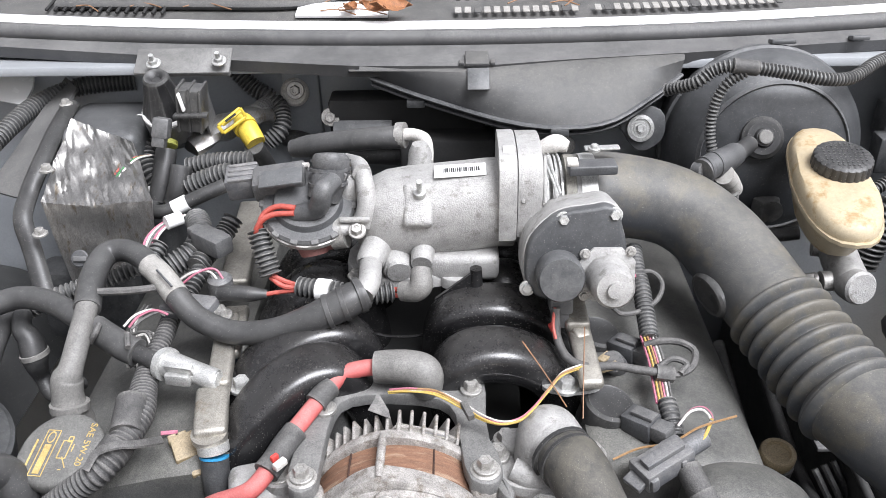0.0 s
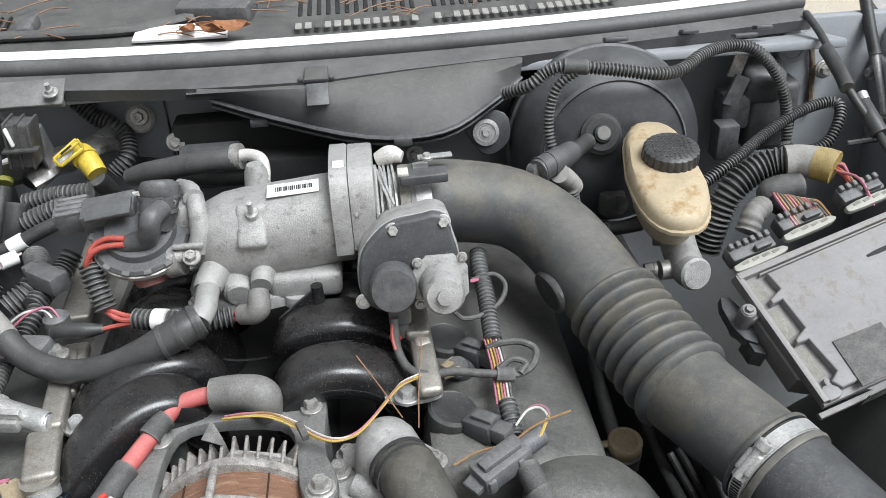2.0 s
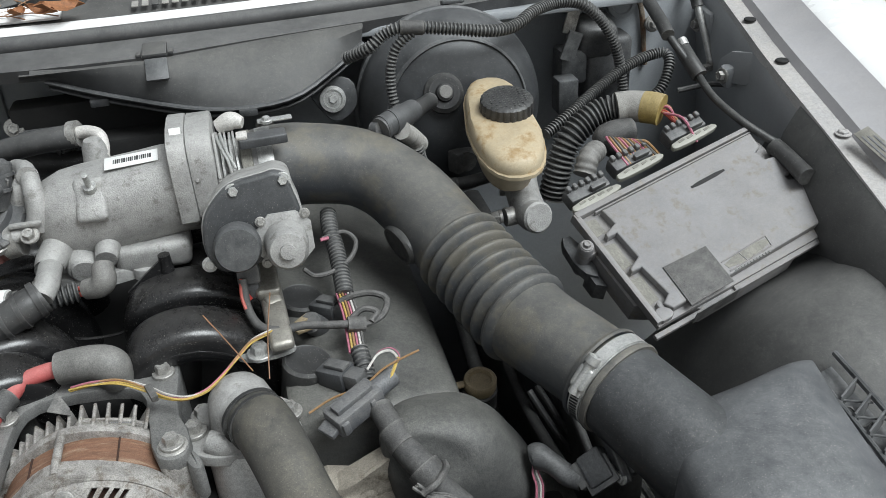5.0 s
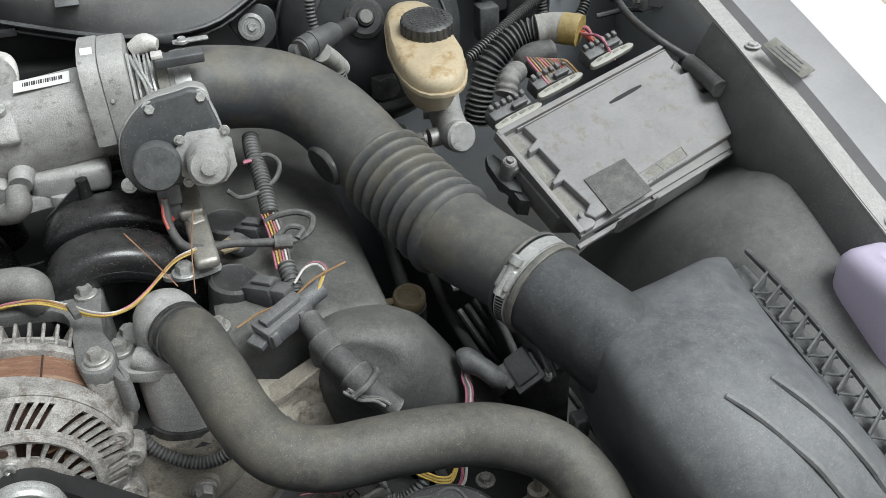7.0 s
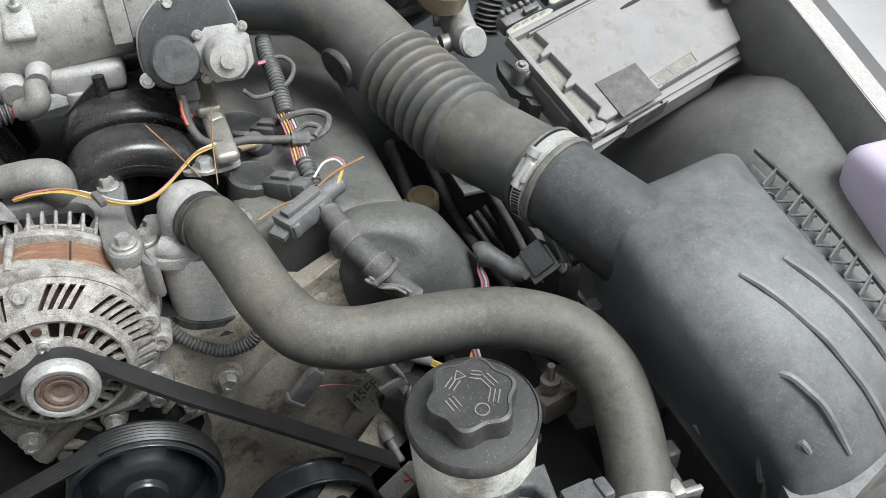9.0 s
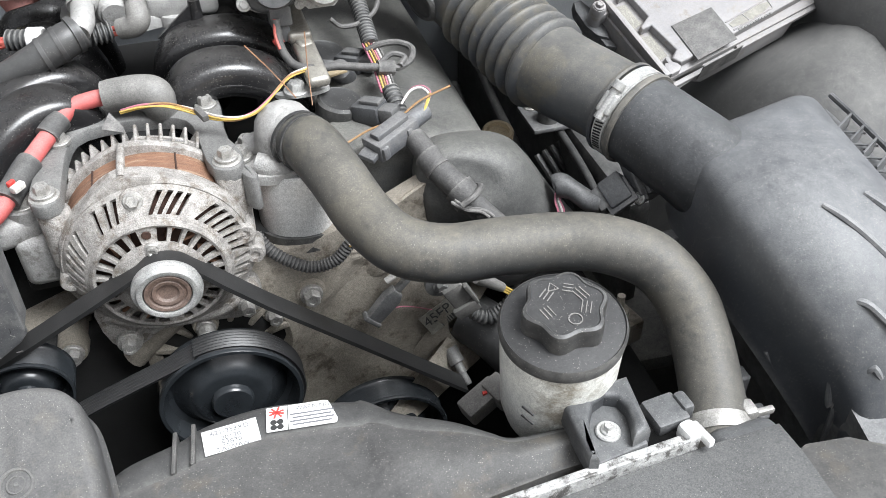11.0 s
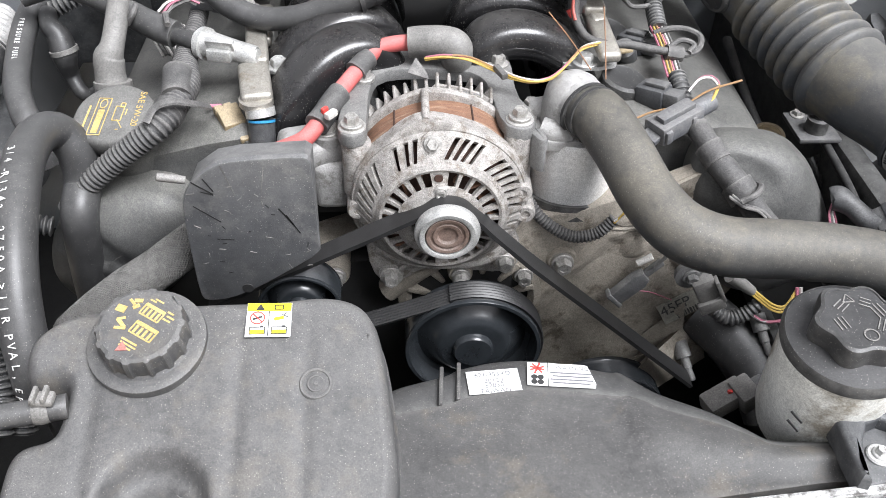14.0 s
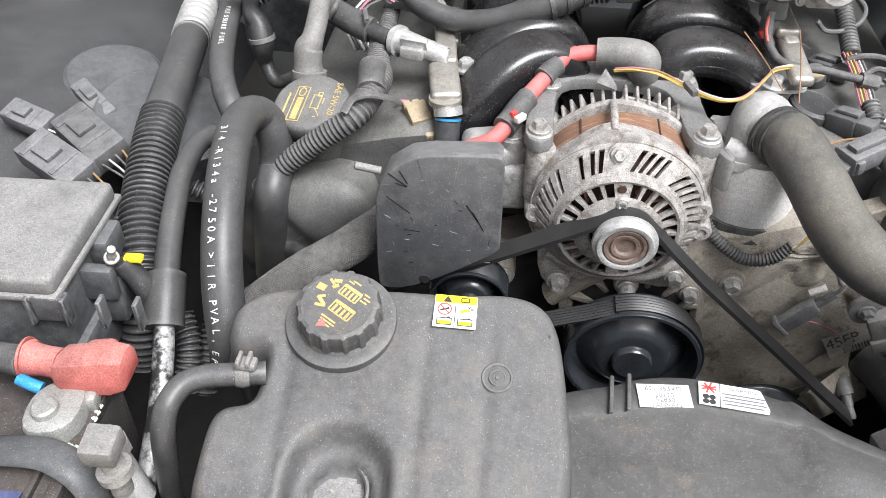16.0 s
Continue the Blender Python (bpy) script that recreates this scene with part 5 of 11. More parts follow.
# mounting ears and their bolts
def ear(x, y, z):
    s_ = 1 if x > AX else -1
    return join(lathe([(0.0135, -0.058), (0.0135, -0.006), (0.012, -0.003), (0, -0.003)], at(x, y, z), 20),
                prism(smooth_loop([(-0.008, -0.040), (0.030, -0.056), (0.034, -0.020), (0.020, 0.014), (-0.010, 0.024), (-0.012, 0.0)], 1), 0.022, Matrix.Translation((x - s_ * 0.012, y + 0.008, z - 0.034)) @ pose(0, 0, 0, 90, 0, 0) @ Matrix.Diagonal((-s_, 1, 1, 1)), 0.004))
for p in ((0.038, 0.513, 0.890), (-0.108, 0.506, 0.886)):
    part("mounting_ear", ear(*p), M_ALT, alt)
BB = axes((-0.041, 0.4790, 0.8955), (-0.05, -0.86, 0.52), (1, 0, 0))
part("bolt_boss", lathe([(0.0135, -0.020), (0.0115, -0.002), (0.0105, 0.0), (0, 0.0)], BB, 24), M_ALT, alt)
part("through_bolt", hexbolt(BB, 0.0058, 0.007, 1.4), M_BOLT, alt)
part("face_bolt", join(disc(0.0065, 0.003, axes((-0.035, 0.4600, 0.8590), (0, -1, 0)), 20), lathe([(0.0045, 0.003), (0.0045, 0.006), (0.003, 0.0062), (0.002, 0.0045), (0, 0.0045)], axes((-0.035, 0.4600, 0.8590), (0, -1, 0)), 16)), M_BOLT, alt)
part("face_hole", disc(0.0040, 0.0012, axes(around(-3, 0.0475, 0.4614), (0, -1, 0)), 16), M_SLOT, alt)
part("top_rib", tube([(-0.0465, 0.492, 0.9110), (-0.0465, 0.512, 0.9130), (-0.0465, 0.538, 0.9125)], 0.0036, 10), M_ALT, alt)
for p in ((-0.109, 0.481, 0.822), (0.046, 0.484, 0.812), (0.041, 0.482, 0.838)):
    part("casting_lug", lathe([(0.0105, -0.026), (0.0095, -0.002), (0.008, 0.0), (0.0042, 0.0), (0.004, -0.002), (0, -0.002)], axes(p, (0, -1, 0.1)), 18), M_ALT, alt)
PU = axes((-0.0295, 0.4835, 0.831), (0, 1, 0))
part("pulley", lathe([(0.0, -0.046), (0.0195, -0.046), (0.0200, -0.0520), (0.0215, -0.0528), (0.0245, -0.0528), (0.0255, -0.0500), (0.0262, -0.0490), (0.0285, -0.0480), (0.0292, -0.0450), (0.0285, -0.0420), (0.0255, -0.040), (0.0250, -0.022), (0.029, -0.020), (0.029, -0.017), (0, -0.017)], PU, 56), M_STEEL, alt, "bright steel overrunning pulley")
part("pulley_cap", lathe([(0.0, -0.0475), (0.0080, -0.0480), (0.0095, -0.0505), (0.0125, -0.0510), (0.0130, -0.0495), (0.0150, -0.0495), (0.0158, -0.0515), (0.0185, -0.0520), (0.0192, -0.050), (0.0195, -0.046), (0, -0.046)], PU, 44), material("rusty_cap", (0.13, 0.088, 0.070), 0.6, vary=0.3, scale=120, dust=0.4), alt, "rusty brown pulley cap")
bl = AM @ Matrix.Rotation(radians(14 - 90), 4, "Z") @ at(0.0826, 0, 0.0790) @ pose(0, 0, 0, 0, 90, 0)
part("label", box(0.009, 0.046, 0.0008, bl), M_STICKER, alt, "dusty barcode strip")
for k in range(14):
    part("bar", box(0.005, 0.0009, 0.0006, bl @ at(0, 0.002 + k * 0.0015, 0.0005)), M_FADED, alt)

bracket = thing("alternator_bracket", "grey cast alternator bracket with four arms", "bracket")
out2d = smooth_loop([(-0.124, 0.50), (-0.124, 0.53), (-0.118, 0.575), (-0.120, 0.635), (-0.110, 0.655), (-0.063, 0.662), (-0.019, 0.655), (0.020, 0.652), (0.034, 0.648), (0.042, 0.63), (0.040, 0.56), (0.052, 0.53), (0.052, 0.505), (0.038, 0.498), (0.022, 0.508), (0.016, 0.56), (0.012, 0.59), (-0.005, 0.605), (-0.06, 0.610), (-0.088, 0.603), (-0.096, 0.58), (-0.098, 0.53), (-0.098, 0.498), (-0.112, 0.490)], 1)
part("frame", prism(out2d, 0.012, at(0, 0, 0.884), 0.003, 2), M_BRACKET, bracket)
for p in ((-0.111, 0.508, 0.895), (0.038, 0.516, 0.8955)):
    part("foot_bolt", join(lathe([(0.0125, -0.003), (0.0125, 0.001), (0.011, 0.002), (0, 0.002)], at(*p), 22), hexbolt(at(p[0], p[1], p[2] + 0.002), 0.0068, 0.009)), M_BOLT, bracket)
for p in ((0.028, 0.613, 0.896), (-0.102, 0.588, 0.896)):
    part("bracket_bolt", hexbolt(at(*p), 0.0068, 0.010), M_BOLT, bracket)
part("bolt_lug", join(prism(smooth_loop([(0.050, 0.520), (0.062, 0.500), (0.060, 0.490), (0.053, 0.492), (0.046, 0.505)], 2), 0.034, at(0, 0, 0.856), 0.003)), M_BRACKET, bracket, "drooping arm beside the thermostat")
for p in ((0.026, 0.635, 0.83), (-0.102, 0.635, 0.83)):
    part("leg", box(0.024, 0.03, 0.12, at(*p), 0.006), M_BRACKET, bracket)

PLACE = FRONT
# ---- belt drive ----
def pulley(name, x, z, r, y0, label):
    t = thing(name, label, "pulley", group="belt drive pulleys")
    m = axes((x, y0, z), (0, 1, 0))
    prof = [(0, 0.004), (r * 0.30, 0.004), (r * 0.46, 0.003), (r * 0.52, 0.004), (r * 0.60, 0.009), (r * 0.70, 0.017), (r * 0.80, 0.021), (r * 0.87, 0.018), (r * 0.91, 0.008), (r * 0.935, 0.0), (r * 0.985, 0.0), (r, 0.002), (r, 0.003)]
    for k in range(6):
        h = 0.004 + 0.0036 * k
        prof += [(r * 0.985, h), (r * 0.985 - 0.002, h + 0.0018), (r * 0.985, h + 0.0036)]
    prof += [(r, 0.027), (r, 0.030), (0, 0.030)]
    part("rim", lathe(prof, m, 64), M_PULLEY, t)
    part("hub_cap", lathe([(0, -0.003), (r * 0.27, -0.003), (r * 0.295, -0.001), (r * 0.30, 0.006), (0, 0.006)], m, 36), M_PULLEY, t, "rubber-capped hub")
    return t
PLACE = Matrix()
pulley("water_pump_pulley", -0.001, 0.680, 0.0675, 0.436, "black pressed water pump pulley with ribbed belt groove")
PLACE = FRONT
pulley("tensioner_pulley", -0.172, 0.742, 0.040, 0.440, "black grooved tensioner pulley behind the splash shield")
pulley("steering_pump_pulley", 0.145, 0.556, 0.07, 0.432, "black power steering pump pulley low behind the fan")
pulley("crankshaft_pulley", CX, 0.50, 0.075, 0.435, "dark crankshaft pulley deep below")
PLACE = Matrix()
belt = thing("drive_belt", "ribbed black rubber drive belt", "drive belt")
def strap(path, y0, ribbed=False, w=0.022):
    """A belt along a path in the upright plane; its outer face may carry grooves."""
    pts = [Vector((x, 0, z)) for x, z in path]
    rows = []
    for i, p in enumerate(pts):
        d = (pts[min(i + 1, len(pts) - 1)] - pts[max(i - 1, 0)]).normalized()
        up = Vector((-d.z, 0, d.x))
        rows.append([tuple(p + up * (0.0011 * (j % 2 if ribbed else 0)) + Vector((0, y0 - w / 2 + w * j / 12, 0))) for j in range(13)])
    return sheet(rows, 0.004)
YB = 0.4515
wrap = [(-0.0295 + 0.0285 * math.cos(radians(a)), 0.829 + 0.0285 * math.sin(radians(a))) for a in range(117, 38, -6)]
part("left_run", strap([(-0.250, 0.7435), (-0.200, 0.7690), (-0.143, 0.7985), (-0.090, 0.8265), (-0.050, 0.8485)] + wrap[:1], YB), M_BELT, belt)
part("alternator_wrap", strap(wrap, YB), M_BELT, belt)
part("right_run", strap(wrap[-1:] + [(0.015, 0.8215), (0.049, 0.7860), (0.120, 0.7190), (0.180, 0.6620), (0.235, 0.6100)], YB), M_BELT, belt)
part("pump_run", strap([(-0.190, 0.676), (-0.150, 0.691), (-0.108, 0.709), (-0.049, 0.7310), (-0.025, 0.7415)] + [(-0.001 + 0.0695 * math.cos(radians(a)), 0.680 + 0.0695 * math.sin(radians(a))) for a in range(110, -41, -6)], 0.4515, True), M_BELT, belt, "grooved outer face")

# splash shield in front of the tensioner
shield = thing("splash_shield", "scuffed black plastic splash shield in front of the tensioner", "splash shield")
so = smooth_loop([(-0.246, 0.860), (-0.244, 0.887), (-0.233, 0.905), (-0.214, 0.920), (-0.196, 0.924), (-0.146, 0.927), (-0.139, 0.924), (-0.1385, 0.910), (-0.138, 0.840), (-0.138, 0.827), (-0.164, 0.809), (-0.195, 0.788), (-0.222, 0.775), (-0.243, 0.773), (-0.247, 0.782), (-0.2465, 0.833)], 1)
part("panel", prism(so, 0.006, Matrix.Translation((0, 0.424, 0)) @ pose(0, 0, 0, 90), 0.0022, 2), M_SHIELD, shield)
part("top_flange", sheet([[(-0.2450, 0.4230, 0.8800), (-0.2480, 0.4600, 0.8700)], [(-0.2330, 0.4230, 0.9030), (-0.2370, 0.4600, 0.8930)], [(-0.2140, 0.4230, 0.9180), (-0.2180, 0.4600, 0.9070)], [(-0.1960, 0.4230, 0.9220), (-0.1990, 0.4600, 0.9110)], [(-0.1440, 0.4230, 0.9250), (-0.1460, 0.4600, 0.9140)], [(-0.1400, 0.4230, 0.9210), (-0.1410, 0.4600, 0.9100)], [(-0.1400, 0.4230, 0.8300), (-0.1410, 0.4500, 0.8300)]], 0.003), M_SHIELD, shield)
part("stem", lathe([(0.0035, 0), (0.0035, 0.022), (0.002, 0.023), (0, 0.023)], axes((-0.243, 0.436, 0.893), (-1, -0.1, 0.25)), 12), M_GREYBOOT, shield)
part("hole", disc(0.0050, 0.0008, axes((-0.204, 0.4180, 0.789), (0, -1, 0)), 16), M_DEEP, shield)
srng = random.Random(12)
for k in range(40):  # scuffs: a few deep cuts, many fine pale ones, thick toward the lower edge
    if k < 9:
        x, z, l, a, w, m_ = ((-0.226, 0.898, 0.020, 38, 0.0012, M_DEEP), (-0.221, 0.901, 0.014, 62, 0.0010, M_DEEP), (-0.223, 0.893, 0.010, 20, 0.0010, M_DEEP), (-0.226, 0.872, 0.026, 40, 0.0009, M_DEEP), (-0.163, 0.868, 0.020, 58, 0.0014, M_DEEP), (-0.158, 0.860, 0.022, 63, 0.0010, M_DEEP), (-0.205, 0.905, 0.030, 75, 0.0006, M_TAPE), (-0.178, 0.905, 0.026, -80, 0.0006, M_TAPE), (-0.215, 0.845, 0.014, 5, 0.0008, M_DEEP))[k]
    else:
        x, z = srng.uniform(-0.238, -0.146), 0.912 - 0.105 * srng.random() ** 0.6
        l, a, w, m_ = srng.uniform(0.002, 0.007), srng.gauss(10, 40), srng.uniform(0.0004, 0.0008), srng.choice((M_GREYBOOT, M_DEEP, M_GREYBOOT, M_TAPE))
    part("scratch", box(l, 0.0004, w, at(x, 0.4179, z) @ pose(0, 0, 0, 0, a, 0)), m_, shield)

PLACE = Matrix()
# ---- water outlet, upper radiator hose ----
outlet = thing("water_outlet", "cast-aluminium thermostat housing with two bolts", "thermostat housing")
part("dome", join(lathe([(0.030, -0.028), (0.0285, -0.012), (0.0280, 0.0), (0.0262, 0.010), (0.0205, 0.0195), (0.0110, 0.0255), (0, 0.0275)], at(0.0935, 0.5580, 0.8905), 36), tube([(0.094, 0.560, 0.890, 0.0275), (0.101, 0.545, 0.890, 0.0262), (0.1075, 0.532, 0.8895, 0.0250)], seg=26)), M_ALU, outlet, "round speckled elbow")
part("flange", prism(smooth_loop([(0.038, 0.545), (0.040, 0.572), (0.052, 0.590), (0.095, 0.600), (0.135, 0.585), (0.142, 0.555), (0.10, 0.520), (0.06, 0.522)], 2), 0.010, at(0, 0, 0.857), 0.002), M_ALU, outlet)
part("neck", lathe([(0.0425, -0.062), (0.0430, -0.004), (0.0415, 0.0), (0, 0.0)], axes((0.0995, 0.5590, 0.858), (0, 0.12, 1)), 44), material("smooth_pale_casting", (0.62, 0.62, 0.61), 0.38, metal=0.4, vary=0.07, scale=30, dust=0.2, bump=0.1), outlet, "smooth pale neck")
part("pad", join(tube([(0.062, 0.540, 0.872, 0.010), (0.075, 0.535, 0.868, 0.012), (0.090, 0.530, 0.862, 0.008)], seg=14), tube([(0.058, 0.575, 0.868, 0.012), (0.075, 0.570, 0.872, 0.014)], seg=14)), M_ALU, outlet)
for p in ((0.050, 0.5590, 0.868), (0.134, 0.560, 0.867), (0.058, 0.577, 0.868)):
    part("bolt", hexbolt(at(*p), 0.0075, 0.010), M_BOLT, outlet)
part("seal_band", lathe([(0.046, 0.0), (0.046, 0.016), (0, 0.016)], axes((0.0995, 0.5500, 0.780), (0, 0.12, 1)), 36), M_RUBBER, outlet, "black rubber sleeve")
RH = [(0.104, 0.538, 0.890, 0.0255), (0.113, 0.518, 0.892, 0.0262), (0.126, 0.480, 0.884, 0.0255), (0.140, 0.437, 0.870, 0.0252), (0.160, 0.404, 0.860, 0.0252), (0.194, 0.390, 0.852, 0.0252), (0.240, 0.390, 0.847, 0.0252), (0.293, 0.388, 0.842, 0.0252), (0.334, 0.374, 0.840, 0.0255), (0.369, 0.352, 0.830, 0.0255), (0.388, 0.322, 0.808, 0.026), (0.390, 0.290, 0.785, 0.026), (0.384, 0.257, 0.765, 0.026), (0.374, 0.225, 0.752, 0.0265), (0.366, 0.20, 0.745, 0.0265)]
rhose = thing("radiator_hose", "dusty black rubber upper radiator hose in an S bend", "radiator hose")
part("hose", tube(RH, seg=26, n=10, lump=0.02), M_RADHOSE, rhose)
part("end_bead", join(tube([(0.102, 0.541, 0.890), (0.1035, 0.5375, 0.890)], 0.0275, 26), tube([(0.1075, 0.530, 0.891), (0.109, 0.5265, 0.8915)], 0.0272, 26)), M_RUBBER, rhose, "rolled hose end")
part("hose_clamp", join(band((0.374, 0.226, 0.7525), (0.366, 0.20, 0.745), 0.0278, 0.014), box(0.012, 0.016, 0.014, at(0.398, 0.226, 0.768), 0.003), box(0.022, 0.005, 0.006, at(0.408, 0.222, 0.768), 0.001)), M_BOLT, rhose, "spring hose clamp")

# ---- coolant reservoir ----
tank = thing("coolant_reservoir", "dusty grey plastic coolant expansion tank with pressed ribs", "coolant tank")
tout = [(-0.335, 0.165), (-0.335, 0.205), (-0.333, 0.222), (-0.326, 0.229), (-0.310, 0.231), (-0.304, 0.236), (-0.302, 0.255), (-0.300, 0.268), (-0.305, 0.276), (-0.314, 0.278), (-0.329, 0.274), (-0.335, 0.283), (-0.335, 0.300), (-0.326, 0.312), (-0.311, 0.320), (-0.290, 0.324), (-0.214, 0.328), (-0.172, 0.328), (-0.151, 0.331), (-0.130, 0.334), (-0.108, 0.331), (-0.094, 0.320), (-0.088, 0.299), (-0.082, 0.258), (-0.077, 0.212), (-0.079, 0.190), (-0.086, 0.172), (-0.10, 0.162), (-0.20, 0.156), (-0.30, 0.154), (-0.325, 0.157)]
def tank_top(x, y):
    z = 0.843 + 0.35 * (y - 0.268) - 0.06 * max(0, y - 0.300)
    z -= 0.004 * max(0, min(1, (x + 0.19) / 0.10))
    for gx, dep in ((-0.285, 0.0020), (-0.233, 0.0008), (-0.186, 0.0022), (-0.139, 0.0020)):
        z -= dep * math.exp(-((x - gx) / 0.0055) ** 2) * max(0, min(1, (0.275 - y) / 0.05 + 1))
    d = math.hypot((x + 0.236) / 0.036, max(0, (y - 0.186)) / 0.036)
    f = max(0, min(1, (1.12 - d) / 0.30))
    z -= 0.020 * f * f * (3 - 2 * f) + 0.014 * max(0, min(1, (0.68 - d) / 0.10))
    return z
def tank_bm():
    raw = [Vector(p) for p in smooth_loop(tout, 3)]
    raw.append(raw[0])
    run = [0.0]
    for a, b in zip(raw, raw[1:]):
        run.append(run[-1] + (b - a).length)
    k = 260
    rnd = []
    for q in range(k):
        s = run[-1] * q / k
        i = max(j for j in range(len(run) - 1) if run[j] <= s)
        rnd.append(raw[i].lerp(raw[i + 1], (s - run[i]) / max(1e-9, run[i + 1] - run[i])))
    for _ in range(3):
        rnd = [(rnd[i - 1] + rnd[i] * 2 + rnd[(i + 1) % k]) / 4 for i in range(k)]
    sign = 1 if sum(a.x * b.y - b.x * a.y for a, b in zip(rnd, rnd[1:] + rnd[:1])) > 0 else -1
    nrm = []
    for i in range(k):
        d = (rnd[(i + 2) % k] - rnd[i - 2]).normalized()
        nrm.append(Vector((-d.y, d.x)) * sign)
    secs = []
    for off, h in ((-0.004, -0.16), (-0.004, -0.044), (-0.0068, -0.043), (-0.0072, -0.038), (-0.0046, -0.036), (-0.004, -0.022), (-0.003, -0.0125), (-0.0005, -0.0055), (0.003, -0.0018), (0.007, 0.0)):
        line = [p + n_ * off for p, n_ in zip(rnd, nrm)]
        for _ in range(int(off * 500)):
            line = [(line[i - 1] + line[i] * 2 + line[(i + 1) % k]) / 4 for i in range(k)]
        secs.append([(p.x, p.y, tank_top(p.x, p.y) + h) for p in line])
    lid = bmesh.new()
    lid.faces.new([lid.verts.new((p[0], p[1], 0)) for p in secs[-1]])
    bmesh.ops.triangulate(lid, faces=lid.faces[:], ngon_method="EAR_CLIP")
    for no, lo, cuts in (((1, 0, 0), -0.36, 76), ((0, 1, 0), 0.10, 76)):
        for q in range(cuts):
            bmesh.ops.bisect_plane(lid, geom=lid.verts[:] + lid.edges[:] + lid.faces[:], plane_co=tuple(c * (lo + 0.0036 * q) for c in no), plane_no=no)
    rim = [p[:2] for p in secs[-1]]
    def inside(x, y):
        return sum((a[1] > y) != (b[1] > y) and x < (b[0] - a[0]) * (y - a[1]) / (b[1] - a[1]) + a[0] for a, b in zip(rim, rim[1:] + rim[:1])) % 2 == 1
    bmesh.ops.delete(lid, geom=[q for q in lid.faces if not inside(*q.calc_center_median()[:2])], context="FACES")
    for v in lid.verts:
        v.co.z = tank_top(v.co.x, v.co.y)
    out = join(loft(secs, cap=False), lid)
    bmesh.ops.remove_doubles(out, verts=out.verts[:], dist=0.0002)
    return out
part("tank_body", tank_bm(), M_TANK, tank, angle=85)
CAP = at(-0.2515, 0.2960, 0.8535) @ pose(0, 0, 0, 14, 0, 0)
part("neck_ring", lathe([(0.036, -0.010), (0.0415, -0.006), (0.0420, 0.0), (0.0415, 0.003), (0.0385, 0.0045), (0.033, 0.0045), (0.030, 0.007), (0, 0.007)], CAP, 56), M_TANK, tank, "broad flanged neck")
def capw(a, r, h):
    return r + (0.0015 if r > 0.0275 and (a * 14 / (2 * math.pi)) % 1 < 0.34 else 0.0)
part("cap", lathe([(0.0305, 0.004), (0.0305, 0.010), (0.0300, 0.0205), (0.0290, 0.0235), (0.0265, 0.0250), (0.0245, 0.0245), (0, 0.0245)], CAP, 112, capw), M_TANK, tank, "ribbed pressure cap")
CP = CAP @ at(0, 0, 0.0247) @ pose(0, 0, 0, 0, 0, -32)
def print_bar(x, y, w, h, turn=0.0):
    part("print", box(w, h, 0.0004, CP @ at(x, y, 0) @ pose(0, 0, 0, 0, 0, turn)), M_GOLDINK, tank)
for x, y, w, h in ((0.0015, 0.0120, 0.016, 0.0090), (0.0060, -0.0025, 0.018, 0.0095)):  # two boxes with bars in them
    part("print_frame", outline(w, h, 0.0011, CP @ at(x, y, 0)), M_GOLDINK, tank, "worn gold print")
    for q in range(4):
        print_bar(x + w * (q - 1.5) * 0.22, y - h * 0.10, w * 0.11, h * 0.62)
    print_bar(x, y + h * 0.36, w * 0.9, h * 0.20)
for x, y, w, h, a in ((-0.0130, 0.0150, 0.006, 0.003, 30), (-0.0160, 0.0120, 0.006, 0.002, -20), (-0.0115, 0.0105, 0.005, 0.003, 60), (-0.0120, -0.0050, 0.009, 0.0028, -20), (-0.0100, -0.0085, 0.008, 0.0022, 25), (-0.0140, -0.0020, 0.006, 0.0018, 40), (-0.0195, 0.0040, 0.007, 0.0055, 10),
                        (0.0140, 0.0120, 0.0060, 0.0013, 0), (0.0150, 0.0150, 0.0060, 0.0013, 0), (0.0130, 0.0180, 0.0050, 0.0013, 0), (0.0030, -0.0135, 0.013, 0.0014, 0), (0.0040, -0.0160, 0.013, 0.0012, 0), (0.0030, -0.0185, 0.010, 0.0012, 0), (-0.0040, 0.0200, 0.005, 0.0012, 0), (0.0000, 0.0220, 0.007, 0.0012, 0)):
    print_bar(x, y, w, h, a)
part("warning_triangle", prism([(-0.0042, -0.0032), (0.0042, -0.0032), (0, 0.0042)], 0.0004, CAP @ at(-0.009, -0.0165, 0.0246)), M_BOOT, tank, "faded pink triangle")
WL = at(-0.167, 0.311, tank_top(-0.167, 0.311) + 0.0012) @ pose(0, 0, 0, 11, 2, 1)
part("warning_label", prism(smooth_loop([(-0.0162, -0.0145), (0.0162, -0.0145), (0.0162, 0.0145), (-0.0162, 0.0145)], 0), 0.0006, WL), M_PAPER, tank, "yellow and white warning label")
part("label_header", box(0.0318, 0.0068, 0.0004, WL @ at(0, 0.0108, 0.0008)), M_YELLOWINK, tank, "yellow header")
part("label_mark", prism([(-0.0032, -0.0026), (0.0032, -0.0026), (0, 0.0030)], 0.0004, WL @ at(-0.0065, 0.0105, 0.0011)), M_INK, tank)
part("label_header_mark", outline(0.006, 0.0035, 0.0008, WL @ at(0.007, 0.0105, 0.0011)), M_INK, tank)
part("label_ring", lathe([(0.0046, 0), (0.0055, 0), (0.0055, 0.0004), (0.0046, 0.0004)], WL @ at(-0.0082, 0.0015, 0.0007), 24, closed=True), M_REDINK, tank)
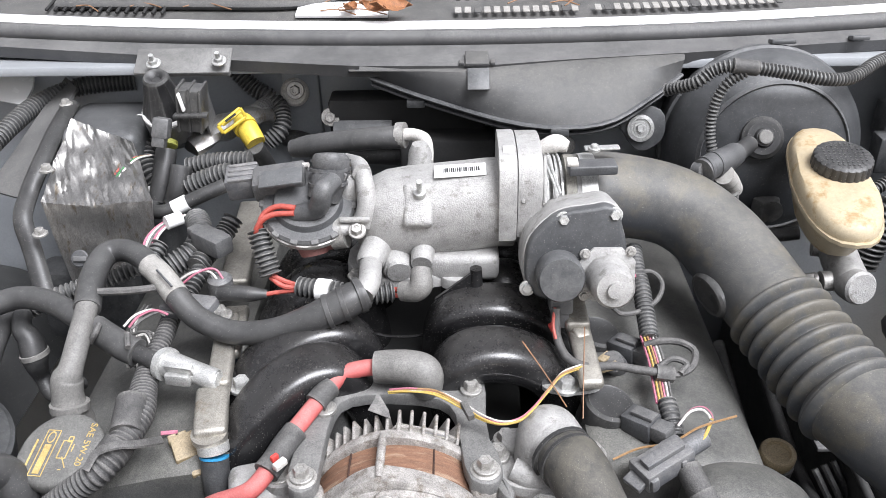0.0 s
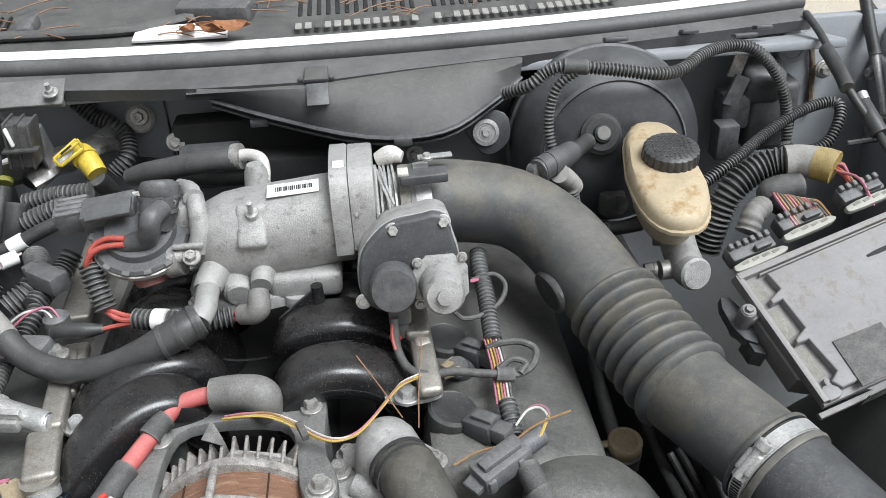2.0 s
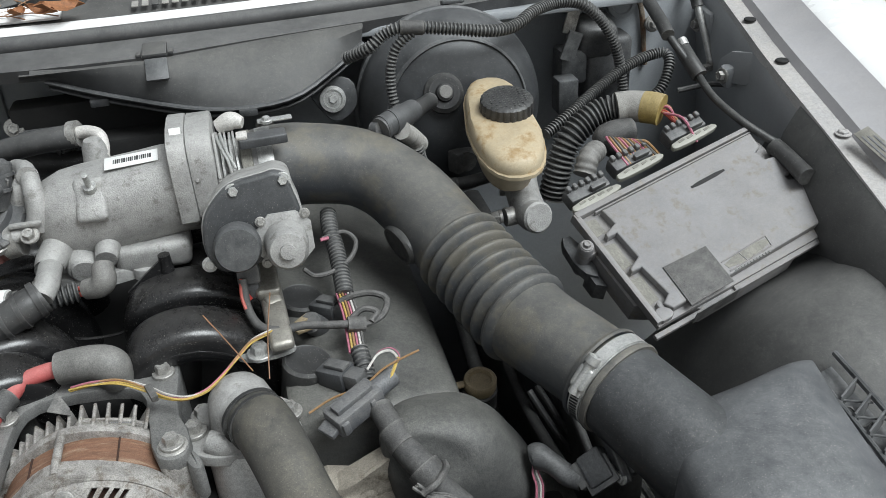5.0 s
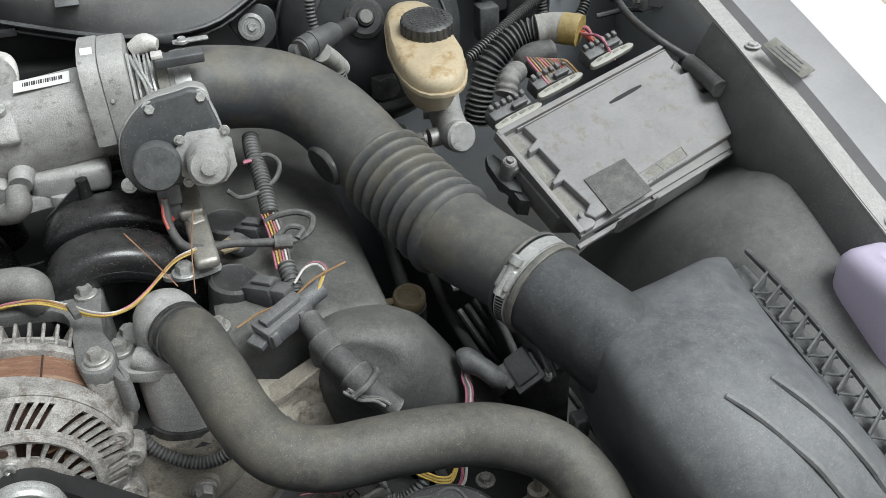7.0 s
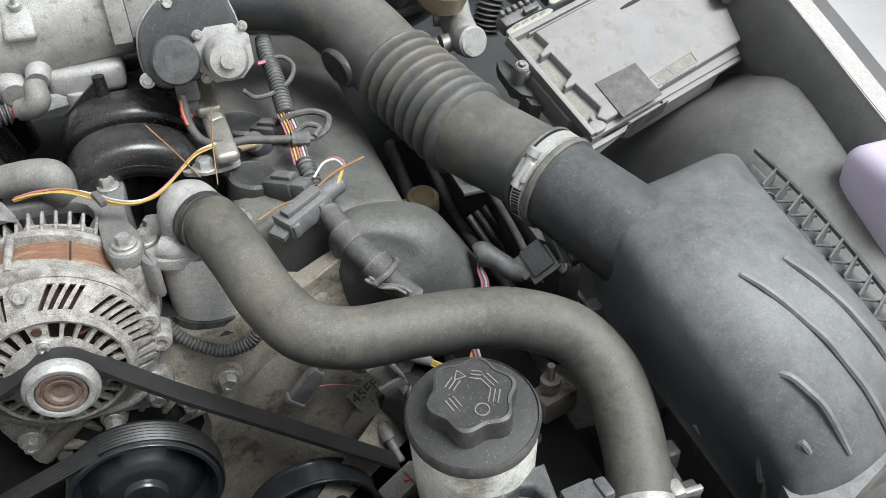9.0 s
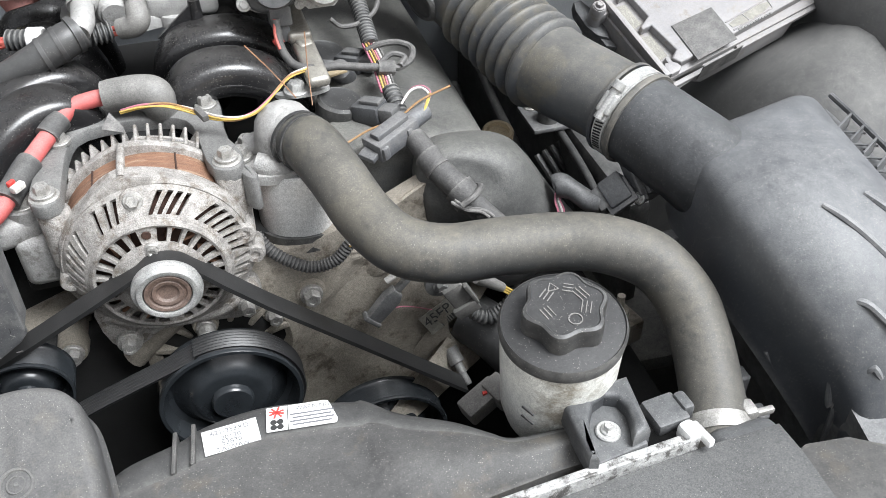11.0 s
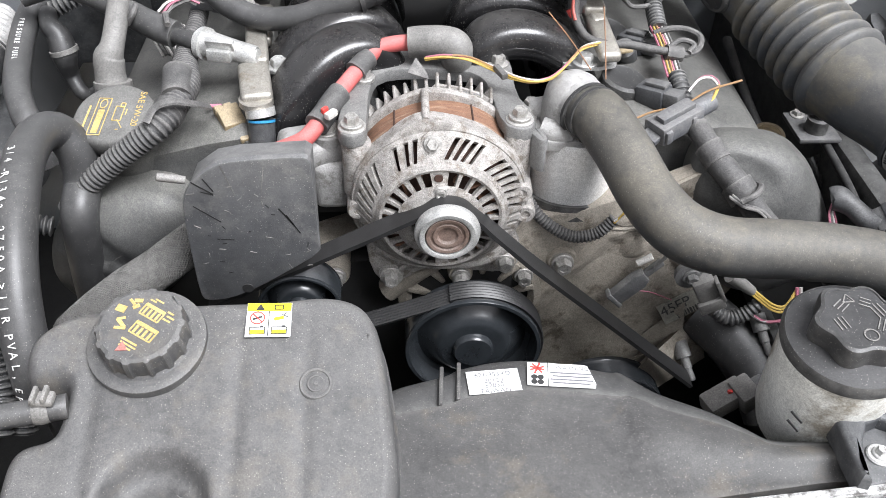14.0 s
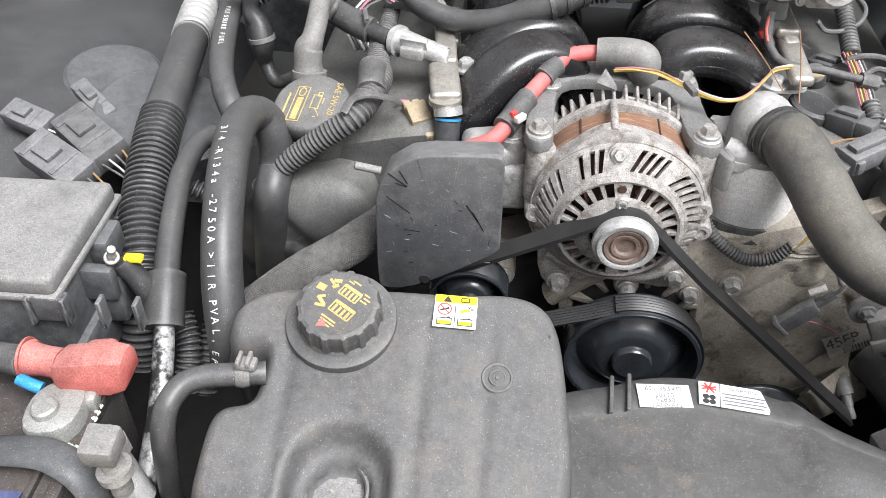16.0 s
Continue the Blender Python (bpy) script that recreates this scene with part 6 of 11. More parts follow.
part("label_ring_bar", box(0.0095, 0.0010, 0.0004, WL @ at(-0.0082, 0.0015, 0.0009) @ pose(0, 0, 0, 0, 0, -45)), M_REDINK, tank)
part("label_picture_bar", box(0.0070, 0.0016, 0.0003, WL @ at(-0.0082, 0.0015, 0.0007) @ pose(0, 0, 0, 0, 0, 20)), M_INK, tank)
part("label_picture", box(0.0070, 0.0026, 0.0004, WL @ at(0.0072, 0.0010, 0.0008) @ pose(0, 0, 0, 0, 0, 14)), M_YELLOWINK, tank)
part("label_tick", join(box(0.0034, 0.0006, 0.0004, WL @ at(0.0115, 0.0050, 0.0008) @ pose(0, 0, 0, 0, 0, 55)), box(0.0016, 0.0006, 0.0004, WL @ at(0.0098, 0.0042, 0.0008) @ pose(0, 0, 0, 0, 0, -45))), M_INK, tank)
lettering("label_word", "OK", 0.0026, WL @ at(0.0122, 0.0024, 0.0009), M_INK, tank)
for x in (-0.0078, 0.0078):
    part("label_fill", box(0.0100, 0.0032, 0.0004, WL @ at(x, -0.0104, 0.0008)), M_YELLOWINK, tank)
    part("label_outline", join(outline(0.0108, 0.0058, 0.0006, WL @ at(x, -0.0095, 0.0010)), box(0.0022, 0.0016, 0.0004, WL @ at(x + 0.003, -0.0060, 0.0008))), M_INK, tank)
part("label_rule", box(0.0006, 0.0215, 0.0004, WL @ at(0, -0.0036, 0.0008)), M_INK, tank)
MD = at(-0.1315, 0.2655, tank_top(-0.1315, 0.2655) - 0.0003) @ pose(0, 0, 0, 19)
part("moulded_disc", join(lathe([(0.0090, 0), (0.0098, 0.0011), (0.0112, 0.0011), (0.0120, 0)], MD, 36, closed=True), lathe([(0.0050, 0), (0.0054, 0.0007), (0.0060, 0.0007), (0.0064, 0)], MD, 28, closed=True), disc(0.0016, 0.001, MD, 12)), M_TANK, tank, "round moulded mark")
part("well_rim", lathe([(0.0205, -0.012), (0.0205, 0.0), (0.0218, 0.0016), (0.0235, 0.0010), (0.0240, -0.012)], at(-0.239, 0.1905, 0.7905) @ pose(0, 0, 0, 14), 44, closed=True), M_TANK, tank)
part("well_floor", disc(0.0208, 0.003, at(-0.239, 0.1905, 0.7800) @ pose(0, 0, 0, 14), 32), M_FUSELID, tank, "pale flat plate in the well")
part("well_bolt", join(disc(0.008, 0.003, at(-0.235, 0.182, 0.7815), 24), hexbolt(at(-0.235, 0.182, 0.7835), 0.0042, 0.006)), M_BOLT, tank, "retaining bolt in the well")
lrng = random.Random(4)
for k in range(5):  # leaf crumbs that collected in the well
    tagged(part("leaf_crumb", prism([(-0.0022, -0.0009), (0.0018, -0.0013), (0.0025, 0.0007), (-0.0008, 0.0015)], 0.0005, at(-0.239 + lrng.uniform(-0.012, 0.013), 0.193 + lrng.uniform(-0.008, 0.006), 0.7835 + 0.0004 * k) @ pose(0, 0, 0, lrng.uniform(-20, 20), lrng.uniform(-20, 20), lrng.uniform(0, 360))), M_STICKER), "dry grey-brown leaf crumb in the tank well", "leaf", "leaf crumbs")
oh = thing("overflow_hose", "dusty black rubber overflow hose clipped to the tank", "hose")
part("hose", tube([(-0.300, 0.2525, 0.838), (-0.322, 0.2465, 0.840), (-0.343, 0.2420, 0.840), (-0.357, 0.234, 0.838), (-0.364, 0.219, 0.832), (-0.367, 0.209, 0.815), (-0.370, 0.207, 0.79), (-0.377, 0.210, 0.74), (-0.385, 0.215, 0.66)], 0.0088, 18, 8), M_HOSE, oh)
part("clip", join(band((-0.316, 0.2485, 0.840), (-0.30, 0.2525, 0.839), 0.0098, 0.010), box(0.016, 0.011, 0.006, at(-0.312, 0.2480, 0.8515), 0.002), box(0.003, 0.013, 0.006, at(-0.309, 0.2480, 0.8560), 0.001), box(0.003, 0.013, 0.006, at(-0.316, 0.2475, 0.8560), 0.001)), M_GREYBOOT, oh, "spring hose clip")

# ---- power steering reservoir ----
ps = thing("steering_reservoir", "power steering fluid reservoir with broad black lid", "fluid reservoir")
PM = at(0.2540, 0.2790, 0.8600) @ pose(0, 0, 0, 6, -3, 0) @ Matrix.Diagonal((0.81, 0.81, 0.95, 1))
part("bottle", lathe([(0.030, -0.125), (0.050, -0.12), (0.0555, -0.10), (0.0575, -0.03), (0.058, -0.006), (0, -0.006)], PM, 40), M_PSRES, ps, "stained translucent bottle")
part("lid_disc", lathe([(0.056, -0.011), (0.0590, -0.010), (0.0600, -0.002), (0.0575, 0.002), (0.0565, 0.0005), (0.053, 0.001), (0.035, 0.004), (0, 0.004)], PM, 56), M_RUBBER, ps, "broad black lid")
def scallop(a, r, h):
    return r * (1 + 0.085 * math.cos(6 * a)) if r > 0.02 else r
part("cap", lathe([(0.0375, 0.002), (0.0378, 0.018), (0.0365, 0.0220), (0.0335, 0.0235), (0.0325, 0.0225), (0, 0.0225)], PM, 72, scallop), M_RUBBER, ps, "scalloped screw cap")
for a, w in ((60, 0.009), (130, 0.012), (195, 0.013), (330, 0.014), (20, 0.014)):
    x, y = 0.019 * math.cos(radians(a)), 0.019 * math.sin(radians(a))
    part("raised_mark", join(*[box(w, 0.0009, 0.0011, PM @ at(x, y, 0.0228) @ pose(0, 0, 0, 0, 0, a - 90) @ at(0, d, 0)) for d in (-0.004, 0, 0.004)]), M_GREYBOOT, ps)
part("triangle_mark", join(*[box(0.010, 0.0008, 0.0008, PM @ at(-0.004, 0.021, 0.0228) @ pose(0, 0, 0, 0, 0, q) @ at(0, -0.003, 0)) for q in (0, 120, 240)]), M_GREYBOOT, ps)
part("ring_mark", lathe([(0.0055, 0), (0.0065, 0), (0.0065, 0.0008), (0.0055, 0.0008)], PM @ at(0.002, -0.019, 0.0226), 24, closed=True), M_GREYBOOT, ps)
br2 = [(0.243, 0.250), (0.300, 0.254), (0.297, 0.228), (0.2945, 0.203), (0.279, 0.199), (0.284, 0.212), (0.2865, 0.226), (0.284, 0.236), (0.275, 0.2405), (0.264, 0.236), (0.255, 0.222), (0.250, 0.205), (0.2485, 0.190), (0.242, 0.192), (0.2415, 0.215), (0.2425, 0.235)]
part("bracket", join(prism(br2, 0.022, at(0, 0, 0.793), 0.005, 3), prism([(0.243, 0.250), (0.300, 0.254), (0.292, 0.199), (0.246, 0.192)], 0.012, at(0, 0, 0.790), 0.002)), M_PLASTIC, ps, "black moulded mounting bracket")
part("bracket_bolt", join(disc(0.0095, 0.0025, at(0.268, 0.2165, 0.8020), 24), hexbolt(at(0.268, 0.2165, 0.8040), 0.0040, 0.006)), M_STEEL, ps)
for dz in (0, 0.010):
    part("level_mark", box(0.011, 0.001, 0.0018, axes(PM.translation + Vector((-0.0375, -0.0325, -0.050 - dz)), (-0.75, -0.65, 0), (0.65, -0.75, -0.45)) @ pose(0, 0, 0, -90)), M_INK, ps)

# ---- fan shroud and radiator ----
shroud = thing("fan_shroud", "dusty black plastic radiator fan shroud", "fan shroud")
REAR = [(-0.100, 0.292), (-0.081, 0.306), (-0.068, 0.312), (-0.037, 0.321), (-0.023, 0.328), (0.009, 0.335), (0.046, 0.334), (0.095, 0.321), (0.106, 0.319), (0.129, 0.298), (0.167, 0.277), (0.189, 0.260), (0.206, 0.248), (0.249, 0.245)]
def shroud_rows():
    """Cross rows from the rear lip over a sunk band, a step and the deck; toward the side the deck rises as a bevelled facet."""
    rows = []
    for p in curve_points([(a, b, 0) for a, b in REAR], 4):
        x, y = float(p[0]), float(p[1])
        front = 0.178 + 0.115 * max(0.0, x + 0.02) ** 1.0 * (1 if x > -0.02 else 0)
        front = min(front, 0.207)
        side = max(0.0, min(1.0, (x - 0.095) / 0.020))
        row = [(x, y + 0.002, 0.70), (x, y + 0.0015, 0.770), (x, y, 0.7775)]
        for v in (0.02, 0.08, 0.16, 0.235, 0.255, 0.30, 0.40, 0.50, 0.58, 0.66, 0.80, 0.93, 1.0):
            band_ = 0.7795 + 0.004 * min(1, v / 0.1)
            step = 0.0045 * max(0, min(1, (v - 0.235) / 0.02)) * (1 - side)
            facet = side * (0.010 * min(1.0, v / 0.45)) * (1 if v < 0.62 else max(0.35, 1 - (v - 0.62) * 5))
            row.append((x, y + (front - y) * v, band_ + step + facet - 0.003 * max(0, v - 0.6)))
        row.append((x, front - 0.002, 0.765))
        rows.append(row)
    return rows
part("shell", sheet([r[6:] for r in shroud_rows()], 0.003), M_SHROUD, shroud)
part("rear_band", sheet([r[:7] for r in shroud_rows()], 0.003), M_HOSE, shroud, "cleaner black rear band")
part("deck_end", box(0.003, 0.036, 0.03, at(0.2495, 0.226, 0.771) @ pose(0, 0, 0, 0, 0, 2), 0.001), M_SHROUD, shroud)
for x, y in ((-0.0405, 0.3040), (-0.0265, 0.3080)):
    part("rib", box(0.0034, 0.040, 0.014, at(x, y, 0.781) @ pose(0, 0, 0, -4, 0, -4), 0.001), M_SHROUD, shroud)
LB1 = at(0.0015, 0.3085, 0.7850) @ pose(0, 0, 0, -2, 0, 4)
part("label", box(0.042, 0.024, 0.0008, LB1, 0.0002), M_PAPER, shroud, "white part label")
for body_, y in (("621-353XD", 0.007), ("20120", 0.0005), ("52830", -0.0045), ("TAIWAN", -0.010)):
    lettering("print", body_, 0.0062, LB1 @ at(0, y, 0.0005), M_FADED, shroud)
LB2 = at(0.0560, 0.3130, 0.7850) @ pose(0, 0, 0, -2, 0, -6)
part("label", prism([(-0.0270, -0.0120), (0.0265, -0.0120), (0.0275, -0.0080), (0.0215, 0.0110), (0.0180, 0.0120), (-0.0270, 0.0120)], 0.0008, LB2 @ at(0, 0, -0.0004)), M_PAPER, shroud, "white fan warning label")
lettering("print", "WARNING", 0.0055, LB2 @ at(0.009, 0.0075, 0.0005), M_FADED, shroud)
for k in range(4):
    part("print_bar", box(0.034 - 0.004 * (k % 2), 0.0014, 0.0004, LB2 @ at(0.008, 0.002 - 0.0035 * k, 0.0004)), M_FADED, shroud)
part("red_mark", join(*[box(0.012, 0.0016, 0.0004, LB2 @ at(-0.019, 0.006, 0.0005) @ pose(0, 0, 0, 0, 0, q)) for q in (20, 70, 130, 165)]), M_REDINK, shroud)
part("fan_mark", join(*[disc(0.0026, 0.0004, LB2 @ Matrix.Translation((-0.019, -0.006, 0.0004)) @ Matrix.Rotation(radians(q), 4, "Z") @ at(0.0036, 0, 0), 14) for q in (45, 135, 225, 315)]), M_INK, shroud)
part("label_rule", box(0.0006, 0.026, 0.0004, LB2 @ at(-0.0105, 0, 0.0004)), M_INK, shroud)

rad = thing("radiator", "radiator top with pale weathered aluminium edge", "radiator")
part("core", box(0.60, 0.030, 0.38, at(0.05, 0.150, 0.575), 0.004), M_BRACKET, rad)
ER = at(0.2250, 0.1885, 0.796) @ pose(0, 0, 0, 0, 0, 4.5)
part("edge_strip", join(box(0.21, 0.0085, 0.010, ER, 0.002), box(0.21, 0.0025, 0.014, ER @ at(0, -0.0045, 0.001), 0.0008)), material("flaking_metal_edge", (0.46, 0.46, 0.45), 0.5, metal=0.3, vary=0.3, scale=90, bump=0.6, dust=0.3, second=(0.06, 0.055, 0.05), second_amount=0.42, second_scale=80), rad, "pale flaking metal edge")
part("end_cap", join(box(0.013, 0.016, 0.016, at(0.3255, 0.2000, 0.799) @ pose(0, 0, 0, 0, 0, 12), 0.004), box(0.006, 0.022, 0.008, at(0.334, 0.196, 0.800) @ pose(0, 0, 0, 0, 0, 12), 0.002)), M_PAPER, rad, "white plastic end cap")
part("tank_end", box(0.06, 0.05, 0.05, at(0.38, 0.190, 0.755), 0.012, 3), M_PLASTIC, rad)
part("side_bracket", join(box(0.028, 0.028, 0.012, at(0.318, 0.2225, 0.798) @ pose(0, 0, 0, 0, 0, 6), 0.003), box(0.010, 0.018, 0.018, at(0.334, 0.225, 0.798) @ pose(0, 0, 0, 0, 0, 6), 0.003)), M_PLASTIC, rad)
part("front_panel", sheet([[(x, 0.184 + 0.009 * (x - 0.13) / 0.24, 0.7900), (x, 0.165, 0.7930), (x, 0.10, 0.7900), (x, 0.02, 0.775), (x, 0.018, 0.74)] for x in (-0.02, 0.08, 0.18, 0.28, 0.40)], 0.003), M_LINERDUST, rad, "dusty grey-brown front panel")
cov = thing("headlamp_cover", "dusty black moulded cover in front of the air cleaner", "cover")
part("panel", prism(smooth_loop([(0.33, 0.02), (0.36, 0.155), (0.43, 0.185), (0.50, 0.14), (0.56, 0.02)], 1), 0.02, at(0, 0, 0.765), 0.006), M_SHROUD, cov)

# ---- rear of the bay: heater box cover, brake booster, firewall fittings ----
hood = thing("heater_box_cover", "dusty black plastic heater box cover under the cowl", "cover")
HT = [(-0.1120, 0.9975, 1.0640), (-0.0150, 0.9935, 1.0655), (0.0450, 0.9915, 1.0660), (0.1380, 1.0090, 1.0670), (0.2200, 1.0200, 1.0680), (0.2950, 1.0300, 1.0680)]
HB = [(-0.0870, 1.0090, 1.0520), (-0.0150, 0.9930, 1.0300), (0.0950, 0.9540, 1.0120), (0.1860, 0.9520, 1.0120), (0.2490, 0.9870, 1.0300), (0.2910, 1.0180, 1.0480)]
rows = []
for a, b in zip(curve_points(HT, 4), curve_points(HB, 4)):
    a, b = Vector(a), Vector(b)
    rows.append([tuple(a + Vector((0, 0.02, 0.0))), tuple(a), tuple(a * 0.95 + b * 0.05 + Vector((0, -0.004, 0.001))), tuple(a * 0.5 + b * 0.5 + Vector((0, -0.006, 0.007))), tuple(a * 0.08 + b * 0.92 + Vector((0, 0.0, 0.003))), tuple(b), tuple(b + Vector((0, 0.008, -0.012))), tuple(b + Vector((0, 0.05, -0.03)))])
part("panel", sheet(rows, 0.004), M_COWL, hood)
part("lip", tube([tuple(Vector(p) + Vector((0, -0.002, -0.001))) for p in curve_points(HB, 4)], 0.004, 8, 1, flat=0.7), M_PLASTIC, hood, "raised lower lip")
part("lip", tube([tuple(Vector(p) + Vector((0, 0.006, -0.012))) for p in curve_points(HB, 4)], 0.003, 8, 1, flat=0.7), M_PLASTIC, hood)
part("clip", join(box(0.028, 0.034, 0.005, at(0.0420, 1.0080, 1.0730) @ pose(0, 0, 0, 8), 0.001), *[box(0.006, 0.012, 0.004, at(0.0420 + q * 0.0185, 1.0000, 1.0715), 0.001) for q in (-1, 1)]), M_COWL, hood, "square retaining clip")
part("catch", box(0.026, 0.030, 0.003, at(0.0430, 0.9755, 1.0595) @ pose(0, 0, 0, 38), 0.001), M_PLASTIC, hood, "square catch recess")
for p in ((-0.0330, 1.0040, 1.0200), (0.1380, 0.9490, 1.0040)):
    part("latch", box(0.022, 0.014, 0.010, at(*p), 0.002), M_PLASTIC, hood)

shelf = thing("cowl_lip", "grey dusty sheet-metal cowl lip with clips", "cowl lip", kind="structure")
for p, s_ in (((0.4160, 1.0430, 1.0780), 0.030), ((0.5190, 1.0650, 1.0740), 0.022), ((0.5850, 1.0450, 1.0700), 0.03), ((0.6150, 1.0610, 1.0740), 0.022)):
    part("clip", box(s_, 0.016, 0.006, at(*p) @ pose(0, 0, 0, -15), 0.002), M_PLASTIC, shelf)
part("left_bracket", join(box(0.118, 0.040, 0.004, at(*(-0.3180, 1.0280, 1.0680)) @ pose(0, 0, 0, 30), 0.002), box(0.105, 0.004, 0.014, at(*(-0.3130, 1.0220, 1.0580)), 0.001)), M_BRACKET, shelf, "galvanised bracket strip")
for p in ((-0.3480, 1.0080, 1.0720), (-0.2700, 1.0140, 1.0720)):
    part("bracket_bolt", join(hexbolt(axes(p, (0, -0.4, 0.9)), 0.006, 0.006), lathe([(0.003, 0), (0.003, 0.014), (0, 0.014)], axes(p, (0, -0.4, 0.9)), 10)), M_STEEL, shelf)
part("lower_strip", box(0.075, 0.018, 0.004, at(*(-0.2360, 1.0630, 1.0500)) @ pose(0, 0, 0, 15), 0.001), M_SEAL, shelf)

# brake booster
booster = thing("brake_booster", "large dusty black round brake booster on the firewall", "brake booster")
BM = axes((0.3990, 0.9690, 0.9600), (0.02, -1, 0.16), (1, 0, 0)) @ Matrix.Diagonal((0.92, 0.92, 1, 1))
part("front_shell", lathe([(0.132, -0.055), (0.134, -0.035), (0.130, -0.022), (0.120, -0.008), (0.108, 0.004), (0.085, 0.016), (0.055, 0.024), (0.040, 0.026), (0, 0.027)], BM, 64), M_PLASTIC, booster)
part("rear_shell", lathe([(0.10, -0.13), (0.125, -0.11), (0.131, -0.075), (0.134, -0.06), (0.134, -0.05), (0, -0.05)], BM, 64), M_PLASTIC, booster)
part("rim_bead", lathe([(0.132, -0.06), (0.1365, -0.056), (0.1365, -0.046), (0.132, -0.042)], BM, 64, closed=True), M_PLASTIC, booster)
part("pressed_ring", lathe([(0.094, 0.008), (0.098, 0.0125), (0.102, 0.007)], BM, 56), M_PLASTIC, booster)
gp = (0.3770, 0.9500, 0.9920)
part("grommet", lathe([(0.026, -0.01), (0.025, 0.006), (0.020, 0.010), (0.012, 0.010), (0.010, 0.014), (0, 0.015)], axes(gp, (0.0, -0.9, 0.4)), 32), M_RUBBER, booster, "rubber vacuum grommet")
part("grommet_cap", disc(0.0085, 0.004, axes(Vector(gp) + Vector((0, -0.012, 0.006)), (0, -0.9, 0.4)), 20), M_GREYBOOT, booster)
valve = thing("check_valve", "black vacuum check valve and elbow on the booster", "check valve")
part("spout", tube([(0.3550, 0.9250, 0.9950), (0.3240, 0.8780, 1.0030), (0.3040, 0.8540, 1.0060)], 0.010, 16), M_RUBBER, valve)
part("body", join(tube([(0.3230, 0.8760, 1.0060, 0.0130), (0.3080, 0.8580, 1.0080, 0.0140), (0.2910, 0.8450, 1.0080, 0.0140), (0.2780, 0.8350, 1.0060, 0.0130)], seg=20), tube([(0.2780, 0.8350, 1.0060), (0.2710, 0.8420, 1.0040)], 0.009, 14)), M_CONN, valve)
part("ring", join(*[tube([p, q], 0.015, 20) for p, q in (((0.2910, 0.8450, 1.0080), (0.2940, 0.8470, 1.0080)), ((0.2790, 0.8370, 1.0060), (0.2820, 0.8390, 1.0060)))]), M_CONN, valve)
part("foil_sleeve", tube([(0.3020, 0.8390, 1.0000), (0.3170, 0.8620, 0.9800), (0.3300, 0.8810, 0.9600)], 0.011, 16, rib=(0.006, 0.001)), M_CLOTH, valve, "foil-wrapped stub")
part("lower_hose", tube([(0.3230, 0.8660, 0.9650), (0.3290, 0.8740, 0.9400), (0.3430, 0.8920, 0.9100), (0.3680, 0.9140, 0.8700)], 0.0085, 12, rib=(0.005, 0.0012)), M_CONDUIT, valve)

# brake fluid reservoir and master cylinder
mc = thing("master_cylinder", "cast-aluminium brake master cylinder under its reservoir", "master cylinder")
part("barrel", tube([(0.4690, 0.9300, 0.9050, 0.0200), (0.4410, 0.8320, 0.9050, 0.0200), (0.4330, 0.7800, 0.9050, 0.0190), (0.4350, 0.7660, 0.9020, 0.0180)], seg=24), M_ALU, mc)
part("end_plug", lathe([(0.017, -0.01), (0.0185, 0.0), (0.0185, 0.010), (0.016, 0.013), (0, 0.013)], axes((0.4330, 0.7650, 0.9050), (0.2, -0.9, 0.25)), 24), M_ALU, mc)
part("outlet_boss", join(tube([(0.4210, 0.7820, 0.9000), (0.4040, 0.7810, 0.9000)], 0.011, 14), hexbolt(axes((0.4010, 0.7840, 0.9000), (-1, 0, 0)), 0.008, 0.012, 1.0), tube([(0.3990, 0.7820, 0.9000), (0.3860, 0.7870, 0.8950)], 0.004, 10)), M_BOLT, mc)
part("outlet_boss", tube([(0.4170, 0.8450, 0.9050), (0.4330, 0.8410, 0.9050)], 0.011, 14), M_BOLT, mc)
for pts in (join(tube([(0.4100, 0.8700, 0.9080), (0.3890, 0.8710, 0.9050), (0.3720, 0.8750, 0.9020)], 0.008, 14), hexbolt(axes((0.3720, 0.8750, 0.9020), (-1, 0, 0)), 0.009, 0.01, 1.0)), join(tube([(0.3940, 1.0020, 0.9050), (0.3980, 0.9580, 0.9050), (0.3970, 0.9250, 0.9050)], 0.014, 14), box(0.03, 0.02, 0.03, at(*(0.3920, 0.9350, 0.9050)) @ pose(0, 0, 0, 0, 0, 30), 0.004))):
    part("side_port", pts, M_RUBBER, mc, "black brake pipe fitting")
res = thing("brake_reservoir", "cream translucent brake fluid reservoir stained brown", "fluid reservoir")
R0, R1 = Vector((0.4260, 0.9110, 1.0000)), Vector((0.4140, 0.7690, 0.9780))
rdir = (R1 - R0)
RMX = Matrix.Translation(R0) @ Matrix((rdir.normalized().cross(Vector((0, 0, 1))).normalized() * -1, rdir.normalized(), rdir.normalized().cross(rdir.normalized().cross(Vector((0, 0, 1)))).normalized() * -1)).transposed().to_4x4()
RL = rdir.length
def res_ring(grow, h, w=0.0375):
    ring = []
    for k in range(24):
        a = 2 * math.pi * k / 24
        c, s_ = math.cos(a), math.sin(a)
        x = (w + 0.003 * (1 if s_ > 0 else 0)) * grow * math.copysign(abs(c) ** 0.8, c)
        y = RL / 2 + (RL / 2 + 0.026) * grow * math.copysign(abs(s_) ** 0.8, s_)
        ring.append(tuple(RMX @ Vector((x, y, h))))
    return ring
